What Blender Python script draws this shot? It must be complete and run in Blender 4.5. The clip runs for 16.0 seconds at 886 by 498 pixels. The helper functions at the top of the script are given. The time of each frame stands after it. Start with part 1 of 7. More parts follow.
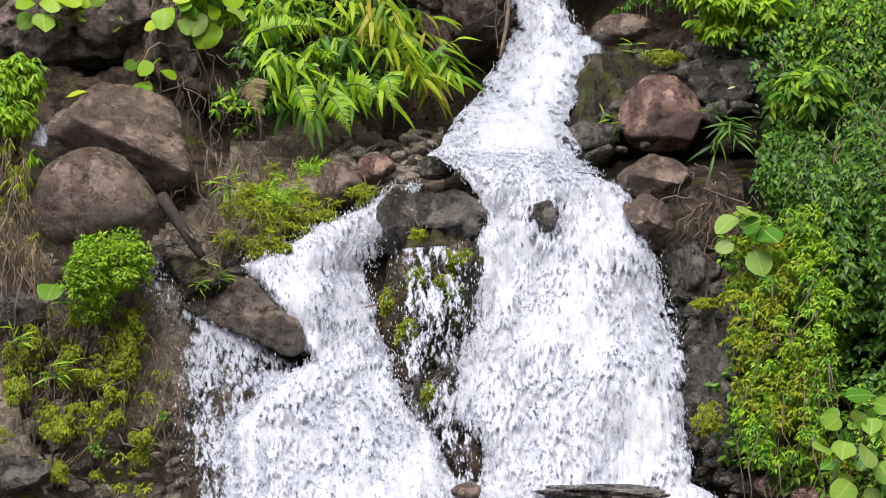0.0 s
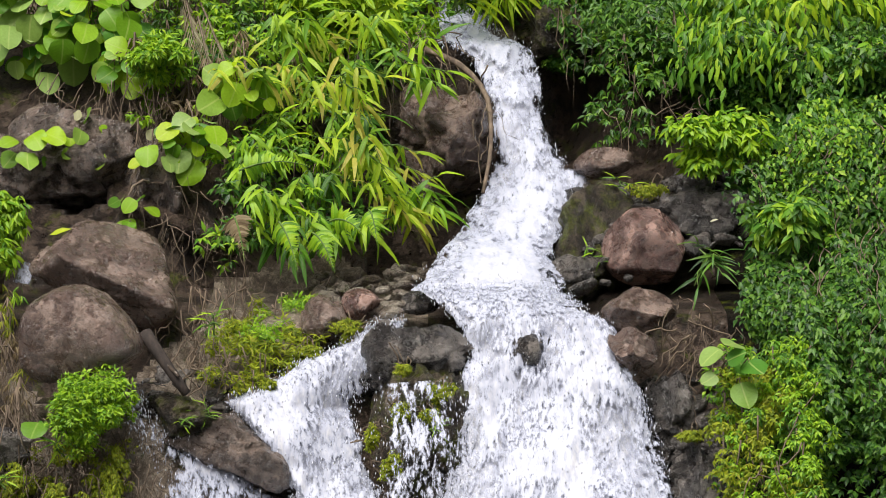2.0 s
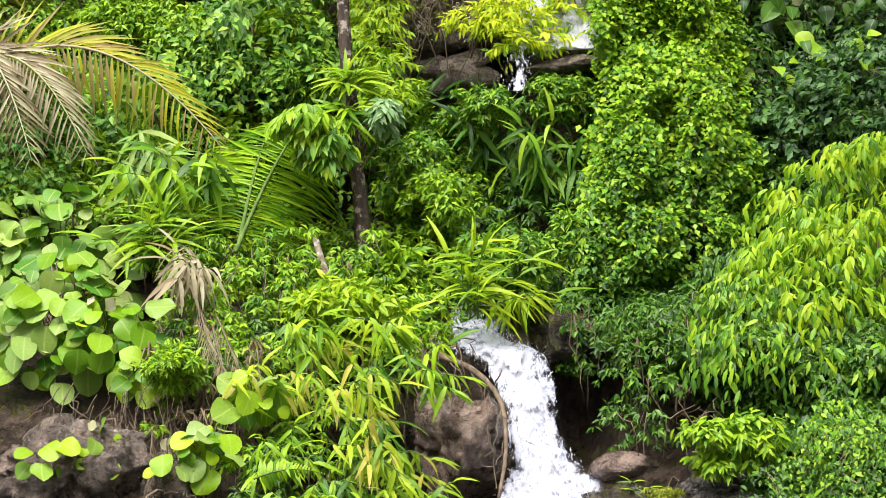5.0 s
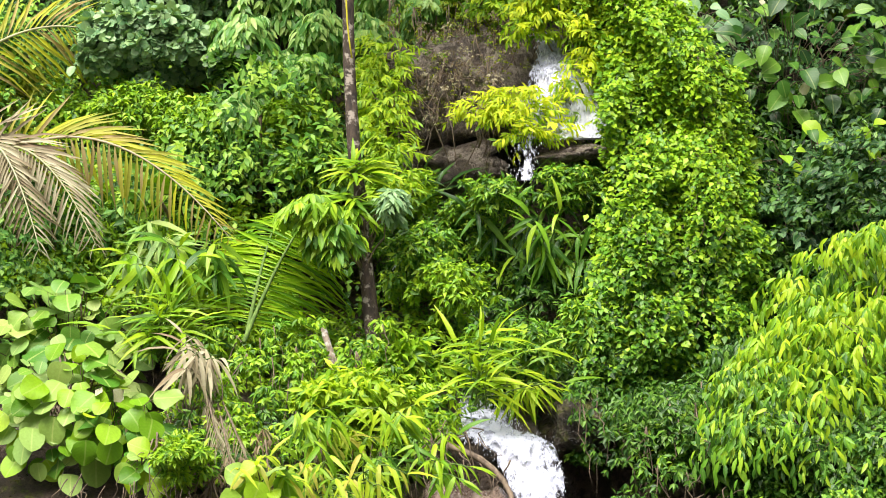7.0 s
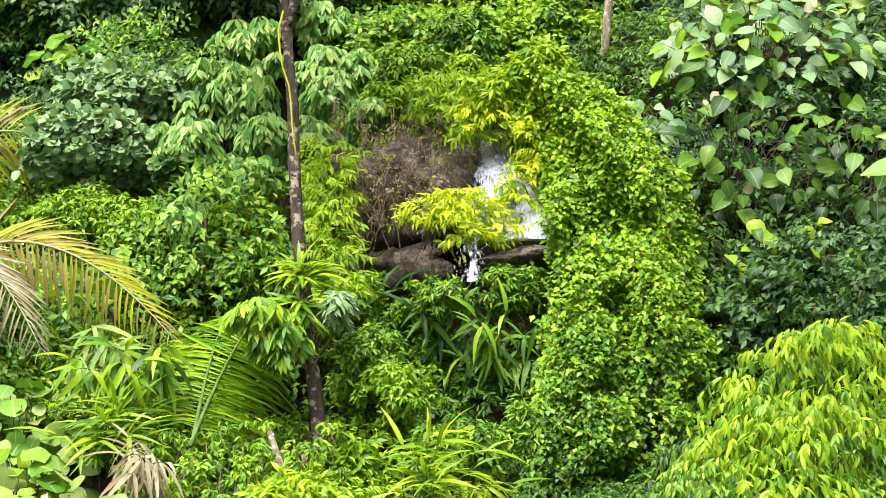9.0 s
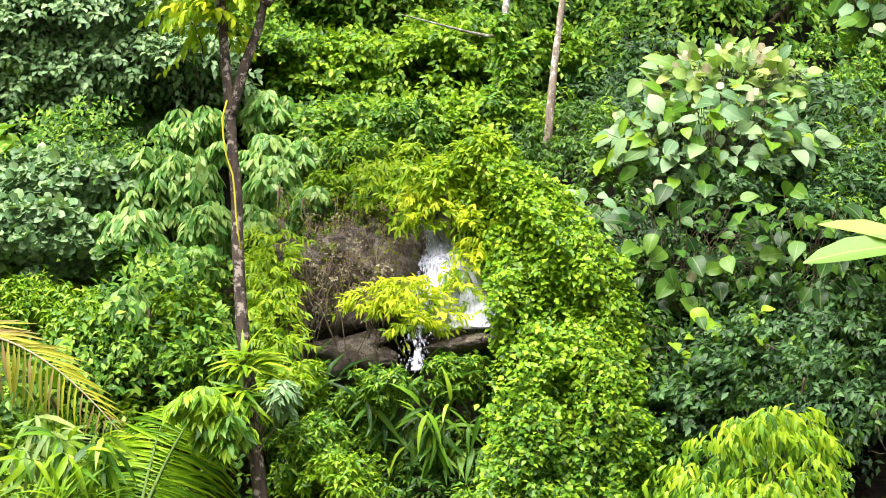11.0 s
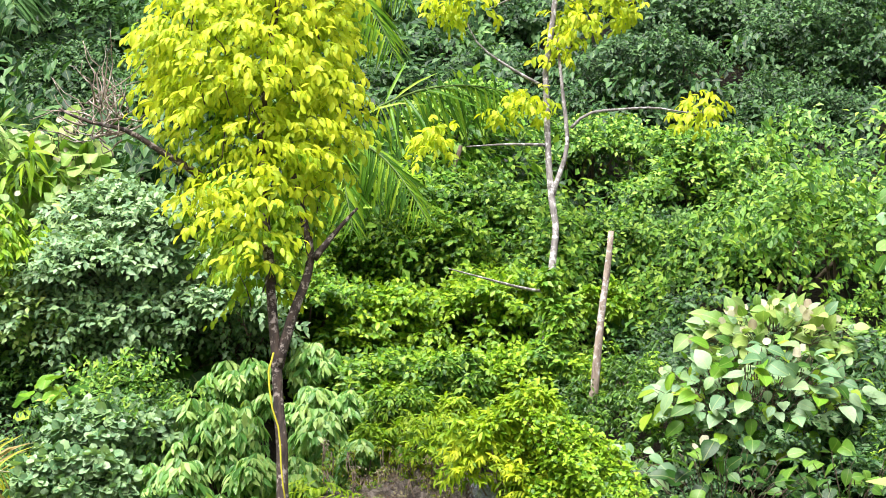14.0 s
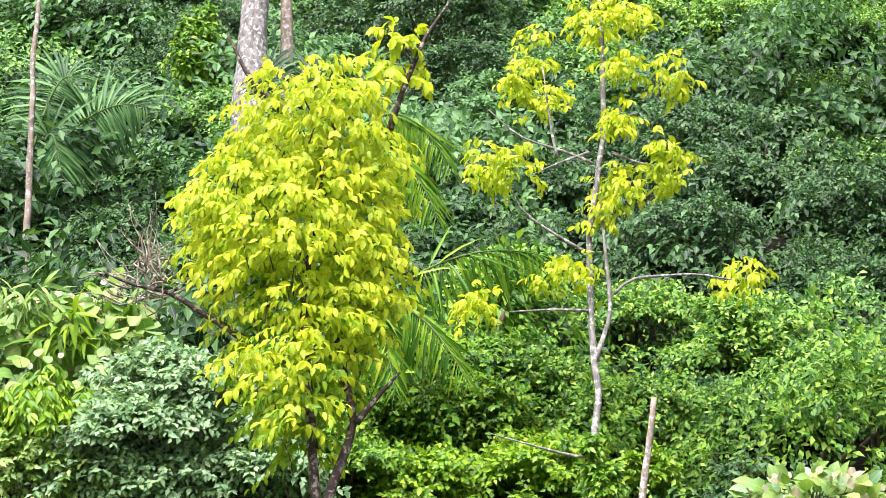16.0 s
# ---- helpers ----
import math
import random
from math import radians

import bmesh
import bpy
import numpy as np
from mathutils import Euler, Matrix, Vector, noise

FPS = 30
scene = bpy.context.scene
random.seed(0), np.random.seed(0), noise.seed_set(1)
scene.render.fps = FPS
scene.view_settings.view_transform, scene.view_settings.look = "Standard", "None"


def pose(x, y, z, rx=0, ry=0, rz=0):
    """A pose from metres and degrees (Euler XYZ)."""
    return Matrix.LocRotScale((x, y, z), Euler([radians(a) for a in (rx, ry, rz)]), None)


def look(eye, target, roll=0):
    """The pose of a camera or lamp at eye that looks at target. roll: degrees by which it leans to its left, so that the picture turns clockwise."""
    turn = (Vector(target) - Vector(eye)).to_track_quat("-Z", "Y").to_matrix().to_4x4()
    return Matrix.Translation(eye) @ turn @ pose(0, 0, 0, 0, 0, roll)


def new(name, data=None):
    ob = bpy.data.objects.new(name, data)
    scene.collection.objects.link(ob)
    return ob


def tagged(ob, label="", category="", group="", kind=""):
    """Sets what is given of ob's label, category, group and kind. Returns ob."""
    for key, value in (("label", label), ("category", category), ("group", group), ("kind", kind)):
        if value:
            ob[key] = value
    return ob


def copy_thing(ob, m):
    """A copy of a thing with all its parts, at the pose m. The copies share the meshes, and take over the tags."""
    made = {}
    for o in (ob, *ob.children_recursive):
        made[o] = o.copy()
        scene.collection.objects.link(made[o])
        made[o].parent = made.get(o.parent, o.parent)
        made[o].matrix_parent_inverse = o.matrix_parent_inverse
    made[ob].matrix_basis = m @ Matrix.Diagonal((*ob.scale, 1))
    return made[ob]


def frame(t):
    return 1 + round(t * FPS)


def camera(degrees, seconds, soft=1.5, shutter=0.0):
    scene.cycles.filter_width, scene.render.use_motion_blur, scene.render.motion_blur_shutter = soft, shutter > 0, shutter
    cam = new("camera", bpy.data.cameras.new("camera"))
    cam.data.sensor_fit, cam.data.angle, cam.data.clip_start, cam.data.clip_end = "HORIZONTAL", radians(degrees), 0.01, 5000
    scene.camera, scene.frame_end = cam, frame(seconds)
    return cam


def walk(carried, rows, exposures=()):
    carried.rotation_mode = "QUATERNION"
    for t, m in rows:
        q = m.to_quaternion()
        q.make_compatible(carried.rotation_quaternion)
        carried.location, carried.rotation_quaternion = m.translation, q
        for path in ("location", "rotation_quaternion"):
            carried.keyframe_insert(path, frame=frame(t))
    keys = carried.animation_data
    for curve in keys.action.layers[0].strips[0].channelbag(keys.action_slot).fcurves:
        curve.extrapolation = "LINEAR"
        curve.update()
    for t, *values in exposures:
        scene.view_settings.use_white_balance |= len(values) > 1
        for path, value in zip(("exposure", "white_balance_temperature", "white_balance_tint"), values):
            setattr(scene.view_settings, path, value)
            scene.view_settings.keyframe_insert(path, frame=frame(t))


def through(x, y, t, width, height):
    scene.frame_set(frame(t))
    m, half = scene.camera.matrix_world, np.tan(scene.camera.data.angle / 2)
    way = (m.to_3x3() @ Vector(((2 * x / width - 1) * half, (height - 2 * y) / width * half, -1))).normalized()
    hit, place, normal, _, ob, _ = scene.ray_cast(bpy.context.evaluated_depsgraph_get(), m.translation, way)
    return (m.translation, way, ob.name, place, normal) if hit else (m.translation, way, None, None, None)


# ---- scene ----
# A walker stands on the track below a hillside stream and tilts a long lens from its foot up the slope.
EYE = (0.0, 0.0, 1.6)
cam = camera(18.18, 16.0, soft=0.9)
# seconds, bearing to the right, elevation, lean to the right (degrees)
ROWS = [
    (0.0, 0.000, 0.000, 0.000),
    (0.5, 0.049, 1.301, 0.219),
    (1.0, 0.126, 2.151, 0.490),
    (1.5, 0.252, 2.402, 0.516),
    (2.0, 0.337, 2.783, 0.482),
    (2.5, 0.311, 3.593, 0.465),
    (3.0, 0.353, 4.223, 0.525),
    (3.5, 0.299, 4.816, 0.531),
    (4.0, 0.262, 5.915, 0.634),
    (4.5, 0.240, 7.799, 0.929),
    (4.7, 0.217, 8.427, 1.059),
    (6.8, -0.066, 10.664, 1.239),
    (7.0, 0.001, 10.968, 1.302),
    (7.5, 0.146, 11.589, 1.339),
    (8.0, 0.470, 12.073, 1.527),
    (8.5, 0.942, 12.548, 1.756),
    (9.0, 1.203, 13.039, 1.979),
    (9.2, 1.345, 13.187, 2.045),
    (11.3, 2.594, 15.205, 2.501),
    (11.5, 2.670, 15.464, 2.559),
    (12.0, 2.850, 16.048, 2.625),
    (12.5, 2.871, 17.088, 2.519),
    (13.0, 2.576, 18.174, 2.407),
    (13.5, 2.013, 19.421, 2.094),
    (14.0, 1.672, 20.105, 1.809),
    (14.5, 1.640, 20.839, 1.728),
    (15.0, 1.512, 21.507, 1.483),
    (15.5, 1.230, 22.395, 1.365),
    (16.0, 0.809, 23.536, 1.086),
]


def sight(bearing, rise):
    b, r = radians(bearing), radians(rise)
    return (EYE[0] + math.sin(b) * math.cos(r), EYE[1] + math.cos(b) * math.cos(r), EYE[2] + math.sin(r))


walk(cam, [(t, look(EYE, sight(b, r), -lean)) for t, b, r, lean in ROWS],
     exposures=[(0.0, 0.03, 6250, 12), (1.5, 0.03, 6250, 12), (3.5, 0.2, 6300, 12), (4.7, 0.62, 6350, 12), (7.0, 0.9, 6400, 12), (9.0, 0.97, 6350, 13), (12.0, 1.1, 6250, 15), (16.0, 1.15, 5900, 21)])

# ---------------------------------------------------------------- light
world = bpy.data.worlds.new("overcast_sky")
scene.world = world
world.use_nodes = True
wn, wl = world.node_tree.nodes, world.node_tree.links
sky = wn.new("ShaderNodeTexSky")
sky.sky_type = "NISHITA"
sky.sun_disc = False
sky.sun_elevation, sky.sun_rotation = radians(56), radians(201)
sky.dust_density, sky.air_density = 4.0, 1.0
pale = wn.new("ShaderNodeHueSaturation")
pale.inputs["Saturation"].default_value = 0.3
wl.new(sky.outputs[0], pale.inputs["Color"])
wl.new(pale.outputs[0], wn["Background"].inputs["Color"])
wn["Background"].inputs["Strength"].default_value = 0.06
sun = new("sun", bpy.data.lights.new("sun", "SUN"))
sun.data.energy, sun.data.angle, sun.data.color = 5.0, radians(50), (1.0, 0.95, 0.85)
sun.matrix_world = look((-7.7, -20.2, 32.0), (0, 0, 0))

# ---------------------------------------------------------------- materials


class Nodes:
    """Small helper for node materials."""

    def __init__(self, name):
        self.m = bpy.data.materials.new(name)
        self.m.use_nodes = True
        self.t = self.m.node_tree
        self.bsdf = self.t.nodes["Principled BSDF"]
        self.out = self.t.nodes["Material Output"]

    def add(self, kind, **inputs):
        n = self.t.nodes.new(kind)
        for k, v in inputs.items():
            self.put(n, k.replace("_", " "), v)
        return n

    def put(self, n, key, v):
        s = n.inputs[int(key[1:])] if key[0] == "i" and key[1:].isdigit() else n.inputs[key]
        if isinstance(v, bpy.types.NodeSocket):
            self.t.links.new(v, s)
        else:
            s.default_value = v

    def coords(self, scale=(1, 1, 1), kind="Object", rot=(0, 0, 0)):
        c = self.add("ShaderNodeTexCoord")
        m = self.add("ShaderNodeMapping", Vector=c.outputs[kind], Scale=scale, Rotation=rot)
        return m.outputs[0]

    def noise(self, vec, scale, detail=4, rough=0.55, distort=0.0):
        n = self.add("ShaderNodeTexNoise", Vector=vec, Scale=scale, Detail=detail, Roughness=rough, Distortion=distort)
        return n.outputs["Fac"]

    def ramp(self, fac, stops):
        r = self.add("ShaderNodeValToRGB", Fac=fac)
        e = r.color_ramp.elements
        while len(e) < len(stops):
            e.new(0.5)
        for el, (p, c) in zip(e, stops):
            el.position = p
            el.color = (*c, 1) if len(c) == 3 else (c[0], c[0], c[0], 1)
        return r.outputs["Color"]

    def mix(self, fac, a, b, blend="MIX"):
        n = self.t.nodes.new("ShaderNodeMix")
        n.data_type, n.blend_type = "RGBA", blend
        for key, v in ((0, fac), (6, a), (7, b)):
            if isinstance(v, bpy.types.NodeSocket):
                self.t.links.new(v, n.inputs[key])
            else:
                n.inputs[key].default_value = v if key == 0 else (*v, 1)
        return n.outputs[2]

    def math(self, op, a, b=0.0):
        n = self.t.nodes.new("ShaderNodeMath")
        n.operation = op
        for key, v in ((0, a), (1, b)):
            if isinstance(v, bpy.types.NodeSocket):
                self.t.links.new(v, n.inputs[key])
            else:
                n.inputs[key].default_value = v
        return n.outputs[0]

    def bump(self, height, strength=0.4, distance=0.02):
        b = self.add("ShaderNodeBump", Height=height, Strength=strength, Distance=distance)
        self.put(self.bsdf, "Normal", b.outputs[0])

    def set(self, **kw):
        for k, v in kw.items():
            self.put(self.bsdf, k.replace("_", " "), (*v, 1) if isinstance(v, tuple) and len(v) == 3 else v)
        return self


def rock_material(name, dark, mid, light, moss=0.0, wet=0.5, scale=1.0, stains=0.85, relief=0.06, gloss=0.5):
    n = Nodes(name)
    v = n.coords()
    big = n.noise(v, 2.2 * scale, 5, 0.62, 0.6)
    patch = n.noise(v, 8 * scale, 6, 0.7, 0.4)
    fine = n.noise(v, 30 * scale, 6, 0.7)
    grit = n.noise(v, 95 * scale, 3, 0.65)
    ridge = n.math("ABSOLUTE", n.math("SUBTRACT", n.noise(v, 2.4 * scale, 6, 0.7), 0.5))
    line = n.ramp(ridge, [(0.0, (0.0,)), (0.012, (1.0,))])
    col = n.ramp(n.math("ADD", n.math("MULTIPLY", big, 0.55), n.math("MULTIPLY", patch, 0.45)), [(0.38, dark), (0.49, mid), (0.60, light)])
    col = n.mix(n.ramp(fine, [(0.38, (0.9,)), (0.54, (0.0,))]), col, n.mix(0.8, col, dark))
    col = n.mix(n.ramp(grit, [(0.58, (0,)), (0.68, (0.42,))]), col, tuple(min(1, c * 1.7) for c in light))
    col = n.mix(n.math("MULTIPLY", n.math("SUBTRACT", 1.0, line), 0.75), col, tuple(c * 0.4 for c in dark))
    pale = n.noise(v, 2.6 * scale, 9, 0.68, 0.3)
    col = n.mix(n.ramp(pale, [(0.535, (0,)), (0.56, (0.75,)), (0.66, (0.25,))]), col, n.mix(fine, light, tuple(min(1, c * 1.45) for c in light)))
    stain = n.noise(n.coords((1.0, 1.0, 0.5)), 3.3 * scale, 8, 0.7)
    col = n.mix(n.ramp(stain, [(0.36, (stains,)), (0.46, (0.0,))]), col, n.mix(fine, tuple(c * 0.6 for c in dark), dark))
    if moss:
        mm = n.noise(v, 3.4 * scale, 6, 0.7)
        col = n.mix(n.ramp(mm, [(0.60 - 0.25 * moss, (0,)), (0.70 - 0.2 * moss, (0.9,))]), col,
                    n.ramp(fine, [(0.3, (0.03, 0.04, 0.008)), (0.5, (0.10, 0.12, 0.012)), (0.7, (0.22, 0.24, 0.02))]))
    n.set(Base_Color=col, Roughness=n.ramp(patch, [(0.35, (0.6 - 0.42 * wet,)), (0.65, (0.85 - 0.45 * wet,))]))
    n.put(n.bsdf, "Specular IOR Level", gloss)
    crack = n.ramp(n.math("ABSOLUTE", n.math("SUBTRACT", n.noise(v, 7 * scale, 5, 0.65, 0.5), 0.5)), [(0.0, (0.0,)), (0.02, (1.0,))])
    h = n.math("ADD", n.math("MULTIPLY", fine, 0.8), n.math("ADD", n.math("MULTIPLY", patch, 1.1), n.math("MULTIPLY", grit, 0.35)))
    n.bump(n.math("ADD", h, n.math("ADD", n.math("MULTIPLY", line, 0.25), n.math("MULTIPLY", crack, 0.15))), 1.0, relief)
    return n.m


def leaf_material(name, colours, gloss=0.32, through=0.25, veins=0.2, glow=1.3):
    """Leaves: the colour varies leaf by leaf, with a pale midrib, and light comes through them."""
    n = Nodes(name)
    g = n.add("ShaderNodeNewGeometry")
    oi = n.add("ShaderNodeObjectInfo")
    rnd = n.math("FRACT", n.math("ADD", g.outputs["Random Per Island"], oi.outputs["Random"]))
    k = len(colours)
    col = n.ramp(rnd, [((i + 0.5) / k, c) for i, c in enumerate(colours)])
    uv = n.add("ShaderNodeUVMap")
    sep = n.add("ShaderNodeSeparateXYZ", Vector=uv.outputs[0])
    mid = n.math("ABSOLUTE", n.math("SUBTRACT", sep.outputs[0], 0.5))
    side = n.math("SINE", n.math("MULTIPLY", n.math("SUBTRACT", sep.outputs[1], n.math("MULTIPLY", mid, 0.7)), 48.0))
    rib = n.math("ADD", n.math("LESS_THAN", mid, 0.03), n.math("MULTIPLY", n.math("GREATER_THAN", side, 0.95), 0.2))
    patch = n.noise(n.coords(), 9.0, 4)
    col = n.mix(n.math("MULTIPLY", rib, veins), col, (0.55, 0.62, 0.2))
    col = n.mix(n.ramp(patch, [(0.35, (0.0,)), (0.75, (0.35,))]), col, n.mix(1.0, col, (0.55, 0.5, 0.35), "MULTIPLY"))
    n.set(Base_Color=col, Roughness=gloss + 0.1)
    n.put(n.bsdf, "Specular IOR Level", 0.3)
    n.bump(n.math("ADD", n.math("MULTIPLY", side, 0.12), n.math("MULTIPLY", patch, 2.0)), 0.25, 0.004)
    tr = n.add("ShaderNodeBsdfTranslucent", Color=n.mix(1.0, col, (glow, glow, 0.55), "MULTIPLY"))
    mx = n.add("ShaderNodeMixShader", Fac=through, i1=n.bsdf.outputs[0], i2=tr.outputs[0])
    n.put(n.out, "Surface", mx.outputs[0])
    return n.m


def bark_material(name, a, b, lichen=None):
    n = Nodes(name)
    v = n.coords((1, 1, 0.35))
    f = n.noise(v, 16, 6, 0.65)
    col = n.ramp(f, [(0.35, a), (0.65, b)])
    if lichen:
        col = n.mix(n.ramp(n.noise(n.coords(), 13, 5, 0.7), [(0.53, (0,)), (0.60, (0.85,))]), col, lichen)
    n.set(Base_Color=col, Roughness=0.85)
    n.bump(f, 0.8, 0.02)
    return n.m


def water_material(name, cover, drawn=0.32, size=34, torn=0.85):
    """Torn white water: foam with small drawn-out flecks and gaps that show the wet rock behind."""
    n = Nodes(name)
    patch = n.noise(n.coords((1, 0.7, 0.4)), 3.6, 3, 0.6)
    fleck = n.noise(n.coords((1, 0.6, drawn)), size, 3, 0.6, 0.3)
    tiny = n.noise(n.coords((1, 1, 0.5)), 70, 2, 0.6, 0.2)
    at = n.add("ShaderNodeAttribute")
    at.attribute_name = "cover"
    body = n.math("ADD", n.math("MULTIPLY", fleck, torn), n.math("ADD", n.math("MULTIPLY", tiny, 0.22), n.math("MULTIPLY", patch, 0.83)))
    level = n.math("ADD", body, n.math("ADD", at.outputs["Fac"], cover))
    alpha = n.ramp(level, [(0.54, (0.0,)), (0.68, (1.0,))])
    col = n.ramp(level, [(0.58, (0.36, 0.38, 0.48)), (0.70, (0.45, 0.47, 0.57)), (0.82, (0.54, 0.55, 0.63)), (0.96, (0.64, 0.64, 0.68))])
    n.set(Base_Color=col, Roughness=0.5, Alpha=alpha)
    n.bump(n.math("ADD", fleck, n.math("MULTIPLY", tiny, 0.2)), 0.14, 0.03)
    return n.m


ROCK_BED = rock_material("bedrock", (0.018, 0.0125, 0.010), (0.075, 0.052, 0.039), (0.18, 0.13, 0.098), moss=0.15, wet=0.85, scale=1.5)
ROCK_WET = rock_material("wet_rock", (0.018, 0.015, 0.014), (0.066, 0.056, 0.051), (0.20, 0.175, 0.155), wet=1.0, scale=1.7, relief=0.028, gloss=1.0)
ROCK_BROWN = rock_material("brown_boulder", (0.060, 0.035, 0.026), (0.135, 0.083, 0.062), (0.28, 0.20, 0.16), wet=1.0, scale=1.5, stains=0.3, relief=0.02, gloss=1.0)
ROCK_RED = rock_material("red_boulder", (0.055, 0.025, 0.020), (0.14, 0.070, 0.055), (0.40, 0.25, 0.20), wet=1.0, scale=1.6, stains=0.4, relief=0.016, gloss=1.0)
ROCK_MOSS = rock_material("mossy_rock", (0.025, 0.021, 0.017), (0.09, 0.07, 0.052), (0.22, 0.175, 0.13), moss=0.5, wet=0.8, scale=1.7)
ROCK_MUD = rock_material("muddy_rock", (0.040, 0.029, 0.023), (0.115, 0.082, 0.064), (0.24, 0.18, 0.145), wet=1.0, scale=1.6, stains=0.5, relief=0.026, gloss=1.0)
EARTH = rock_material("earth_bank", (0.121, 0.088, 0.065), (0.342, 0.268, 0.202), (0.620, 0.513, 0.406), moss=0.12, wet=0.7, scale=2.4, stains=0.3, relief=0.05)
BANK_STONE = rock_material("bank_stone", (0.128, 0.097, 0.074), (0.356, 0.282, 0.221), (0.620, 0.548, 0.449), moss=0.1, wet=0.85, scale=2.6, stains=0.3, relief=0.045)
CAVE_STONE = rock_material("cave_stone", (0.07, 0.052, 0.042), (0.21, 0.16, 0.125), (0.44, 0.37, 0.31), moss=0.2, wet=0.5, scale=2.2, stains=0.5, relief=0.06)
# soil near black, so it also reads as shade in gaps between leaves
SHADE_SOIL = rock_material("shade_dark_hill_soil", (0.008, 0.007, 0.005), (0.018, 0.015, 0.010), (0.03, 0.025, 0.016), moss=0.1, wet=0.1, gloss=0.1)
GRAVEL = rock_material("track_gravel", (0.06, 0.055, 0.05), (0.14, 0.13, 0.11), (0.24, 0.22, 0.2), wet=0.2)
FOAM = water_material("white_water", -0.145)
STREAM = water_material("smooth_white_water", 0.03, 0.16, 19, 0.6)
THIN = water_material("thin_white_water", -0.32)
VEIL = water_material("veil_of_water", -0.42)
SPRAY = Nodes("spray").set(Base_Color=(0.58, 0.59, 0.66), Roughness=0.3).m

LEAF_LIME = leaf_material("lime_leaf", [(0.085, 0.22, 0.007), (0.19, 0.39, 0.010), (0.36, 0.54, 0.016), (0.25, 0.45, 0.012)])
LEAF_HEART = leaf_material("heart_leaf", [(0.075, 0.22, 0.02), (0.14, 0.31, 0.03), (0.24, 0.40, 0.045), (0.27, 0.41, 0.10)], 0.3, 0.22, 0.35)
LEAF_MID = leaf_material("mid_green_leaf", [(0.039, 0.130, 0.010), (0.101, 0.270, 0.014), (0.179, 0.380, 0.020), (0.302, 0.470, 0.024)])
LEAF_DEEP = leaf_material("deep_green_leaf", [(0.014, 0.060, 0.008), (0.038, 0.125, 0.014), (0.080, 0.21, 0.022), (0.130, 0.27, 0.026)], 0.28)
LEAF_GREY = leaf_material("grey_green_leaf", [(0.11, 0.235, 0.10), (0.19, 0.35, 0.16), (0.33, 0.49, 0.26), (0.24, 0.40, 0.15)], 0.34, 0.2, 0.25)
LEAF_YELLOW = leaf_material("yellow_leaf", [(0.36, 0.49, 0.006), (0.56, 0.67, 0.010), (0.72, 0.76, 0.022), (0.48, 0.61, 0.008)], 0.42, 0.38, 0.25)
LEAF_MOSS = leaf_material("moss_leaf", [(0.10, 0.15, 0.006), (0.24, 0.32, 0.010), (0.40, 0.46, 0.015), (0.25, 0.27, 0.012)], 0.5)
# dark leaf kind, deepened further to stand in for shade among the crowns
FOREST_SHADE_DARK = leaf_material("shade_dark_forest_leaf", [(0.010, 0.045, 0.014), (0.026, 0.090, 0.026), (0.055, 0.15, 0.042), (0.105, 0.23, 0.066)], 0.38)
FOREST_FRESH = leaf_material("fresh_forest_leaf", [(0.030, 0.11, 0.012), (0.085, 0.24, 0.022), (0.185, 0.40, 0.04), (0.330, 0.52, 0.06)], 0.38)
# grey-green leaf, with some blue of distance haze put into its colour
FOREST_GREY = leaf_material("grey_forest_leaf", [(0.036, 0.115, 0.038), (0.085, 0.215, 0.065), (0.175, 0.36, 0.115), (0.125, 0.285, 0.08)], 0.4)
FOREST_SOFT = leaf_material("soft_forest_leaf", [(0.034, 0.12, 0.022), (0.09, 0.24, 0.04), (0.18, 0.39, 0.075), (0.29, 0.49, 0.11)], 0.4)
LEAF_GLOSS = leaf_material("glossy_leaf", [(0.09, 0.26, 0.045), (0.19, 0.42, 0.085), (0.33, 0.56, 0.15), (0.44, 0.62, 0.17)], 0.22, 0.3)
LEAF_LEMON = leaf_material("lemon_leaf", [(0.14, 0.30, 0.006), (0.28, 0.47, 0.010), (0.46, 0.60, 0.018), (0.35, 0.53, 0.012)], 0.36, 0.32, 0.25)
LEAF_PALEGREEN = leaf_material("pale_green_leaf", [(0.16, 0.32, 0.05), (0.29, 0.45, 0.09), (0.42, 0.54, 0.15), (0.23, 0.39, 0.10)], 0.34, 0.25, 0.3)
LEAF_STRAP = leaf_material("strap_leaf", [(0.16, 0.32, 0.015), (0.34, 0.52, 0.02), (0.55, 0.66, 0.04), (0.42, 0.60, 0.025), (0.58, 0.52, 0.10)], 0.36, 0.45, 0.25)
LEAF_DRY = leaf_material("dry_leaf", [(0.16, 0.11, 0.06), (0.26, 0.20, 0.12), (0.34, 0.27, 0.17), (0.12, 0.08, 0.045)], 0.7, 0.15)
LEAF_STRAW = leaf_material("straw_leaf", [(0.30, 0.25, 0.16), (0.42, 0.37, 0.25), (0.52, 0.48, 0.34), (0.22, 0.16, 0.10)], 0.7, 0.1)
LEAF_PALE = leaf_material("pale_shoot", [(0.50, 0.50, 0.30), (0.60, 0.58, 0.42), (0.5, 0.42, 0.3)], 0.55, 0.3)
LEAF_PALM_OLD = leaf_material("old_palm_leaf", [(0.36, 0.36, 0.05), (0.46, 0.48, 0.05), (0.60, 0.60, 0.03), (0.42, 0.32, 0.14)], 0.5, 0.35)
BARK_LICHEN = bark_material("lichened_bark", (0.09, 0.08, 0.07), (0.32, 0.30, 0.27), (0.66, 0.65, 0.62))
STEM_YELLOW = bark_material("yellow_stem", (0.35, 0.34, 0.01), (0.55, 0.5, 0.02))
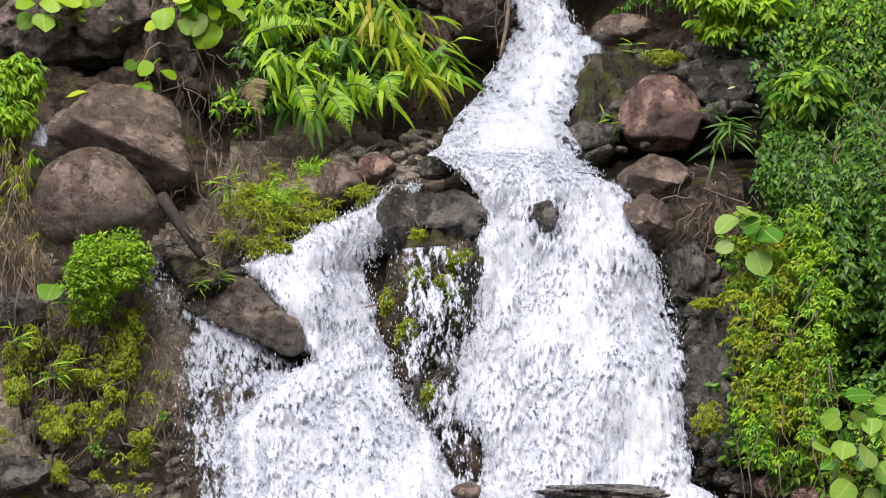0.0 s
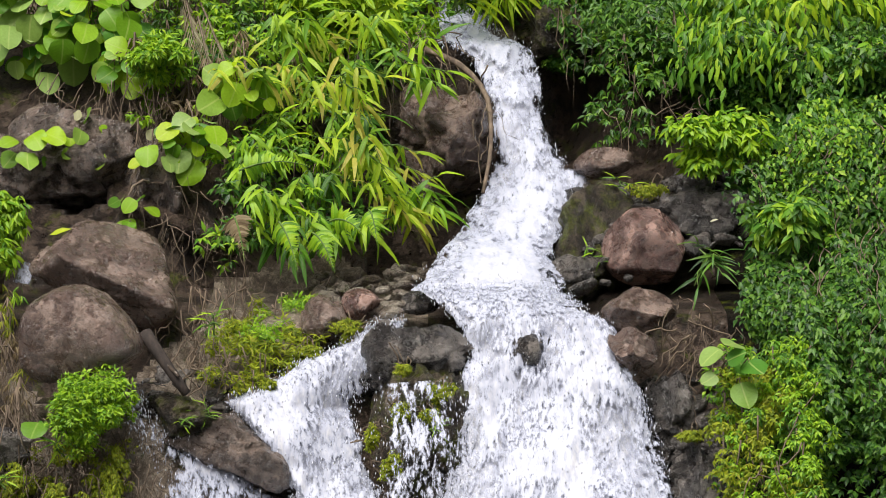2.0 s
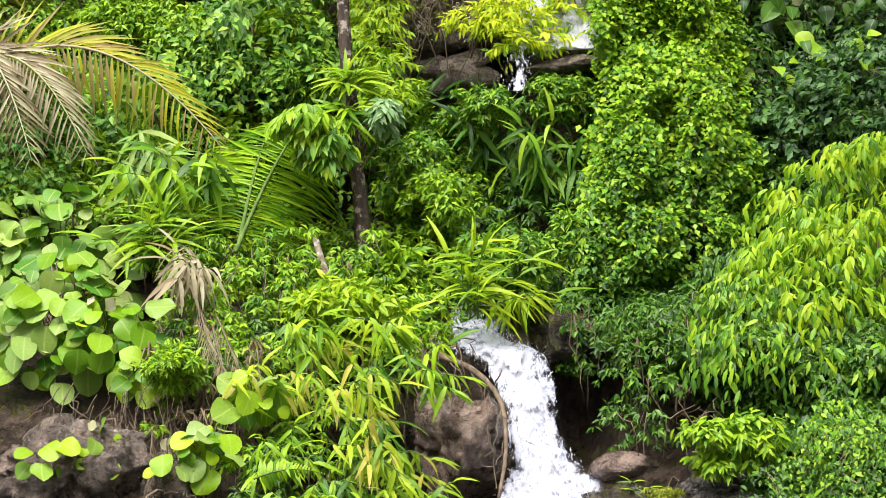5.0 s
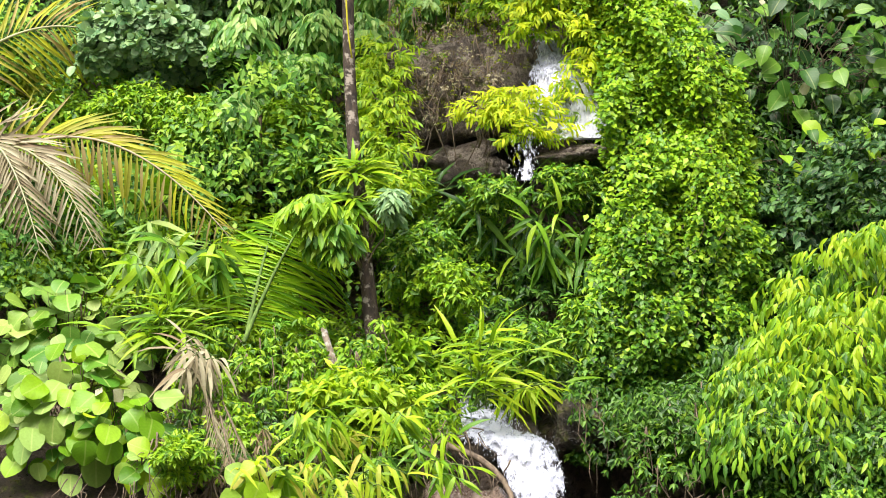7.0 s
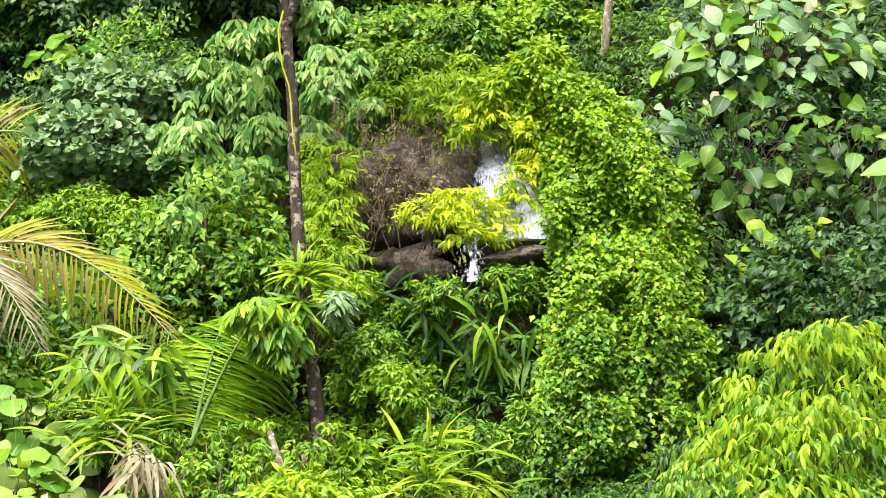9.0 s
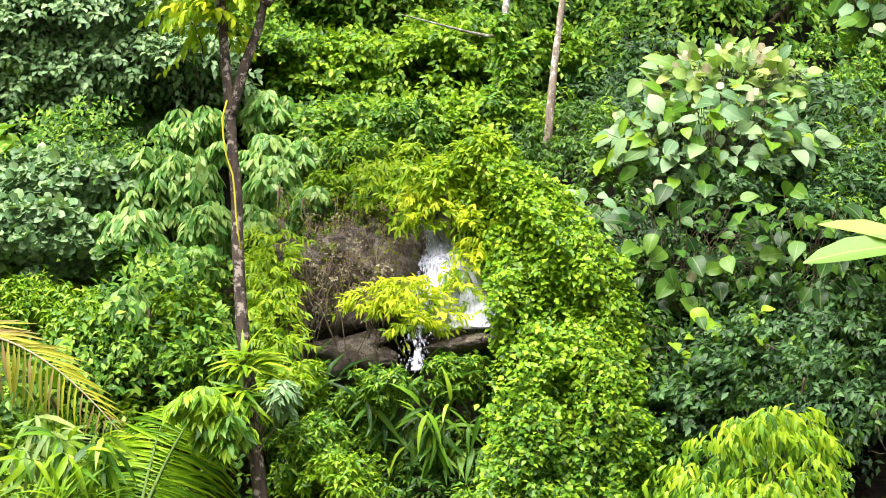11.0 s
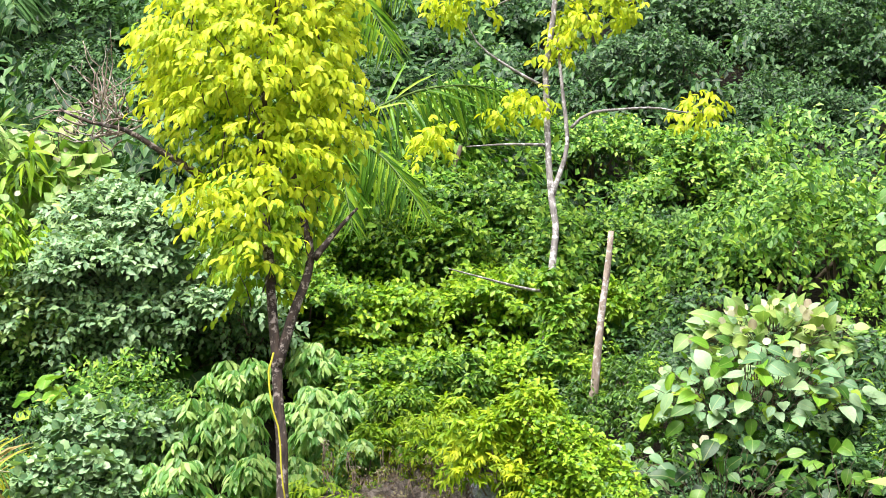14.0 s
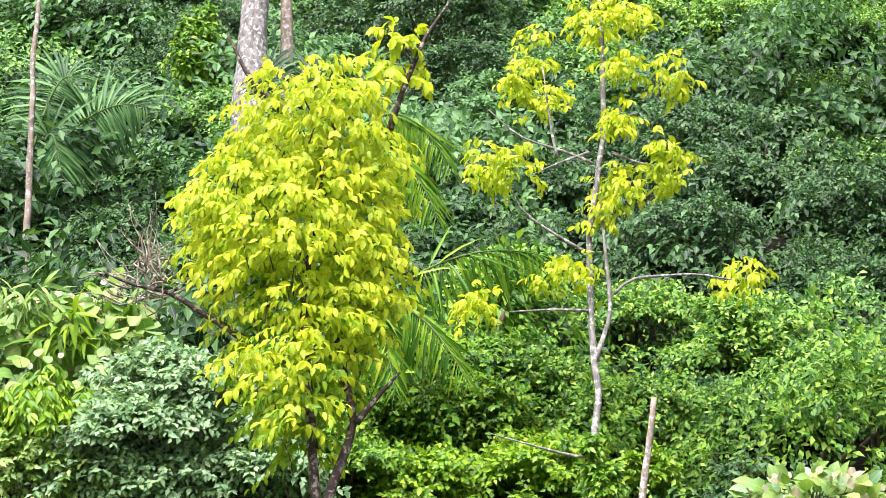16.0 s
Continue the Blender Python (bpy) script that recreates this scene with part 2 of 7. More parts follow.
BARK_DARK = bark_material("dark_bark", (0.016, 0.012, 0.009), (0.085, 0.058, 0.04), (0.36, 0.31, 0.26))
BARK_WET = bark_material("wet_bark", (0.018, 0.013, 0.011), (0.06, 0.043, 0.034))
BARK_PALE = bark_material("pale_bark", (0.12, 0.09, 0.065), (0.36, 0.29, 0.22), (0.52, 0.51, 0.46))
TWIG = bark_material("twig_bark", (0.085, 0.060, 0.042), (0.23, 0.17, 0.115))
STEM = bark_material("green_stem", (0.06, 0.12, 0.02), (0.14, 0.22, 0.04))

# ---------------------------------------------------------------- numbers and meshes
rng = np.random.default_rng(7)


def vnoise(p, seed=0):
    """Smooth value noise, -1 to 1, at the points p."""
    i = np.floor(p).astype(np.int64)
    f = p - i
    f = f * f * (3 - 2 * f)

    def h(dx, dy, dz):
        n = (i[..., 0] + dx) * 374761393 + (i[..., 1] + dy) * 668265263 + (i[..., 2] + dz) * 2147483647 + seed * 974711
        n = (n ^ (n >> 13)) * 1274126177 & 0xFFFFFFFF
        n = (n ^ (n >> 16)) & 0xFFFFFFFF
        return n / 2147483648.0 - 1.0

    x, y, z = f[..., 0], f[..., 1], f[..., 2]
    a = (h(0, 0, 0) * (1 - x) + h(1, 0, 0) * x) * (1 - y) + (h(0, 1, 0) * (1 - x) + h(1, 1, 0) * x) * y
    b = (h(0, 0, 1) * (1 - x) + h(1, 0, 1) * x) * (1 - y) + (h(0, 1, 1) * (1 - x) + h(1, 1, 1) * x) * y
    return a * (1 - z) + b * z


def fbm(p, octaves=4, seed=0):
    p = np.asarray(p, float)
    s, a = 0.0, 1.0
    for k in range(octaves):
        s = s + a * vnoise(p * 2.0 ** k, seed + k)
        a *= 0.5
    return s / 1.8


def facets(p, step, tilt, seed):
    """Broken rock: each point takes the height of a tilted flat of its nearest seed."""
    r = np.random.default_rng(seed)
    lo, hi = p.min(0) - step, p.max(0) + step
    n = max(4, int(np.prod((hi - lo) / step) * 1.0))
    n = min(n, 900)
    c = r.uniform(lo, hi, (n, 2))
    g = r.normal(0, tilt, (n, 2))
    base = r.uniform(-1, 1, n)
    out = np.empty(len(p))
    for s in range(0, len(p), 20000):
        q = p[s:s + 20000]
        d = ((q[:, None, :] - c[None]) ** 2).sum(-1)
        k = d.argmin(1)
        out[s:s + 20000] = base[k] * step * 0.3 + ((q - c[k]) * g[k]).sum(-1)
    return out


def mesh_from(name, verts, faces, mat, uvs=None, smooth=True):
    """A mesh from arrays; faces is an (n, 3) or (n, 4) array; uvs one a vertex."""
    me = bpy.data.meshes.new(name)
    verts, faces = np.asarray(verts, np.float32), np.asarray(faces, np.int32)
    k = faces.shape[1]
    me.vertices.add(len(verts))
    me.vertices.foreach_set("co", verts.ravel())
    me.loops.add(faces.size)
    me.loops.foreach_set("vertex_index", faces.ravel())
    me.polygons.add(len(faces))
    me.polygons.foreach_set("loop_start", np.arange(0, faces.size, k, dtype=np.int32))
    if smooth:
        me.polygons.foreach_set("use_smooth", np.ones(len(faces), bool))
    if uvs is not None:
        lay = me.uv_layers.new(name="UVMap")
        lay.data.foreach_set("uv", np.asarray(uvs, np.float32)[faces.ravel()].ravel())
    me.materials.append(mat)
    me.update(calc_edges=True)
    return me


def part(name, me, parent=None, label="", at=None, kind=""):
    ob = new(name, me)
    if at is not None:
        ob.matrix_basis = at
    if parent is not None:
        ob.parent = parent
    return tagged(ob, label, kind=kind)


def thing(name, place, label, category, group=""):
    ob = new(name)
    ob.location = place
    ob.empty_display_size = 0.2
    return tagged(ob, label, category, group)


def unit(v):
    v = np.asarray(v, float)
    return v / np.maximum(np.linalg.norm(v, axis=-1, keepdims=True), 1e-9)


# leaf shapes: verts (across, along, up), triangles and uv; length 1
def leaf_shape(profile, fold=0.12, droop=0.25, curl=0.0):
    """A leaf with a folded midrib: profile is rows of (along, half width)."""
    v, uv, f = [], [], []
    top = max(w for _, w in profile)
    for i, (y, w) in enumerate(profile):
        z = -droop * y * y
        v += [(-w, y - curl * w, z + fold * w), (0, y, z), (w, y - curl * w, z + fold * w)]
        uv += [(0.5 - 0.5 * w / top, y), (0.5, y), (0.5 + 0.5 * w / top, y)]
        if i:
            a = 3 * (i - 1)
            f += [(a, a + 1, a + 4), (a, a + 4, a + 3), (a + 1, a + 2, a + 5), (a + 1, a + 5, a + 4)]
    return np.array(v), np.array(f), np.array(uv)


OVATE = leaf_shape([(0, 0.02), (0.42, 0.27), (1, 0.01)], 0.3, 0.3)
OVAL = leaf_shape([(0, 0.02), (0.18, 0.19), (0.5, 0.27), (0.8, 0.18), (1, 0.01)], 0.3, 0.3)
POINTED = leaf_shape([(0, 0.02), (0.28, 0.15), (0.62, 0.15), (1, 0.005)], 0.3, 0.25)
ROUND = leaf_shape([(0, 0.16), (0.3, 0.44), (0.75, 0.38), (1, 0.05)], 0.16, 0.14)
HEART = leaf_shape([(-0.06, 0.05), (0.0, 0.30), (0.16, 0.46), (0.40, 0.52), (0.64, 0.48), (0.84, 0.34), (0.95, 0.16), (1.0, 0.02)], 0.07, 0.12, 0.1)
BROAD = leaf_shape([(-0.03, 0.03), (0.05, 0.20), (0.25, 0.36), (0.5, 0.38), (0.75, 0.27), (0.92, 0.11), (1.02, 0.01)], 0.24, 0.32, 0.05)
KITE = (np.array([(0, 0, 0), (-0.19, 0.40, 0.05), (0, 0.45, -0.03), (0.19, 0.40, 0.05), (0, 1, -0.2)]), np.array([(0, 2, 1), (1, 2, 4), (0, 3, 2), (2, 3, 4)]), np.array([(0.5, 0), (0, 0.45), (0.5, 0.45), (1, 0.45), (0.5, 1)]))
LEAFLET = (np.array([(0, 0, 0), (-0.27, 0.45, 0.07), (0.27, 0.45, 0.07), (0, 1, -0.12)]), np.array([(0, 3, 1), (0, 2, 3)]), np.array([(0.5, 0), (0, 0.45), (1, 0.45), (0.5, 1)]))
DIAMOND = (np.array([(0, 0, 0), (-0.27, 0.42, 0.06), (0, 0.45, -0.03), (0.27, 0.42, 0.06), (0, 1, -0.18)]), np.array([(0, 2, 1), (1, 2, 4), (0, 3, 2), (2, 3, 4)]), np.array([(0.5, 0), (0, 0.45), (0.5, 0.45), (1, 0.45), (0.5, 1)]))
LANCE = leaf_shape([(0, 0.015), (0.25, 0.075), (0.6, 0.07), (1, 0.004)], 0.3, 0.45)
BLADE = leaf_shape([(0, 0.02), (0.2, 0.055), (0.45, 0.06), (0.75, 0.04), (1, 0.003)], 0.35, 0.6)


def leaves(shape, p, along, face, size, wide=1.0):
    """Arrays of many leaves: places, directions, facings and sizes."""
    v, f, uv = shape
    n = len(p)
    a = unit(along)
    s = unit(np.cross(a, face))
    u = np.cross(s, a)
    size = np.broadcast_to(np.asarray(size, float), (n,))
    w = np.broadcast_to(np.asarray(wide, float), (n,))
    pts = p[:, None, :] + size[:, None, None] * (v[None, :, 0:1] * w[:, None, None] * s[:, None, :] + v[None, :, 1:2] * a[:, None, :] + v[None, :, 2:3] * u[:, None, :])
    fs = f[None] + (np.arange(n) * len(v))[:, None, None]
    return pts.reshape(-1, 3), fs.reshape(-1, 3), np.tile(uv, (n, 1))


def join(parts):
    vs, fs, us, k = [], [], [], 0
    for v, f, u in parts:
        vs.append(v), fs.append(f + k), us.append(u)
        k += len(v)
    return np.concatenate(vs), np.concatenate(fs), np.concatenate(us)


def tube(points, radii, sides=6):
    """A tapered tube along points."""
    p = np.asarray(points, float)
    r = np.broadcast_to(np.asarray(radii, float), (len(p),))
    t = unit(np.gradient(p, axis=0))
    ref = np.array([0.31, 0.9, 0.2])
    s = unit(np.cross(t, ref))
    u = np.cross(s, t)
    a = np.linspace(0, 2 * np.pi, sides, endpoint=False)
    ring = np.cos(a)[None, :, None] * s[:, None] + np.sin(a)[None, :, None] * u[:, None]
    v = (p[:, None] + r[:, None, None] * ring).reshape(-1, 3)
    i = np.arange(len(p) - 1)[:, None] * sides
    j = np.arange(sides)[None]
    k = (j + 1) % sides
    f = np.stack([i + j, i + k, i + sides + k, i + sides + j], -1).reshape(-1, 4)
    f = np.concatenate([f[:, [0, 1, 2]], f[:, [0, 2, 3]]])
    cap = len(v)
    v = np.concatenate([v, p[:1], p[-1:]])
    last = (len(p) - 1) * sides
    jj, kk = np.arange(sides), (np.arange(sides) + 1) % sides
    f = np.concatenate([f, np.stack([kk, jj, np.full(sides, cap)], -1), np.stack([last + jj, last + kk, np.full(sides, cap + 1)], -1)])
    return v, f, np.zeros((len(v), 2))


def bend(a, b, sag=0.0, n=8, wob=0.0, r=None):
    """Points of a slack line from a to b."""
    r = r or rng
    a, b = np.asarray(a, float), np.asarray(b, float)
    t = np.linspace(0, 1, n)[:, None]
    p = a + (b - a) * t
    p[:, 2:] += sag * 4 * t * (1 - t)
    if wob:
        p += np.cumsum(r.normal(0, wob, (n, 3)), 0) * np.minimum(t, 1 - t) * 4
    return p


# ---------------------------------------------------------------- the hillside
PROFILE = [(-6, 16), (-0.35, 19.3), (0.0, 19.6), (2.1, 21.0), (2.35, 22.2), (4.6, 24.0), (5.3, 25.6), (7.1, 27.0), (9.2, 28.2), (36, 60), (60, 95)]


def slope_y(x, z):
    """How far off the hillside lies at a place across and a height."""
    y = np.interp(z, [p[0] for p in PROFILE], [p[1] for p in PROFILE])
    t = np.clip((np.abs(x - 0.55) - 1.3) / 1.3, 0, 1)
    return y - 0.55 * t * t * (3 - 2 * t)


def swell(x, z):
    """The broad unevenness of the hillside."""
    p = np.stack([np.asarray(x, float), np.zeros(np.shape(x)), np.asarray(z, float)], -1)
    hollow = 0.9 * np.exp(-((p[..., 0] - 1.2) / 0.3) ** 2 - ((p[..., 2] - 3.75) / 0.5) ** 2) + 1.2 * np.exp(-((p[..., 0] - 0.05) / 0.5) ** 2 - ((p[..., 2] - 7.75) / 0.35) ** 2)
    return hollow + fbm(p * 0.35, 3, 3) * 0.12 + fbm(p * 0.08, 2, 9) * 2.0 * np.clip((p[..., 2] - 10) / 10, 0, 1)


def graded(lo, a, b, hi, fine, coarse):
    left = a - np.cumsum(np.geomspace(fine, coarse, 200))
    right = b + np.cumsum(np.geomspace(fine, coarse, 200))
    return np.concatenate([left[left > lo][::-1], np.arange(a, b, fine), right[right < hi]])


def hillside():
    xs = graded(-70, -4.0, 4.0, 70, 0.045, 3.0)
    zs = graded(-1.5, -0.5, 5.4, 50, 0.045, 2.0)
    X, Z = np.meshgrid(xs, zs)
    Y = slope_y(X, Z)
    p = np.stack([X, Y * 0, Z], -1).reshape(-1, 3)
    q2 = p[:, [0, 2]] + 0.12 * np.stack([fbm(p * 2.5, 3, 5), fbm(p * 2.5, 3, 6)], -1)
    rough = facets(q2, 0.5, 0.75, 4) * 0.7
    small = facets(q2 + 0.03 * np.stack([fbm(p * 9, 2, 15), fbm(p * 9, 2, 16)], -1), 0.3, 0.8, 8) * 0.6 + fbm(p * 6, 4, 12) * 0.09
    near = np.clip((8 - p[:, 2]) / 2, 0, 1) * np.clip((6 - np.abs(p[:, 0])) / 1.5, 0, 1)
    y = Y.ravel() + swell(p[:, 0], p[:, 2]) + near * np.clip(rough + small + 0.08, -0.08, 0.4)
    v = np.stack([X.ravel(), y, Z.ravel()], -1)
    h, w = X.shape
    i = (np.arange(h - 1)[:, None] * w + np.arange(w - 1)[None]).ravel()
    f = np.stack([i, i + 1, i + w + 1, i + w], -1)
    return v, f


hv, hf = hillside()
hill = part("ground_hillside", mesh_from("hillside", hv, hf, SHADE_SOIL))
hill.data.materials.append(ROCK_BED)
centre = hv[hf].mean(1)
hill.data.materials.append(EARTH)
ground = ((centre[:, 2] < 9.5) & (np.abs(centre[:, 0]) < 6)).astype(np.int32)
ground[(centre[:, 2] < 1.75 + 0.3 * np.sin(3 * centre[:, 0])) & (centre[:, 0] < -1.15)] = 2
# near-black soil behind this bank's leaves, standing in for shaded hollows
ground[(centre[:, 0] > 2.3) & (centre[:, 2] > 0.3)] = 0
ground[(centre[:, 2] > 1.85) & (centre[:, 2] < 2.6 + 0.15 * np.sin(5 * centre[:, 0])) & (centre[:, 0] > -1.7) & (centre[:, 0] < 0.0)] = 2
# paler earth for brown rock here, also lightened to offset the tree's shadow
ground[(centre[:, 2] > 8.1) & (centre[:, 2] < 9.7) & (centre[:, 0] > -0.6) & (centre[:, 0] < 1.1)] = 2
hill.data.polygons.foreach_set("material_index", ground)
tagged(hill, "dark wet rock and soil hillside under dense growth", "hillside", kind="structure")

gv = np.array([(-400, -400, -0.45), (400, -400, -0.45), (400, 21, -0.45), (-400, 21, -0.45)], float)
track = part("ground_track", mesh_from("track", gv, np.array([[0, 1, 2, 3]]), GRAVEL, smooth=False))
tagged(track, "flat gravel track at the foot of the stream", "ground", kind="structure")

# ---------------------------------------------------------------- water


def fall(name, rows, mat, label, bulge=0.12, step=0.022, seed=1, drops=600, proud=0.16, soft=0.16):
    """A sheet of falling water: rows of a left and a right place, from the top down."""
    L = np.array([a for a, _ in rows], float)
    R = np.array([b for _, b in rows], float)
    d = np.concatenate([[0], np.cumsum(np.linalg.norm(np.diff((L + R) / 2, axis=0), axis=1))])
    s = np.arange(0, d[-1], step)
    l = np.stack([np.interp(s, d, L[:, k]) for k in range(3)], -1)
    r = np.stack([np.interp(s, d, R[:, k]) for k in range(3)], -1)
    w = max(4, int(np.linalg.norm(r - l, axis=1).max() / step))
    t = np.linspace(0, 1, w)
    p = l[:, None] + (r - l)[:, None] * t[None, :, None]
    q = p.reshape(-1, 3)
    streak = fbm(q * np.array([8, 3, 1.8]), 3, seed) * 0.6 + fbm(q * np.array([18, 8, 8]), 3, seed + 5) * 0.4
    lump = fbm(q * np.array([1.6, 1.6, 1.3]), 2, seed + 9)
    arch = (np.sin(np.pi * t) ** 0.6)[None] * np.ones(len(s))[:, None]
    q = q.copy()
    q[:, 1] -= proud + bulge * (0.6 * arch.ravel() + 0.28 * streak + 0.7 * lump)
    q[:, 2] += 0.03 * lump
    wob = fbm(q * np.array([0, 0, 5]) + seed, 3, seed + 20) * 0.06
    q[:, 0] += wob * (np.abs(2 * np.tile(t, len(s)) - 1) ** 2)
    i = (np.arange(len(s) - 1)[:, None] * w + np.arange(w - 1)[None]).ravel()
    f = np.stack([i, i + w, i + w + 1, i + 1], -1)
    me = mesh_from(name, q, f, mat)
    edge = np.minimum(t, 1 - t)[None] * np.linalg.norm(r - l, axis=1)[:, None]
    cover = np.clip(edge / soft, 0, 1) * 0.32 - 0.26
    ends = np.clip(np.minimum(s + 0.12, d[-1] - s + 0.2) / 0.15, 0.7, 1)[:, None]
    cover = cover + 0.12 * lump.reshape(cover.shape) + (ends - 1) * 0.2
    at = me.attributes.new("cover", "FLOAT", "POINT")
    at.data.foreach_set("value", cover.astype(np.float32).ravel())
    ob = thing(name, tuple(((L[-1] + R[-1]) / 2).tolist()), label, "waterfall")
    base = ob.location.copy()
    me.transform(Matrix.Translation(-base))
    part("sheet", me, ob)
    # a thinner torn layer thrown clear of the sheet
    torn = me.copy()
    v = np.empty(len(q) * 3, np.float32)
    torn.vertices.foreach_get("co", v)
    v = v.reshape(-1, 3)
    v[:, 1] -= 0.05 + 0.05 * fbm(q * np.array([5, 5, 2.5]), 2, seed + 30)
    v[:, 0] += 0.02
    torn.vertices.foreach_set("co", v.ravel())
    torn.attributes["cover"].data.foreach_set("value", (cover - 0.17 + 0.12 * fbm(q * np.array([3, 3, 1.5]), 2, seed + 33).reshape(cover.shape)).astype(np.float32).ravel())
    part("spray_sheet", torn, ob, "thin torn spray")
    # thrown drops
    g = np.random.default_rng(seed + 50)
    drops *= 3
    k = g.choice(len(q), drops, p=(lambda o: o / o.sum())(0.35 + np.exp(-edge.ravel() / 0.08)))
    c = q[k] + g.normal(0, 1, (drops, 3)) * np.array([0.012, 0.05, 0.03]) - np.array([0, 0.05, 0])
    oct_v = np.array([(1, 0, 0), (-1, 0, 0), (0, 1, 0), (0, -1, 0), (0, 0, 1.8), (0, 0, -1.8)]) * 0.5
    oct_f = np.array([(0, 2, 4), (2, 1, 4), (1, 3, 4), (3, 0, 4), (2, 0, 5), (1, 2, 5), (3, 1, 5), (0, 3, 5)])
    size = g.gamma(2.0, 0.0018, drops) + 0.003
    v = c[:, None] + oct_v[None] * size[:, None, None] * np.array([1, 1, 1.6])
    fs = (oct_f[None] + (np.arange(drops) * 6)[:, None, None]).reshape(-1, 3)
    part("thrown_drops", mesh_from("drops", v.reshape(-1, 3) - np.array(base), fs, SPRAY), ob, kind="stuff")
    return ob


fall("upper_waterfall", [
    ((0.133, 25.088, 5.076), (0.547, 25.111, 5.086)), ((0.092, 24.298, 4.73), (0.615, 24.234, 4.703)), ((0.163, 23.936, 4.52), (0.924, 23.912, 4.49)), ((0.414, 23.794, 4.343), (0.964, 23.747, 4.283)),
    ((0.549, 23.452, 3.915), (0.96, 23.407, 3.859)), ((0.576, 23.162, 3.552), (1.072, 23.117, 3.497)), ((0.512, 22.96, 3.3), (1.367, 22.945, 3.282)),
    ((0.398, 22.762, 3.053), (1.166, 22.757, 3.046)), ((0.205, 22.3, 2.751), (1.024, 22.3, 2.698)), ((0.043, 21.75, 2.48), (1.06, 21.7, 2.402)),
    ((-0.111, 21.15, 2.307), (1.192, 20.95, 2.16))], STREAM, "white foaming upper fall between mossy rocks", seed=3, drops=700, soft=0.27)
fall("main_waterfall", [
    ((-0.104, 21.25, 2.35), (0.98, 21.25, 2.376)), ((0.069, 20.95, 2.203), (1.094, 20.95, 2.203)), ((0.195, 20.784, 2.071), (1.374, 20.784, 2.071)), ((0.279, 20.718, 1.9), (1.438, 20.661, 1.815)),
    ((0.277, 20.598, 1.646), (1.597, 20.541, 1.562)), ((0.255, 20.447, 1.27), (1.694, 20.447, 1.27)), ((0.107, 20.229, 0.944), (1.717, 20.229, 0.944)),
    ((-0.016, 19.989, 0.584), (1.738, 19.989, 0.584)), ((0.266, 19.755, 0.233), (1.738, 19.755, 0.233)), ((0.264, 19.571, -0.034), (1.721, 19.571, -0.034)), ((-0.333, 19.413, -0.218), (2.041, 19.383, -0.216))],
    FOAM, "broad curtain of white falling water over dark rock", bulge=0.2, seed=11, drops=1000)
fall("side_waterfall", [
    ((-0.398, 20.739, 2.078), (-0.165, 20.734, 2.07)), ((-0.641, 20.674, 1.908), (-0.207, 20.664, 1.967)), ((-0.941, 20.592, 1.764), (-0.374, 20.571, 1.755)), ((-1.246, 20.424, 1.583), (-0.415, 20.553, 1.579)),
    ((-1.484, 20.259, 1.48), (-0.541, 20.558, 1.436)), ((-1.297, 20.239, 1.274), (-0.496, 20.419, 1.229)), ((-1.088, 20.193, 1.027), (-0.43, 20.256, 0.984)), ((-1.0, 20.083, 0.805), (-0.345, 20.122, 0.783)),
    ((-1.232, 19.851, 0.632), (-0.261, 19.989, 0.584)), ((-1.528, 19.492, 0.371), (-0.077, 19.833, 0.349)), ((-1.512, 19.3, 0.068), (0.024, 19.628, 0.042)), ((-1.571, 19.06, -0.185), (0.261, 19.413, -0.218))],
    FOAM, "white side fall spilling beside a mossy outcrop", bulge=0.16, seed=23, drops=1200, soft=0.1)
fall("thin_waterfall", [
    ((-2.142, 20.106, 1.584), (-2.048, 20.106, 1.584)), ((-2.153, 19.943, 1.34), (-1.972, 19.962, 1.36)), ((-2.021, 19.85, 1.199), (-1.766, 19.942, 1.238)), ((-1.912, 19.76, 1.039), (-1.328, 20.085, 1.071)),
    ((-1.889, 19.609, 0.804), (-0.999, 20.07, 0.785)), ((-1.858, 19.412, 0.495), (-0.909, 19.889, 0.468)), ((-1.82, 19.223, 0.192), (-0.9, 19.685, 0.158)), ((-1.795, 18.955, -0.176), (-0.887, 19.397, -0.217))],
    THIN, "thin veil of white water running down a rock bank", bulge=0.1, seed=31, drops=350)
fall("water_veil", [
    ((-0.386, 20.119, 1.604), (0.271, 20.148, 1.645)), ((-0.422, 19.892, 1.198), (0.268, 19.892, 1.198)), ((-0.378, 19.722, 0.799), (0.266, 19.722, 0.799)), ((-0.334, 19.507, 0.33), (0.342, 19.507, 0.33)), ((-0.251, 19.226, -0.122), (0.377, 19.226, -0.122))],
    VEIL, "thin trickles of water over a mossy outcrop", bulge=0.06, seed=61, drops=150)
fall("water_glimpse", [
    ((-3.117, 21.388, 2.565), (-2.982, 21.366, 2.537)), ((-3.114, 21.314, 2.474), (-2.981, 21.292, 2.447)), ((-3.111, 21.234, 2.376), (-3.005, 21.219, 2.358))],
    FOAM, "small white spill between stones and herbs", bulge=0.03, seed=71, drops=6)
fall("far_waterfall", [((0.982, 26.68, 8.871), (1.191, 26.68, 8.865)), ((0.933, 26.5, 8.603), (1.37, 26.5, 8.589)), ((0.849, 26.3, 8.267), (1.613, 26.3, 8.242)), ((0.794, 26.1, 7.936), (1.631, 26.1, 7.908)), ((0.952, 25.95, 7.604), (1.663, 25.95, 7.58))],
    FOAM, "white fall seen through leaves higher up the slope", seed=41, drops=200, step=0.03)
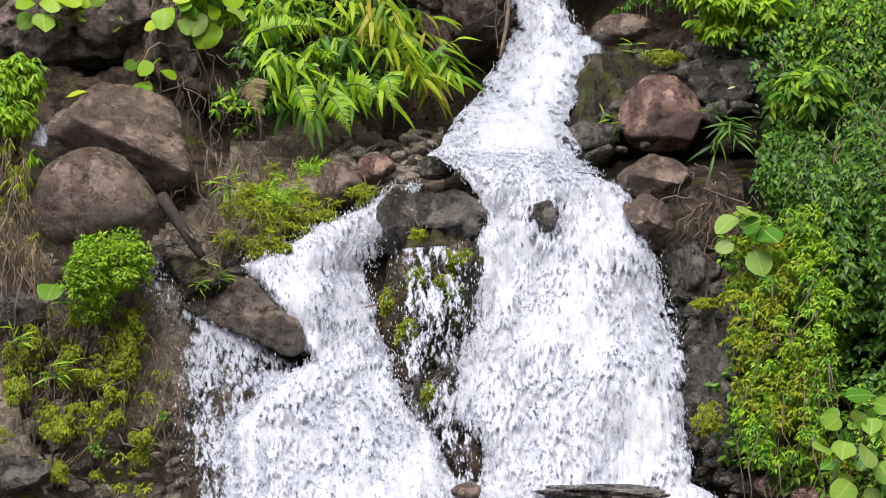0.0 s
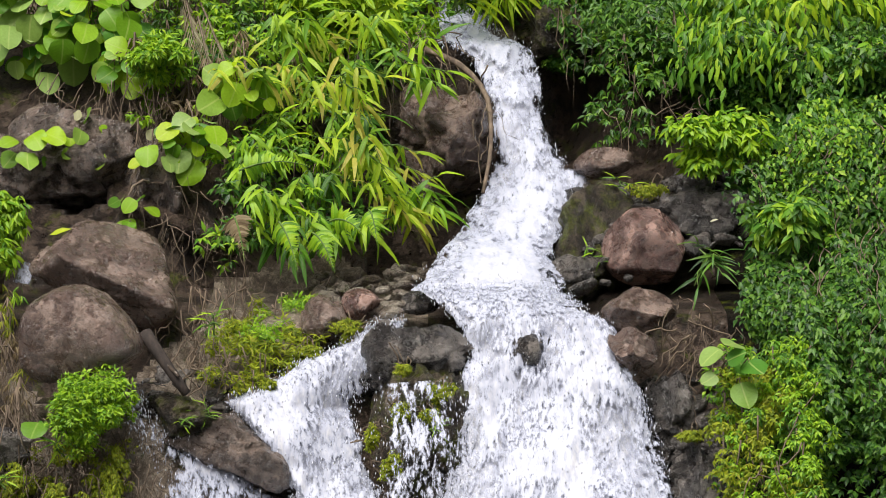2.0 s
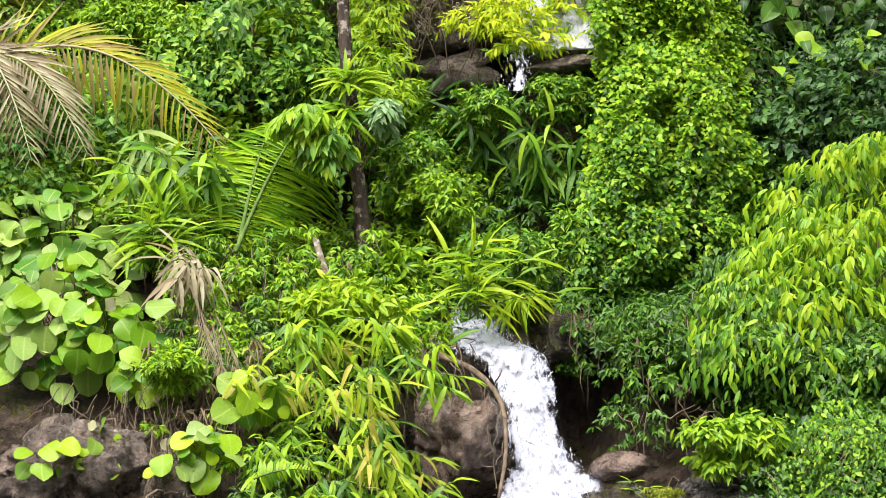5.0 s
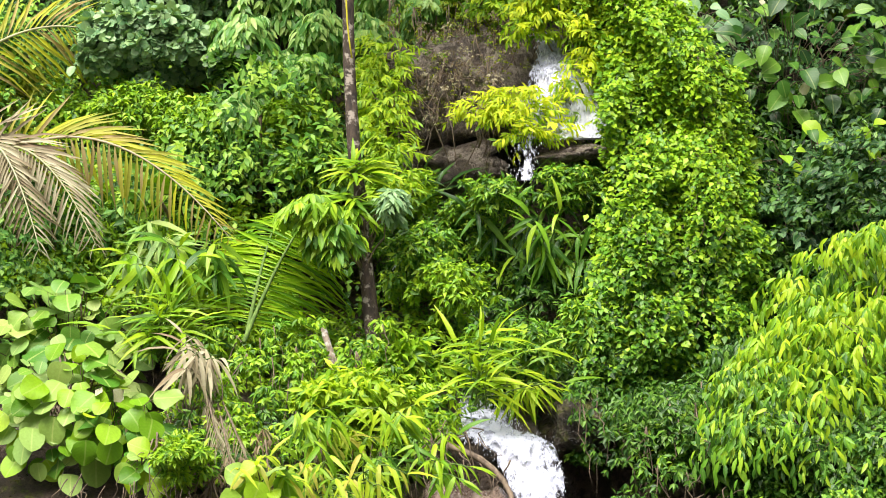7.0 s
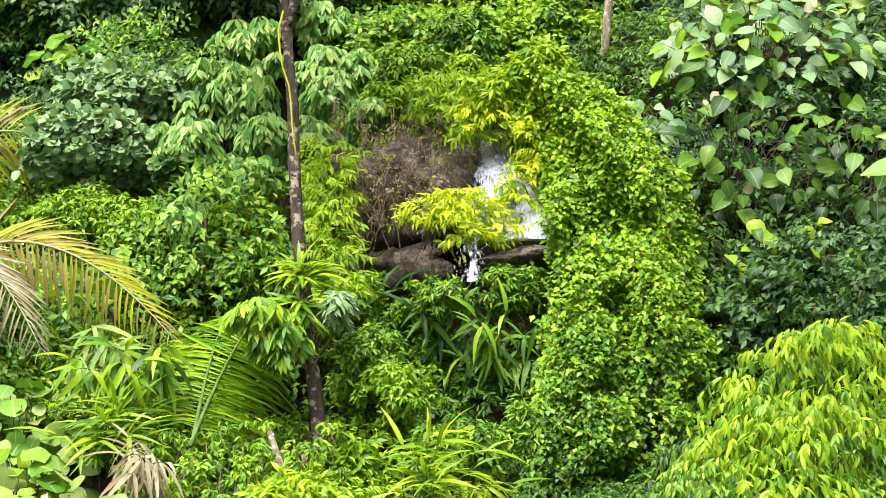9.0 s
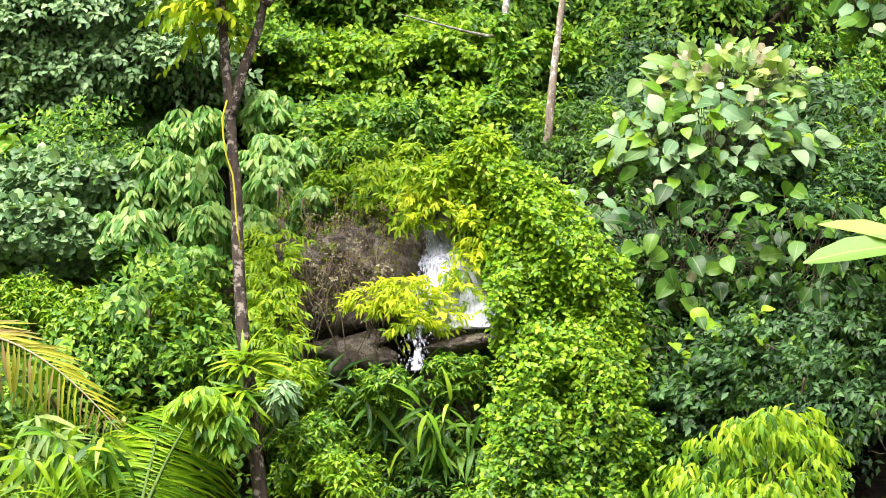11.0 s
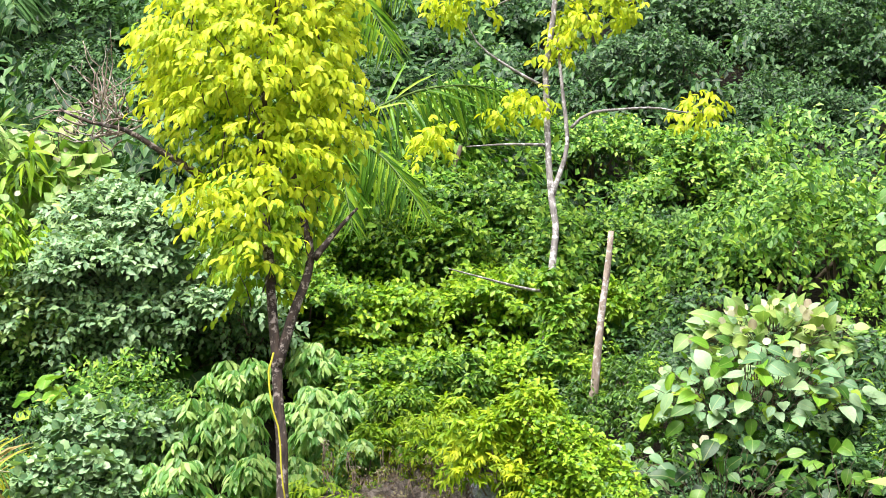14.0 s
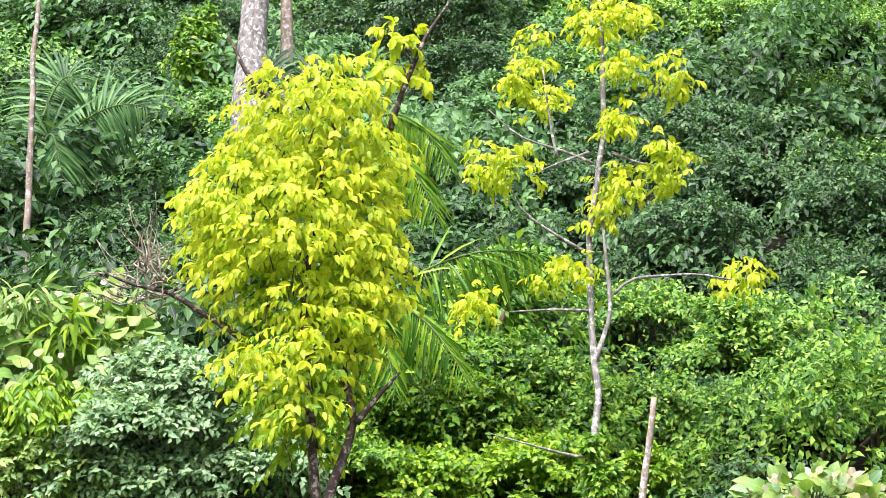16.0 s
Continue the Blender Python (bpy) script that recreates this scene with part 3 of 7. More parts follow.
fall("far_waterfall", [((0.781, 26.05, 8.065), (1.054, 26.05, 8.056)), ((0.684, 25.8, 7.644), (0.96, 25.8, 7.635)), ((0.663, 25.6, 7.161), (0.898, 25.6, 7.153))],
    THIN, "narrow strand of the far fall among leaves", seed=43, drops=60, step=0.03, bulge=0.05)
fall("little_cascade", [
    ((-0.2, 26.113, 6.939), (0.181, 26.126, 6.961)), ((-0.446, 25.914, 6.684), (-0.203, 25.935, 6.71)), ((-0.502, 25.631, 6.224), (-0.316, 25.627, 6.219))],
    THIN, "short white step of the stream among shrubs", seed=47, drops=60, step=0.03)

# ---------------------------------------------------------------- stones


def icosphere(sub):
    bm = bmesh.new()
    bmesh.ops.create_icosphere(bm, subdivisions=sub, radius=1.0)
    v = np.array([x.co[:] for x in bm.verts])
    f = np.array([[q.index for q in p.verts] for p in bm.faces])
    bm.free()
    return v, f


BALLS = {s: icosphere(s) for s in (3, 4, 5)}


def broken(v, count, amount, seed):
    """Flats of broken stone over a ball: each point follows the tilted flat of its nearest seed."""
    r = np.random.default_rng(seed)
    c = unit(r.normal(0, 1, (count, 3)))
    k = ((v[:, None] - c[None]) ** 2).sum(-1).argmin(1)
    tilt = r.normal(0, 1.0, (count, 3))
    return amount * (r.uniform(-0.6, 0.6, count)[k] + ((v - c[k]) * tilt[k]).sum(-1) * count ** 0.5 * 0.35)


def boulder(name, place, size, label, mat, seed, cuts=7, hard=0.75, rough=0.06, turn=(0, 0, 0), sub=5, flats=(), faces=(), round_=10):
    """A stone: a ball flattened by random planes and roughened; size is its half extents. faces: its main planes, by normal and distance."""
    v, f = BALLS[sub]
    r = np.random.default_rng(seed)
    v = v.copy()
    if faces:
        reach = np.stack([np.maximum(v @ unit(np.array(n, float)), 0) / d for n, d in faces], -1)
        v /= ((reach ** round_).sum(-1) ** (1 / round_))[:, None]
        size = np.abs(v).max(0) * np.asarray(size)
        v /= np.abs(v).max(0)
    for n in unit(r.normal(0, 1, (cuts, 3))):
        d = v @ n
        lim = r.uniform(hard - 0.08, 0.93)
        over = np.maximum(d - lim, 0)
        v -= (over * 0.95)[:, None] * n
    for n, lim in flats:
        n = unit(np.array(n, float))
        over = np.maximum(v @ n - lim, 0)
        v -= (over * 0.97)[:, None] * n
    nrm = unit(v)
    warp = nrm + 0.12 * np.stack([fbm(nrm * 3 + seed + a, 2, seed + a) for a in (1, 2, 3)], -1)
    v += nrm * (broken(warp, 26, max(rough * 1.8 - 0.06, 0.012), seed + 1) + broken(warp, 120, max(rough * 1.0 - 0.035, 0.006), seed + 2))[:, None]
    v += nrm * (fbm(v * 1.3 + seed, 3, seed)[:, None] * rough * 1.2 + fbm(v * 4 + seed, 5, seed + 3)[:, None] * rough * 0.7)
    crack = np.abs(fbm(v * 2.1 + 3 * seed, 3, seed + 7))
    v -= nrm * (np.clip(0.035 - crack, 0, 1) * 0.9 * (rough / 0.06))[:, None]
    v = v / np.abs(v).max(0)
    m = Euler([radians(a) for a in turn]).to_matrix()
    v = (v * np.asarray(size)) @ np.array(m).T
    ob = part(name, mesh_from(name, v, f, mat))
    ob.location = place
    return tagged(ob, label, "rock")


BALLS[2] = icosphere(2)


def rubble(name, rows, count, label, mat, seed, lo=0.03, hi=0.13):
    """Small broken stones bedded in a bank, joined."""
    g = np.random.default_rng(seed)
    L, R = np.array([a for a, _ in rows], float), np.array([b for _, b in rows], float)
    v0, f0 = BALLS[2]
    vs, fs = [], []
    for k in range(count):
        s, t = g.uniform(0, len(rows) - 1.001), g.uniform(0, 1)
        i = int(s)
        a = L[i] + (L[i + 1] - L[i]) * (s - i)
        b = R[i] + (R[i + 1] - R[i]) * (s - i)
        v = v0.copy()
        for n in unit(g.normal(0, 1, (7, 3))):
            v -= (np.maximum(v @ n - g.uniform(0.45, 0.85), 0) * 0.97)[:, None] * n
        v += unit(v) * fbm(v * 2 + k, 2, seed)[:, None] * 0.12
        m = np.array(Euler((g.uniform(-0.5, 0.5), g.uniform(-0.6, 0.6), g.uniform(0, 6))).to_matrix())
        v = (v * np.array([1.0, 0.7, g.uniform(0.3, 0.65)]) * (lo + (hi - lo) * g.uniform(0, 1) ** 2)) @ m.T
        vs.append(v + a + (b - a) * t), fs.append(f0 + k * len(v0))
    v = np.concatenate(vs)
    ob = part(name, mesh_from(name, v - v[0], np.concatenate(fs), mat, smooth=False))
    ob.location = tuple(v[0].tolist())
    return tagged(ob, label, "rubble", kind="stuff")


UP, NEAR = np.array([0, 0, 1.0]), np.array([0, -1.0, 0])


# ---------------------------------------------------------------- plants
def clumps(centres, radii, per, shape, size, droop=0.5, seed=1, spread=0.35, wide=1.0, flat=0.7, sprig=5):
    """Leaves in small rosettes over the outer side of many domes."""
    g = np.random.default_rng(seed)
    c = np.asarray(centres, float)
    radii = np.broadcast_to(np.asarray(radii, float).reshape(len(c) if np.ndim(radii) else 1, -1), (len(c), 3))
    n = len(c) * per
    k = np.repeat(np.arange(len(c)), per)
    d = unit(g.normal(0, 1, (n, 3)) + 0.55 * NEAR + 0.35 * UP)
    p = c[k] + d * radii[k] * (g.uniform(0.55, 1.05, (n, 1)) ** 0.7)
    m = n * sprig
    kk = np.repeat(np.arange(n), sprig)
    dd = d[kk]
    out = unit(g.normal(0, 1, (m, 3)) * np.array([1.0, 0.6, 0.7]) + dd * 0.4)
    out[:, 2] -= droop
    along = unit(out)
    face = unit(UP * flat + dd * 0.55 + NEAR * 0.45 + g.normal(0, spread, (m, 3)))
    sz = (g.uniform(0.75, 1.2, n) * size)[kk] * g.uniform(0.7, 1.15, m)
    return leaves(shape, p[kk] + along * (sz * 0.12)[:, None], along, face, sz, wide)


def sprays(p, out, n, length, shape, size, seed, droop=0.5, wide=1.0, up=0.6, jitter=0.3, across=0.75):
    """Leafy twigs from p outward and down, with leaves to both sides of each."""
    g = np.random.default_rng(seed)
    m = len(p)
    k, s = np.repeat(np.arange(m), n), np.tile((np.arange(n) + 0.6) / n, m)
    d, reach = unit(out), length * g.uniform(0.65, 1.2, m)
    q = p[k] + d[k] * (reach[k] * s)[:, None]
    q[:, 2] -= 0.6 * droop * reach[k] * s * s
    way = d[k].copy()
    way[:, 2] -= 1.2 * droop * s
    way = unit(way)
    side = unit(np.cross(way, NEAR + 0.4 * UP)) * np.where(np.arange(m * n) % n % 2, 1.0, -1.0)[:, None]
    along = unit(way * 0.65 + side * across - UP * 0.6 * droop + g.normal(0, 0.22, (m * n, 3)))
    face = unit(NEAR * 0.7 + UP * up + d[k] * 0.4 + g.normal(0, jitter, (m * n, 3)))
    return leaves(shape, q, along, face, size * g.uniform(0.7, 1.2, m * n), wide)


def vine_drape(name, rows, label, mats, strands, seed, leaf=0.07, bulge=0.5, shape=DIAMOND, wide=1.25, category="vine", gaps=-0.15):
    """A tall column hung with creeper: rows of a left and a right place from the top down; strands of small leaves hang over its rounded near side."""
    g = np.random.default_rng(seed)
    L, R = np.array([a for a, _ in rows], float), np.array([b for _, b in rows], float)
    d = np.concatenate([[0], np.cumsum(np.linalg.norm(np.diff((L + R) / 2, axis=0), axis=1))])

    def over(u, s, lift):
        l = np.stack([np.interp(s, d, L[:, k]) for k in range(3)], -1)
        r = np.stack([np.interp(s, d, R[:, k]) for k in range(3)], -1)
        q = l + (r - l) * u[:, None]
        a = np.sqrt(np.clip(1 - (2 * u - 1) ** 2, 0, 1))
        ridge = fbm(np.stack([u * 4.5, s * 0, s * 0.8], -1) + seed, 3, seed)
        lump = fbm(np.stack([u * 9, s * 0, s * 3.2], -1) + seed, 2, seed + 6)
        q[:, 1] -= bulge * a * np.clip(np.minimum(s / 0.5, (d[-1] - s) / 1.2), 0.15, 1) + 0.55 * ridge + 0.22 * lump + lift
        q[:, 0] += (2 * u - 1) * (0.2 * fbm(np.stack([np.round(u) * 7, s * 0, s * 1.6], -1), 3, seed + 8) - 0.03) + 0.06 * lump
        return q

    base = (L[-1] + R[-1]) / 2
    ob = thing(name, tuple(base.tolist()), label, category)
    step = leaf * 0.62
    u0, s0 = g.uniform(-0.02, 1.02, strands), g.uniform(-0.35, d[-1], strands)
    dense = fbm(np.stack([u0 * 6, s0 * 0, s0 * 1.3], -1) + 2 * seed, 3, seed + 12) + g.normal(0, 0.3, strands) > gaps
    u0, s0, strands = u0[dense], s0[dense], int(dense.sum())
    run = g.integers(4, 26, strands)
    k = np.repeat(np.arange(strands), run)
    j = np.concatenate([np.arange(r) for r in run])
    u = u0[k] + 0.03 * np.sin(j * 0.35 + k) + g.normal(0, 0.012, len(k))
    s = np.clip(s0[k] + j * step, 0, d[-1])
    p = over(np.clip(u, -0.03, 1.03), s, 0.05 * np.sin(j * 0.3 + 2.0 * k) + 0.04 * (j / 12.0))
    p += g.normal(0, 0.03, p.shape)
    away = np.stack([(2 * u - 1) * 0.9, -np.ones(len(u)), np.full(len(u), 0.2)], -1)
    along = unit(np.stack([g.normal(0, 0.75, len(u)), -0.6 - 0.3 * g.random(len(u)), -0.55 + g.normal(0, 0.35, len(u))], -1))
    face = unit(away * 0.45 + UP * 1.2 + g.normal(0, 0.5, (len(u), 3)))
    data = leaf * g.uniform(0.5, 1.45, len(u))
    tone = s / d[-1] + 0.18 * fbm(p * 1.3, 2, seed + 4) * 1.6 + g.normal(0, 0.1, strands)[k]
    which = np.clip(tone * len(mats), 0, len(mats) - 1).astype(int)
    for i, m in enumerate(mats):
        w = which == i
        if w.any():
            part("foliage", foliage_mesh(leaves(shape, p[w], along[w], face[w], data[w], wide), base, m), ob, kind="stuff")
    # the inside, in deep green leaves that put its shade into the colour
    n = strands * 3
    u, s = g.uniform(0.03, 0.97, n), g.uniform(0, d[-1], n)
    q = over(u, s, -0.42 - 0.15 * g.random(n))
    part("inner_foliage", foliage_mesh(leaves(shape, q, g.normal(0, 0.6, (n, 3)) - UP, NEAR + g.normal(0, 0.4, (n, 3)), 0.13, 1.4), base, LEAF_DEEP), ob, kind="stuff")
    lines = []
    for _ in range(60):
        a, b = g.uniform(0.05, 0.95), g.uniform(0.2, d[-1] - 1.0)
        n = 10
        lines.append(tube(over(np.full(n, a) + 0.02 * np.sin(np.arange(n) * 0.9 + b), b + np.linspace(0, g.uniform(0.5, 1.0), n), 0.03), np.linspace(0.006, 0.004, n), 4))
    lv, lf, _ = local(join(lines), base)
    part("creeper_stem", mesh_from("creeper_stem", lv, lf, TWIG), ob, kind="stuff")
    return ob


def local(data, base):
    v, f, u = data
    return v - np.asarray(base, float), f, u


def stems(base, tips, radius, sag=0.1, wob=0.01, n=7, sides=5, seed=0):
    g = np.random.default_rng(seed)
    out = []
    for t in tips:
        out.append(tube(bend(base, t, sag * g.uniform(0.4, 1.2), n, wob, g), np.linspace(radius, radius * 0.35, n), sides))
    return join(out)


def foliage_mesh(data, base, mat):
    v, f, u = local(data, base)
    return mesh_from("foliage", v, f, mat, u)


def bush(name, centre, radii, label, mat, shape=OVATE, size=0.1, lumps=14, per=22, droop=0.5, seed=1, lump=0.42, category="bush",
         bark=None, wide=1.0, base=None, sprig=5, group="", flat=0.7, squash=1.0):
    """A leafy plant: stems from the slope, and a crown of small lumps."""
    size, per = size * 0.8, int(per * 1.35)
    g = np.random.default_rng(seed)
    c, r = np.asarray(centre, float), np.asarray(radii, float)
    if base is None:
        bz = c[2] - r[2] * 0.8
        base = np.array([c[0], float(slope_y(c[0], bz)) + 0.05, bz])
    base = np.asarray(base, float)
    d = unit(g.normal(0, 1, (lumps, 3)) + 0.5 * NEAR + 0.5 * UP)
    lc = c + d * r * g.uniform(0.35, 0.85, (lumps, 1))
    rl = np.outer(g.uniform(0.6, 1.2, lumps) * lump, r * np.array([1, 1, squash]))
    ob = thing(name, tuple(base.tolist()), label, category, group)
    sv, sf, _ = local(stems(base, lc[:max(4, lumps // 2)], 0.008 + 0.01 * r.max(), 0.1, 0.02, seed=seed), base)
    part("stem", mesh_from("stem", sv, sf, bark or TWIG), ob, kind="stuff")
    part("foliage", foliage_mesh(clumps(lc, rl, per, shape, size, droop, seed + 1, wide=wide, sprig=sprig, flat=flat), base, mat), ob)
    return ob


def thicket(name, rows, label, mats, shape=DIAMOND, size=0.09, gap=0.3, per=20, droop=0.5, seed=1, bulge=0.3, lump=0.24, category="thicket", hang=0, sprig=5, wide=1.0, kind="stuff", fill=1.0):
    """Growth that covers a bank: rows of a left and a right place from the top down; one mesh a leaf kind."""
    size, per = size * 0.8, int(per * 1.35)
    g = np.random.default_rng(seed)
    L, R = np.array([a for a, _ in rows], float), np.array([b for _, b in rows], float)
    d = np.concatenate([[0], np.cumsum(np.linalg.norm(np.diff((L + R) / 2, axis=0), axis=1))])
    cs = []
    for s in np.arange(0, d[-1] + 0.01, gap * 0.8):
        l = np.array([np.interp(s, d, L[:, k]) for k in range(3)])
        r = np.array([np.interp(s, d, R[:, k]) for k in range(3)])
        n = max(1, int(np.linalg.norm(r - l) / gap))
        t = (np.arange(n) + g.uniform(0, 1, n)) / n
        q = l + (r - l) * t[:, None]
        q += g.normal(0, gap * 0.25, (n, 3))
        cs.append(q)
    c = np.concatenate(cs)
    if fill < 1:
        c = c[g.uniform(0, 1, len(c)) < fill]
    c[:, 1] -= bulge * (0.5 + 0.9 * fbm(c * 0.9 + seed, 3, seed))
    base = c[c[:, 2].argmin()].copy()
    ob = thing(name, tuple(base.tolist()), label, category)
    if hang:
        tips = c[g.integers(0, len(c), hang)]
        lines = [tube(bend(t + np.array([0, -0.12, 0]), t + np.array([g.normal(0, 0.08), -0.16, -g.uniform(0.3, 1.0)]), 0, 7, 0.02, g), np.linspace(0.006, 0.003, 7), 4) for t in tips]
        hv_, hf_, _ = local(join(lines), base)
        part("hanging_stems", mesh_from("stems", hv_, hf_, TWIG), ob, kind=kind)
    which = g.integers(0, len(mats), len(c))
    patch = fbm(c * 0.7 + 3 * seed, 2, seed + 2)
    which = np.clip(((patch + g.normal(0, 0.25, len(c))) * 0.9 + 0.5) * len(mats), 0, len(mats) - 1).astype(int)
    for k, m in enumerate(mats):
        sel = c[which == k]
        if len(sel):
            rad = g.uniform(0.6, 1.25, (len(sel), 1)) * np.array([[lump, lump, lump * 0.85]])
            part("foliage", foliage_mesh(clumps(sel, rad, per, shape, size, droop, seed + 10 + k, sprig=sprig, wide=wide), base, m), ob, kind=kind)
    return ob


def leafy_crown(ob, rows, count, leaf, seed, mats, depth=0.75, length=0.26, n=8, gaps=-0.32, shape=OVAL, droop=0.9, bark=None):
    """Drooping leafy twigs through a crown: rows of a left and a right place from the top down; its inside and foot are greener."""
    g = np.random.default_rng(seed)
    L, R = np.array([a for a, _ in rows], float), np.array([b for _, b in rows], float)
    width = np.linalg.norm(R - L, axis=1)
    i = np.arange(len(rows))
    s = np.interp(g.uniform(0, 1, count * 2), np.concatenate([[0], np.cumsum((width[1:] + width[:-1]) / 2)]) / ((width[1:] + width[:-1]) / 2).sum(), i)
    u = g.uniform(0.08, 0.92, count * 2)
    l = np.stack([np.interp(s, i, L[:, k]) for k in range(3)], -1)
    r = np.stack([np.interp(s, i, R[:, k]) for k in range(3)], -1)
    p = l + (r - l) * u[:, None]
    round_ = np.sqrt(np.clip(1 - (2 * u - 1) ** 2, 0, 1))
    deep = g.uniform(-1, 1, count * 2)
    p[:, 1] += depth * round_ * deep
    keep = (fbm(p * np.array([1.5, 1.0, 2.2]) + seed, 3, seed) + g.normal(0, 0.1, count * 2) > gaps)
    p, u, deep, s = (q[keep][:count] for q in (p, u, deep, s))
    out = np.stack([(2 * u - 1) * 1.0 + g.normal(0, 0.9, len(u)), g.normal(-0.25, 0.35, len(u)), 0.2 + g.normal(0, 0.3, len(u))], -1)
    b = np.array(ob.location)
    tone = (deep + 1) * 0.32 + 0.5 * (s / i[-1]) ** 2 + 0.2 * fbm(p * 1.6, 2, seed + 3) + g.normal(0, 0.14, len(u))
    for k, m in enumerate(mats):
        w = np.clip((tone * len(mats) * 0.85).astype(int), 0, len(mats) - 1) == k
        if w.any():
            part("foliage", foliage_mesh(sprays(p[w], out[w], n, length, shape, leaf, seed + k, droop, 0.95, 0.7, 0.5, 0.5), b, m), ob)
    twigs = join([tube(bend(q + np.array([0, 0.15, -0.25]), q + 0.2 * unit(o), 0.04, 5, 0.012, g), np.linspace(0.008, 0.003, 5), 4) for q, o in zip(p[::20], out[::20])])
    v, f, _ = local(twigs, b)
    part("twig_spray", mesh_from("twig_spray", v, f, bark or BARK_DARK), ob, kind="stuff")


def shared_leaves(shape, mat, count=4, seed=1, name="leaf", twist=0.12):
    g = np.random.default_rng(seed)
    out = []
    for k in range(count):
        v, f, u = shape
        v = v.copy()
        v[:, 2] += g.normal(0, twist) * v[:, 0] + g.normal(0, 0.5 * twist) * np.sin(v[:, 1] * 5) * np.abs(v[:, 0]) * 3
        v[:, 0] += g.normal(0, 0.1) * v[:, 1] ** 2
        out.append(mesh_from(name, v, f, mat, u))
    return out


def leaf_pose(p, along, face, size):
    a = unit(along)
    s = unit(np.cross(a, face))
    u = np.cross(s, a)
    m = Matrix.Identity(4)
    for k in range(3):
        m[k][0], m[k][1], m[k][2], m[k][3] = s[k] * size, a[k] * size, u[k] * size, p[k]
    return m


def big_leaf_plant(name, centre, radii, count, size, label, mat, seed=1, category="plant", base=None, shape=HEART, down=0.7, bark=None, pale=0, up=0.55, shapes=None):
    """A plant whose broad leaves are pieces of their own on long stalks."""
    g = np.random.default_rng(seed)
    c, r = np.asarray(centre, float), np.asarray(radii, float)
    if base is None:
        bz = c[2] - r[2] * 0.9
        base = np.array([c[0], float(slope_y(c[0], bz)) + 0.05, bz])
    base = np.asarray(base, float)
    ob = thing(name, tuple(base.tolist()), label, category)
    meshes = shapes or shared_leaves(shape, mat, 4, seed)
    lines = []
    # leaves spread evenly over the crown's near side
    d = unit(g.normal(0, 1, (count * 6, 3)) + 0.7 * NEAR + 0.2 * UP)
    cand = c + d * r * (g.uniform(0.45, 1.0, (count * 6, 1)))
    pick = [0]
    dist = np.linalg.norm((cand - cand[0]) / r, axis=1)
    while len(pick) < count:
        k = int((dist * g.uniform(0.55, 1.0, len(dist))).argmax())
        pick.append(k)
        dist = np.minimum(dist, np.linalg.norm((cand - cand[k]) / r, axis=1))
    for n, k in enumerate(pick):
        p, dd = cand[k], d[k]
        along = dd * np.array([0.8, 0.5, 0.5]) + np.array([0, -0.25, -down]) + g.normal(0, 0.42, 3)
        face = NEAR * 0.95 + UP * up + dd * 0.3 + g.normal(0, 0.3, 3)
        part("leaf", meshes[n % len(meshes)], ob, at=leaf_pose(p - base, along, face, size * g.uniform(0.5, 1.2)))
        hub = c + (p - c) * 0.55 + np.array([0, 0.5 * r[1], -0.2 * r[2]])
        hub = p + (hub - p) * min(1.0, 1.6 * size / (1e-6 + float(np.linalg.norm(hub - p))))
        lines.append(tube(bend(hub, p, 0.03, 5, 0.006, g), np.linspace(0.005, 0.003, 5), 4))
        if n % 7 == 0:
            foot = base + np.array([g.normal(0, 0.3 * r[0]), 0, 0])
            lines.append(tube(bend(foot, hub, 0.08, 6, 0.02, g), np.linspace(0.013, 0.006, 6), 5))
    sv, sf, _ = local(join(lines), base)
    part("stem", mesh_from("stem", sv, sf, bark or TWIG), ob)
    for k in range(pale):
        p = c + unit(g.normal(0, 1, 3) + UP * 1.2 + NEAR) * r * 0.95
        part("young_leaf", PALE_LEAVES[k % 2], ob, "pale young leaf", at=leaf_pose(p - base, UP + g.normal(0, 0.3, 3), NEAR + g.normal(0, 0.4, 3), size * g.uniform(0.4, 0.6)))
    return ob


PALE_LEAVES = shared_leaves(ROUND, LEAF_PALE, 2, 3, "young_leaf")


def cane_clump(name, base, reach, count, size, label, mat, seed=1, lean=(0, -0.4, 1), per=9, category="grass", spread=0.55, shape=BLADE, wide=1.0, hang=0.15):
    """A tuft of arching canes with long strap leaves, each leaf a piece."""
    g = np.random.default_rng(seed)
    base = np.asarray(base, float)
    ob = thing(name, tuple(base.tolist()), label, category)
    v, f, u = shape
    meshes = shared_leaves((v * np.array([wide, 1, 1]), f, u), mat, 4, seed, "blade")
    for k in range(count):
        d = unit(np.asarray(lean, float) + g.normal(0, spread, 3) * np.array([1.2, 0.5, 0.6]))
        r = reach * g.uniform(0.6, 1.1)
        tip = base + d * r + np.array([0, 0, -0.15 * r])
        pts = bend(base + g.normal(0, 0.04, 3), tip, 0.12 * r, 9, 0.008, g)
        cv, cf, _ = local(tube(pts, np.linspace(0.008, 0.003, 9), 4), base)
        part("cane", mesh_from("cane", cv, cf, STEM), ob)
        for j in range(per):
            s = (j + 1.5) / (per + 1.0)
            p = np.array([np.interp(s, np.linspace(0, 1, 9), pts[:, q]) for q in range(3)])
            side = (-1) ** j
            along = d * 0.55 + np.array([side * 0.7, -0.25, -hang]) + g.normal(0, 0.28, 3)
            if j == per - 1:
                along = d
            part("blade", meshes[(k + j) % 4], ob, at=leaf_pose(p - base, along, UP * 0.8 + NEAR * 0.6 + g.normal(0, 0.25, 3), size * g.uniform(0.6, 1.15)))
    return ob


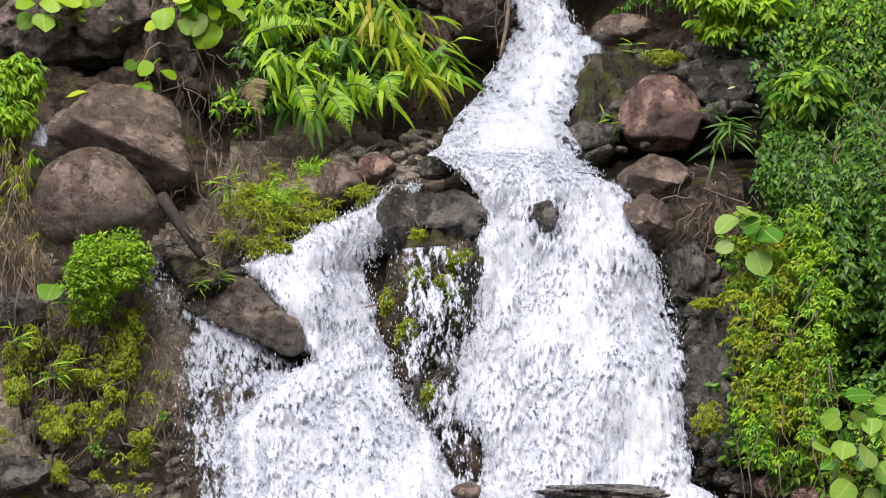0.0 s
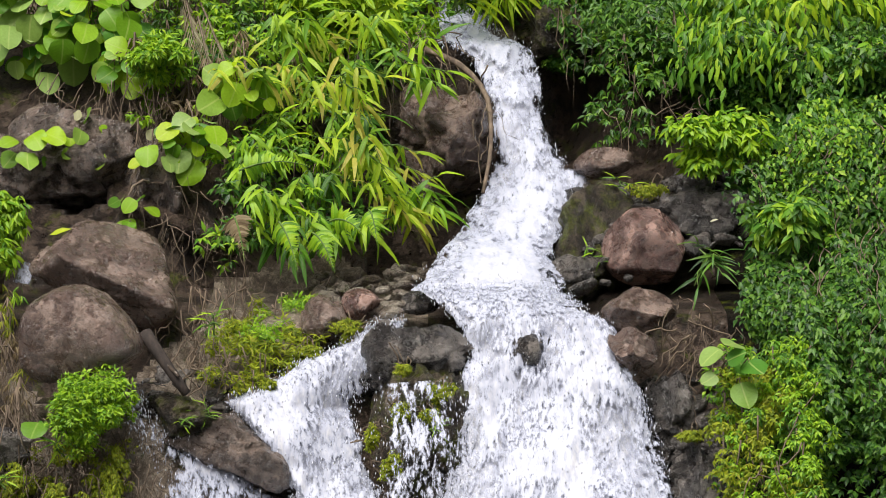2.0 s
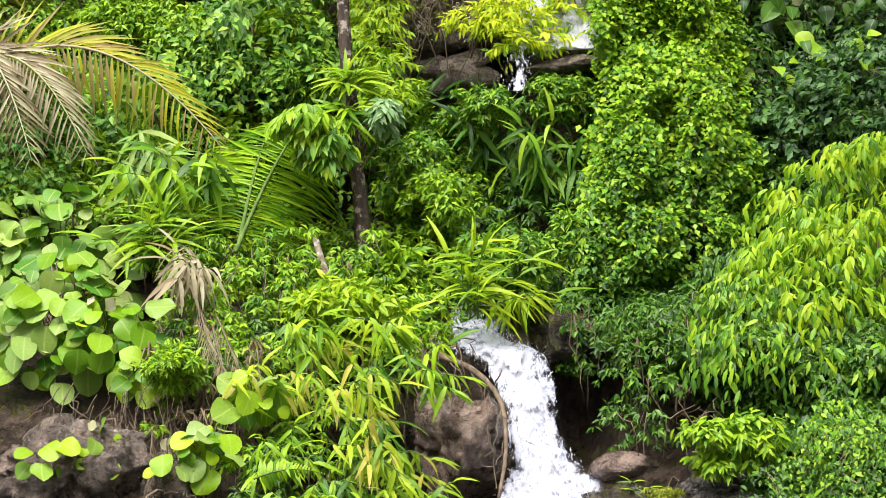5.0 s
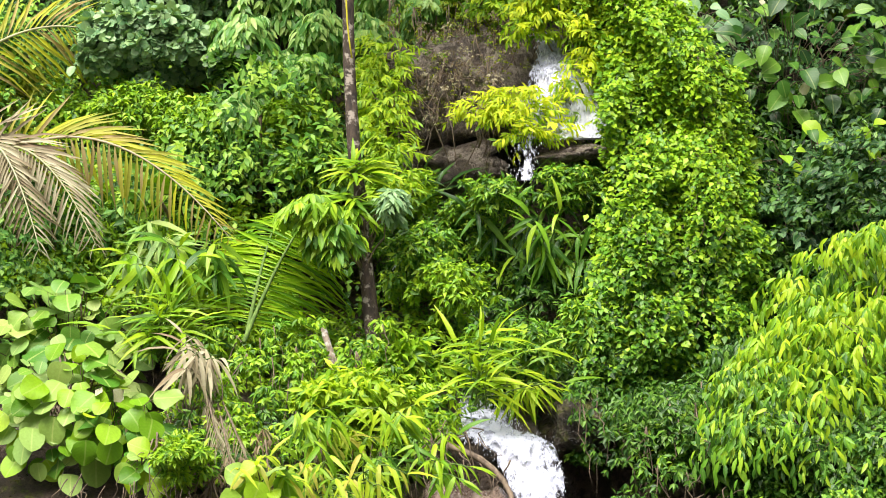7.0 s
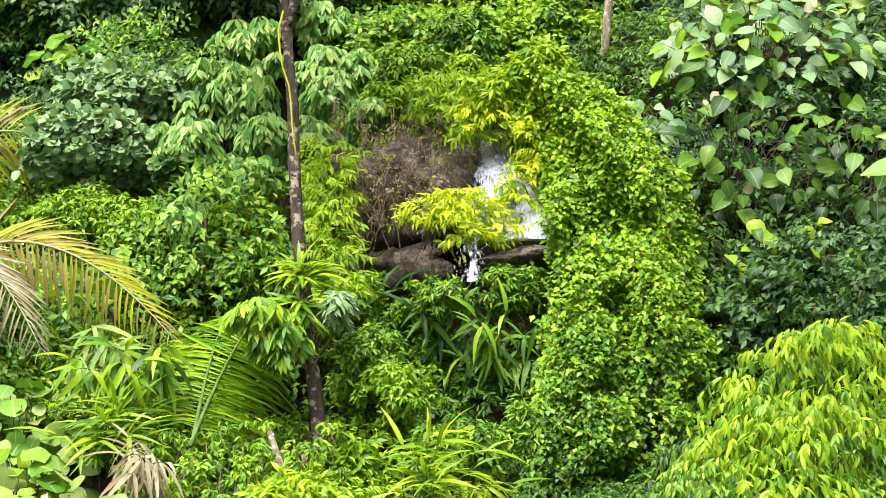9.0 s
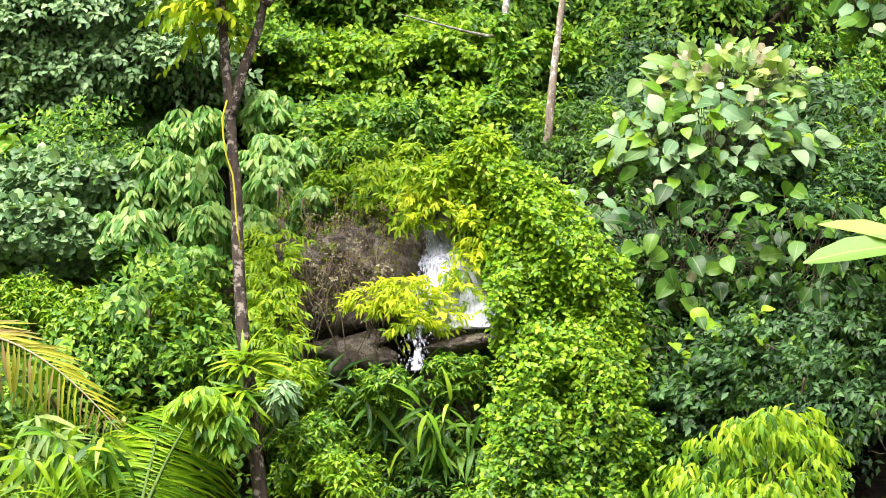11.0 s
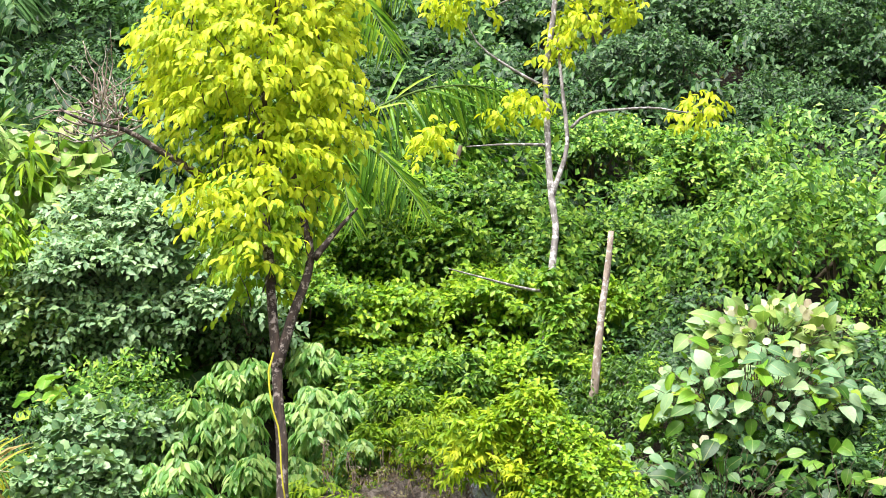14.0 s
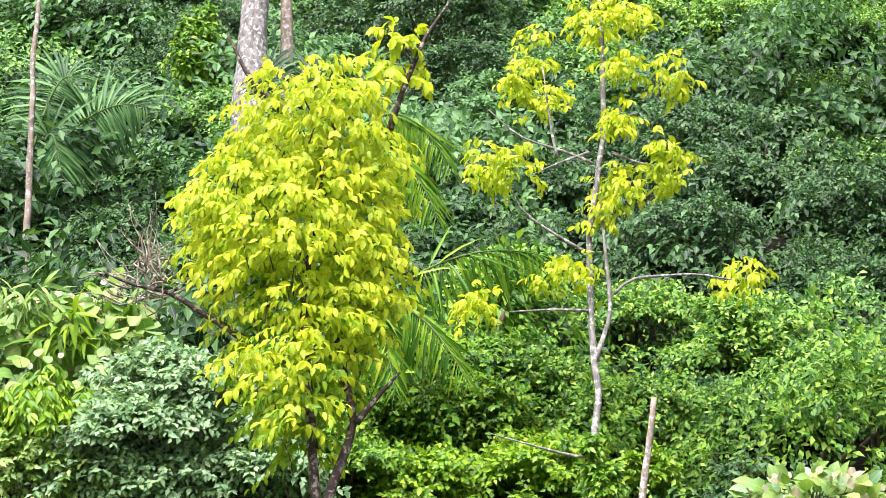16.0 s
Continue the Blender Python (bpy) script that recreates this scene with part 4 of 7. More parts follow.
def fronds(name, base, tips, leaflet, label, mat, sag=0.25, pairs=34, hang=0.5, seed=1, category="palm", taper=True, wide=1.0, forward=0.55, rib=None, face=NEAR):
    """Feather leaves: each a rib from its start to its tip, with its leaflets on it."""
    base = np.asarray(base, float)
    ob = thing(name, tuple(base.tolist()), label, category)
    g = np.random.default_rng(seed)
    v, f, u = LANCE
    meshes = shared_leaves((v * np.array([wide, 1, 1]), f, u), mat, 3, seed, "leaflet", 0.05)
    for tip in tips:
        start, end = tip if len(tip) == 2 else (base, tip)
        n = 24
        p = bend(start, end, sag, n)
        t = unit(np.gradient(p, axis=0))
        rv, rf, _ = local(tube(p, np.linspace(0.018, 0.004, n) * (leaflet / 0.5) ** 0.5, 5), base)
        fr = part("frond", mesh_from("rib", rv, rf, rib or STEM), ob)
        for s in np.linspace(0.1, 0.99, pairs):
            q = np.array([np.interp(s, np.linspace(0, 1, n), p[:, k]) for k in range(3)])
            tt = unit(np.array([np.interp(s, np.linspace(0, 1, n), t[:, k]) for k in range(3)]))
            side = unit(np.cross(tt, face))
            ln = leaflet * (math.sin(math.pi * (0.12 + 0.83 * s)) ** 0.7 if taper else (1.05 - s))
            for sg in (-1, 1):
                al = side * sg + tt * forward + g.normal(0, 0.07, 3) - UP * hang
                part("leaflet", meshes[int(g.integers(0, 3))], fr, at=leaf_pose(q - base, al, np.asarray(face) + UP * 0.4 + g.normal(0, 0.2, 3), ln * g.uniform(0.88, 1.08)))
    return ob


def roots(name, tops, drop, count, label, seed=1, mat=None, width=0.5, rad=0.005, category="roots"):
    """Thin roots and dead stems hanging down a bank."""
    g = np.random.default_rng(seed)
    base = np.asarray(tops[0], float)
    ob = thing(name, tuple(base.tolist()), label, category)
    out = []
    for k in range(count):
        a = np.asarray(tops[int(g.integers(0, len(tops)))], float) + np.array([g.uniform(-width, width), -g.uniform(0.02, 0.2), g.normal(0, 0.12)])
        b = a + np.array([g.normal(0, 0.15), -g.uniform(0, 0.15), -drop * g.uniform(0.3, 1.1)])
        out.append(tube(bend(a, b, 0, 10, 0.018, g), np.linspace(rad, rad * 0.5, 10) * g.uniform(0.5, 1.6), 4))
    v, f, _ = local(join(out), base)
    part("root_strands", mesh_from("roots", v, f, mat or TWIG), ob, kind="stuff")
    return ob


def limb(name, points, r0, r1, mat, parent, base, sides=10, wob=0.0, seed=0, label=""):
    p = np.asarray(points, float)
    d = np.concatenate([[0], np.cumsum(np.linalg.norm(np.diff(p, axis=0), axis=1))])
    s = np.linspace(0, d[-1], max(8, int(d[-1] / 0.15)))
    q = np.stack([np.interp(s, d, p[:, k]) for k in range(3)], -1)
    q[1:-1] = (q[:-2] + q[1:-1] * 2 + q[2:]) / 4
    g = np.random.default_rng(seed + 5)
    q += fbm(q * 1.7 + seed, 2, seed)[:, None] * wob * np.array([1, 0.3, 0])
    r = np.linspace(r0, r1, len(q)) * (1 + 0.12 * fbm(q * 4, 2, seed + 1))
    v, f, _ = local(tube(q, r, sides), base)
    return part(name, mesh_from(name, v, f, mat), parent, label)


# ---- stones of the stream
boulder("boulder", (-2.442, 19.55, 1.983), (1, 1, 1), "smooth brown boulder resting on the bank", ROCK_BROWN, 3, 0, 0.9, 0.038, round_=9, faces=[((-0.49, -0.1, 0.87), 0.36), ((0.2, -0.1, 0.98), 0.33), ((0.75, -0.1, 0.66), 0.29), ((0.98, 0, 0.2), 0.41), ((0.5, 0, -0.86), 0.36), ((0.23, 0, -0.97), 0.32), ((-0.45, 0, -0.89), 0.45), ((-1, 0, 0.05), 0.44), ((-0.1, -0.95, 0.3), 0.33), ((0.35, -0.8, 0.5), 0.34), ((-0.2, -0.85, -0.45), 0.33), ((0, 1, 0), 0.35)])
boulder("boulder", (-2.35, 20.6, 2.432), (1, 1, 1), "angular brown boulder with a flat broken face", ROCK_BROWN, 12, 0, 0.9, 0.05, round_=26, faces=[((0.07, 0, 1), 0.41), ((-0.7, 0, 0.7), 0.47), ((0.96, 0, 0.27), 0.395), ((0.5, 0, -0.87), 0.52), ((-0.46, 0, -0.89), 0.26), ((0.36, -0.56, 0.74), 0.12), ((-0.3, -0.7, -0.65), 0.2), ((-0.8, -0.5, 0.3), 0.47), ((0, 1, 0), 0.4)])
boulder("boulder", (1.736, 21.919, 2.66), (0.351, 0.34, 0.326), "rounded reddish boulder stacked on smaller stones", ROCK_RED, 21, 3, 0.9, 0.045, flats=[((-0.75, -0.5, 0.2), 0.72), ((0.8, -0.4, 0.4), 0.75), ((0.1, -0.9, -0.25), 0.7), ((0.0, -0.3, -1), 0.72), ((-0.1, -0.7, 0.75), 0.78)])
boulder("boulder", (1.585, 20.675, 2.115), (0.285, 0.27, 0.195), "flat oval brown stone under a larger boulder", ROCK_BROWN, 24, 4, 0.85, 0.05, (0, 8, 0), flats=[((0.1, -0.75, 0.6), 0.55), ((0.0, -0.8, -0.5), 0.6), ((0.8, -0.3, -0.4), 0.7)])
boulder("boulder", (1.509, 20.372, 1.829), (0.189, 0.2, 0.181), "squat brown stone at the edge of the fall", ROCK_BROWN, 29, 5, 0.8, 0.06, flats=[((0.5, -0.8, 0.1), 0.6), ((-0.4, -0.75, 0.5), 0.6), ((0.1, -0.6, -0.7), 0.6)])
boulder("outcrop", (-0.1, 20.447, 1.792), (0.441, 0.38, 0.331), "dark wet angular rock parting the water", ROCK_WET, 33, 16, 0.55, 0.08, (0, 6, 0))
boulder("outcrop", (-0.078, 20.237, 1.109), (0.414, 0.36, 0.704), "dark rock with moss and trickles of water", ROCK_MOSS, 37, 9, 0.6, 0.09)
boulder("outcrop", (-0.036, 19.833, 0.349), (0.305, 0.3, 0.528), "wet black rock behind thin falling water", ROCK_WET, 41, 9, 0.6, 0.09)
boulder("stream_stone", (0.736, 20.478, 1.838), (0.194, 0.2, 0.169), "dark wet stone standing in white water", ROCK_WET, 45, 8, 0.6, 0.08, (0, 32, 0), 4)
boulder("stream_stone", (-0.52, 21.232, 2.202), (0.163, 0.2, 0.129), "small reddish stone above the side fall", ROCK_RED, 49, 6, 0.75, 0.05, (0, 0, 0), 4)
boulder("stream_stone", (-0.052, 21.18, 2.218), (0.154, 0.16, 0.103), "small wet brown stone on top of an outcrop", ROCK_WET, 53, 7, 0.7, 0.06, (0, 0, 0), 4)
boulder("stream_stone", (-0.78, 20.782, 2.071), (0.193, 0.25, 0.214), "brown mossy stone by the side fall", ROCK_BROWN, 57, 7, 0.7, 0.06, (0, 0, 0), 4)
boulder("bank_rock", (-1.414, 19.85, 1.118), (1, 1, 1), "wet brown rock between two falls", ROCK_MUD, 61, 0, 0.58, 0.075, round_=16, faces=[((-0.19, -0.1, 0.98), 0.28), ((0.6, -0.1, 0.8), 0.2), ((0.89, 0, 0.45), 0.3), ((0.74, 0, -0.67), 0.45), ((-0.44, 0, -0.9), 0.14), ((-1, 0, 0), 0.5), ((0.1, -0.8, 0.6), 0.2), ((0.1, -0.95, -0.2), 0.22), ((0, 1, 0), 0.3)])
boulder("bank_rock", (-1.781, 19.875, 1.381), (0.291, 0.3, 0.167), "wet brown ledge above a thin fall", ROCK_MOSS, 65, 9, 0.6, 0.08, (0, 10, 0))
boulder("cliff_rock", (0.174, 23.097, 3.645), (0.46, 0.6, 0.587), "large brown rock face beside the upper fall", ROCK_BROWN, 69, 14, 0.58, 0.09, (0, 8, 0))
boulder("cliff_rock", (1.352, 22.378, 2.632), (0.356, 0.5, 0.623), "dark mossy rock beside the upper fall", ROCK_MOSS, 73, 9, 0.6, 0.08, (0, 8, 0))
boulder("cliff_rock", (2.227, 22.454, 2.934), (0.667, 0.5, 0.334), "dark layered rock behind the red boulder", ROCK_WET, 77, 9, 0.6, 0.09)
boulder("stream_stone", (1.465, 22.865, 3.415), (0.26, 0.3, 0.135), "rounded dark stone beside the upper fall", ROCK_BROWN, 81, 5, 0.8, 0.05, (0, -10, 0), 4)
boulder("cliff_rock", (1.159, 24.176, 4.63), (0.392, 0.4, 0.304), "dark brown rock at the head of the fall", ROCK_MOSS, 85, 8, 0.65, 0.08)
boulder("cliff_rock", (1.807, 20.547, 1.269), (0.257, 0.35, 0.456), "black wet rock beside the main fall", ROCK_WET, 89, 9, 0.6, 0.09)
boulder("cliff_rock", (1.959, 19.953, 0.545), (0.306, 0.4, 0.694), "black wet rock with moss beside the main fall", ROCK_WET, 93, 9, 0.6, 0.09)
boulder("foot_stone", (0.171, 19.008, -0.064), (0.12, 0.12, 0.062), "small brown stone in the foam at the foot", ROCK_BROWN, 97, 6, 0.75, 0.05, (0, 0, 0), 4)
boulder("foot_stone", (1.134, 19.101, -0.08), (0.523, 0.3, 0.07), "low wet rock washed by foam at the foot", ROCK_WET, 101, 8, 0.65, 0.08)
boulder("foot_stone", (2.246, 19.107, -0.034), (0.101, 0.12, 0.078), "small red stone at the foot of the bank", ROCK_RED, 105, 6, 0.75, 0.05, (0, 0, 0), 4)
boulder("foot_stone", (2.5, 18.903, -0.086), (0.14, 0.15, 0.078), "small brown stone at the foot of the bank", ROCK_RED, 109, 6, 0.75, 0.05, (0, 0, 0), 4)
boulder("bank_rock", (-2.97, 19.428, 1.176), (0.245, 0.3, 0.155), "grey stone set in the earth bank", ROCK_WET, 113, 7, 0.7, 0.06)
boulder("bank_rock", (-2.911, 18.669, 0.061), (0.298, 0.3, 0.151), "grey stone at the foot of the bank", ROCK_WET, 117, 7, 0.7, 0.06)
boulder("overhang_rock", (-2.99, 22.472, 3.495), (0.763, 0.6, 0.494), "dark overhanging rock above the boulders", ROCK_MUD, 121, 8, 0.65, 0.08)
boulder("overhang_rock", (-2.157, 22.392, 3.159), (0.404, 0.5, 0.539), "dark rock hung with roots", ROCK_MUD, 125, 8, 0.65, 0.08)
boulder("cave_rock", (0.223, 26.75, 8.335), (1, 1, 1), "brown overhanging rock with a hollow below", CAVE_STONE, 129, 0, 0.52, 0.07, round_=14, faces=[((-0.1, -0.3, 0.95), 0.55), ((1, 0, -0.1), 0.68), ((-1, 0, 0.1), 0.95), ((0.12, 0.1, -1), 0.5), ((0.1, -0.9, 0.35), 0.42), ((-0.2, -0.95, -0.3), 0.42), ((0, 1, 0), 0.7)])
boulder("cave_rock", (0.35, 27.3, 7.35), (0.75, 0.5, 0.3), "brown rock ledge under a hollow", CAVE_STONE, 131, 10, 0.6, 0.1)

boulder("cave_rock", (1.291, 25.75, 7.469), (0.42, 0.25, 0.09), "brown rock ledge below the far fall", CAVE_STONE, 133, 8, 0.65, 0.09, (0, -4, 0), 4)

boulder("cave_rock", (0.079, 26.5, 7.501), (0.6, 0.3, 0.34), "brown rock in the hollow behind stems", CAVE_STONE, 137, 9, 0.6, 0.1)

# ---- the low banks
thicket("bank_growth", [((-3.264, 19.646, 1.123), (-2.066, 19.699, 1.202)), ((-3.195, 19.231, 0.505), (-1.906, 19.297, 0.58)), ((-3.12, 18.784, -0.121), (-1.858, 18.81, -0.124))],
        "sparse mossy plants on an earth bank", [LEAF_MOSS, LEAF_MOSS, LEAF_MID], KITE, 0.042, 0.14, 14, 0.9, 201, 0.05, 0.085, fill=0.32, hang=6)
thicket("bank_growth", [((-3.51, 21.128, 2.424), (-3.056, 20.683, 2.237)), ((-3.261, 19.63, 1.764), (-2.915, 19.73, 1.765)), ((-3.223, 19.403, 1.287), (-2.676, 19.456, 1.366))],
        "dry trailing stems and herbs on an earth bank", [LEAF_DRY, LEAF_DRY, LEAF_MOSS, LEAF_LIME], LANCE, 0.1, 0.17, 6, 1.2, 202, 0.1, 0.12, hang=150, wide=0.7, fill=0.6)
bush("mound_bush", (-2.332, 19.239, 1.415), (0.359, 0.3, 0.294), "dense rounded bright green cushion plant", LEAF_LIME, KITE, 0.05, 30, 50, 0.5, 203, 0.36)
bush("herb_bush", (-3.303, 21.049, 2.678), (0.306, 0.3, 0.469), "hanging clump of bright green herbs", LEAF_LIME, LANCE, 0.10, 26, 26, 0.9, 205, 0.36, wide=1.8)
thicket("ledge_grass", [((-1.313, 21.168, 2.209), (-0.814, 21.674, 2.268)), ((-1.671, 20.27, 1.894), (-0.693, 20.718, 1.9)), ((-1.656, 20.084, 1.604), (-1.139, 20.369, 1.563))],
        "yellow-green moss and grass on a wet ledge", [LEAF_MOSS, LEAF_MOSS, LEAF_LIME], LANCE, 0.065, 0.11, 14, 0.2, 207, 0.08, 0.08, hang=10, wide=1.4, fill=0.6)
roots("dry_brush", [(-1.841, 20.78, 2.198), (-1.573, 21.17, 2.252), (-1.227, 21.178, 2.209), (-1.625, 20.215, 1.852)], 0.5, 90, "dry stems and roots on the bank", 208, width=0.2)
roots("dry_brush", [(-2.895, 19.596, 1.124), (-2.515, 19.438, 0.89), (-2.216, 19.596, 1.124), (-3.022, 19.638, 1.484), (-2.062, 19.283, 0.659)], 0.5, 60, "dry trailing stems on the earth bank", 206, width=0.25)
for k, (p, w, h) in enumerate([((-2.291, 19.391, 0.971), 60, 60), ((-2.345, 19.183, 0.664), 55, 60), ((-2.161, 19.286, 0.817), 30, 60), ((-2.579, 19.03, 0.439), 60, 40), ((-2.932, 19.312, 0.855), 45, 50), ((-2.66, 18.781, 0.071), 40, 30)]):
    bush("moss_drape", p, (0.004 * w, 0.1, 0.004 * h), "drape of yellow-green mossy herbs on a bank", LEAF_MOSS, KITE, 0.034, 14, 22, 1.3, 850 + k, 0.26, "moss", wide=0.9)
roots("dry_brush", [(-3.064, 19.653, 1.283), (-2.912, 19.493, 1.047), (-2.762, 19.336, 0.815), (-2.679, 19.653, 1.283), (-2.53, 19.493, 1.047), (-2.384, 19.336, 0.815), (-2.294, 19.653, 1.283), (-2.148, 19.493, 1.047), (-2.005, 19.337, 0.815)], 0.9, 110, "thin dry stems trailing down the earth bank", 211, width=0.2, rad=0.003)
for k, (p, w, h) in enumerate([((-2.859, 19.35, 0.933), 35, 50), ((-2.563, 19.2, 0.781), 40, 45), ((-2.162, 19.3, 0.974), 30, 60), ((-2.284, 19.0, 0.518), 40, 55), ((-2.612, 18.85, 0.334), 45, 40), ((-2.924, 19.0, 0.596), 30, 45), ((-2.049, 18.8, 0.261), 30, 40), ((-2.51, 19.4, 1.129), 40, 35)]):
    bush("moss_drape", p, (0.004 * w, 0.1, 0.004 * h), "drape of yellow-green mossy herbs on a bank", LEAF_MOSS, KITE, 0.034, 14, 22, 1.3, 860 + k, 0.26, "moss", wide=0.9)
rubble("bank_rubble", [((-3.28, 19.846, 1.12), (-1.951, 19.854, 1.12)), ((-3.132, 18.954, -0.166), (-1.79, 19.005, -0.171))], 220, "broken stones bedded in the earth bank", BANK_STONE, 701, 0.04, 0.15)
rubble("ledge_rubble", [((-2.07, 20.124, 1.686), (-1.47, 20.353, 1.687)), ((-2.042, 19.853, 1.28), (-1.412, 20.115, 1.276))], 40, "wet broken stones on a ledge", ROCK_WET, 703, 0.05, 0.16)
rubble("ledge_rubble", [((-1.016, 22.22, 2.511), (0.073, 22.321, 2.561)), ((-0.79, 21.049, 2.12), (-0.189, 21.051, 2.12))], 90, "brown broken stones above the side fall", BANK_STONE, 705, 0.04, 0.14)
rubble("ledge_rubble", [((1.588, 20.698, 1.646), (2.165, 20.564, 1.646)), ((1.759, 20.229, 0.944), (2.197, 20.082, 0.948)), ((1.693, 19.476, -0.145), (2.194, 19.335, -0.132))], 110, "black wet broken rock beside the fall", ROCK_WET, 707, 0.05, 0.18)
rubble("ledge_rubble", [((1.145, 22.813, 3.234), (2.563, 22.589, 3.356)), ((1.035, 21.481, 2.218), (2.506, 22.087, 2.686))], 90, "dark broken rock behind the red boulder", ROCK_WET, 709, 0.06, 0.2)
thicket("rock_growth", [((-1.471, 24.997, 5.223), (0.115, 24.066, 4.675)), ((-2.033, 23.185, 4.437), (-0.277, 23.636, 4.428)), ((-1.587, 22.918, 3.975), (-0.323, 23.285, 4.05)), ((-1.681, 22.273, 3.36), (-0.368, 22.869, 3.536)), ((-1.649, 21.836, 2.923), (-0.089, 22.366, 3.032)), ((-1.633, 21.618, 2.644), (-0.633, 22.137, 2.75))],
        "dense mixed green growth on the rock", [LEAF_DEEP, LEAF_MID, LEAF_LIME], KITE, 0.11, 0.24, 13, 0.6, 209, 0.3, 0.17, fill=0.8, hang=50)
for k, (p, r, n, d) in enumerate([((-1.114, 22.86, 4.012), 0.6, 7, (0.3, -0.7, 0.1)), ((-0.736, 22.72, 3.807), 0.6, 7, (0.4, -0.7, -0.1)), ((-1.312, 22.213, 3.489), 0.5, 7, (0.2, -0.7, 0.0)),
                                  ((-0.499, 22.47, 3.503), 0.5, 7, (0.6, -0.6, -0.1)), ((-0.901, 22.139, 3.252), 0.5, 7, (0.2, -0.6, -0.2)), ((-1.33, 21.739, 3.047), 0.4, 7, (0, -0.7, -0.2)),
                                  ((-0.358, 22.108, 3.063), 0.4, 6, (0.5, -0.6, -0.2)), ((-0.653, 23.159, 4.231), 0.5, 7, (0.3, -0.6, 0.2)), ((-0.178, 22.246, 3.116), 0.4, 6, (0.8, -0.5, 0.1)), ((-0.992, 23.328, 4.397), 0.5, 6, (0.2, -0.6, 0.4)), ((-1.067, 21.789, 2.915), 0.4, 7, (0.1, -0.6, -0.3)), ((-0.669, 21.892, 2.917), 0.4, 7, (0.2, -0.6, -0.2))]):
    cane_clump("strap_grass", p, r, n + 1, 0.22, "arching lime-green strap-leaved grass on the rock", (LEAF_STRAP, LEAF_MID, LEAF_LIME)[k % 3], 220 + k, d, 8, hang=0.75, wide=1.5)
roots("draped_roots", [(-0.081, 23.179, 4.42), (0.204, 23.133, 4.364), (0.435, 22.915, 4.099), (0.498, 22.71, 3.795)], 0.5, 34, "brown roots draped over the rock beside the fall", 252, width=0.12, rad=0.005)
rt = thing("thick_root", (0.516, 22.527, 3.684), "thick brown root hanging beside the fall", "root")
limb("root", [(0.015, 23.119, 4.402), (0.343, 22.945, 4.245), (0.513, 22.686, 3.933), (0.54, 22.403, 3.534), (0.465, 22.11, 3.124)], 0.03, 0.015, TWIG, rt, (0.516, 22.527, 3.684), 7, 0.05, 3)
for k, (a, b_) in enumerate([((-1.455, 21.498, 3.268), (-0.89, 21.659, 3.298)), ((-1.142, 21.359, 2.861), (-0.971, 20.905, 2.448)), ((-0.883, 21.411, 2.774), (-0.696, 20.972, 2.448)), ((-0.448, 21.593, 2.957), (-0.377, 21.16, 2.669)), ((-1.478, 21.17, 2.896), (-1.365, 20.733, 2.529)), ((-0.755, 21.515, 2.867), (-0.485, 21.218, 2.738))]):
    fronds("fern", a, [b_], 0.14, "lime-green fern frond arching from the bank", LEAF_LIME if k != 4 else LEAF_DRY, 0.06, 22, 0.25, 300 + k, "fern", False, 1.9, 0.35)
PALE_HEARTS = shared_leaves(HEART, LEAF_PALEGREEN, 3, 231) + shared_leaves(HEART, LEAF_HEART, 2, 232)
LIME_HEARTS = shared_leaves(HEART, LEAF_LIME, 2, 233) + shared_leaves(HEART, LEAF_HEART, 2, 235) + shared_leaves(HEART, LEAF_LEMON, 1, 234)
big_leaf_plant("heart_leaf_plant", (-3.39, 24.632, 5.44), (0.808, 0.25, 0.735), 140, 0.235, "climber with broad pale green rounded leaves", LEAF_HEART, 231, down=0.7, up=0.8, shapes=PALE_HEARTS)
big_leaf_plant("heart_leaf_plant", (-3.202, 23.382, 4.81), (0.587, 0.25, 0.587), 100, 0.225, "climber with broad pale green rounded leaves", LEAF_HEART, 234, down=0.8, base=(-3.418, 25.32, 5.759), shapes=PALE_HEARTS[2:] + LIME_HEARTS[:2])
big_leaf_plant("heart_leaf_plant", (-2.751, 23.113, 4.666), (0.408, 0.2, 0.312), 38, 0.21, "climber with broad pale green rounded leaves", LEAF_LIME, 233, down=0.9, shapes=LIME_HEARTS, pale=3)
big_leaf_plant("heart_leaf_plant", (-3.788, 25.562, 6.612), (0.375, 0.3, 0.3), 16, 0.26, "climber with broad pale green rounded leaves", LEAF_HEART, 232)
for k, (p, n) in enumerate([((-3.157, 22.034, 3.527), 6), ((-2.733, 22.071, 3.572), 8), ((-2.139, 21.986, 3.469), 7), ((-1.807, 22.057, 3.631), 8), ((-2.279, 21.178, 2.947), 7), ((-2.475, 22.623, 4.246), 10), ((-1.506, 22.65, 4.054), 7)]):
    big_leaf_plant("leaf_sprig", p, (0.18, 0.1, 0.18), n, 0.165, "trailing sprig of lime heart-shaped leaves", LEAF_LIME, 240 + k, base=(p[0] + 0.05, p[1] + 0.5, p[2] + 0.25), pale=1 if k in (1, 2) else 0, shapes=LIME_HEARTS)
roots("hanging_roots", [(-2.927, 22.709, 4.073), (-2.495, 22.582, 3.916), (-2.09, 22.176, 3.417), (-1.827, 21.707, 2.798), (-2.351, 22.531, 3.91)], 0.75, 110, "brown roots hanging over dark rock", 251, width=0.26, rad=0.0035)
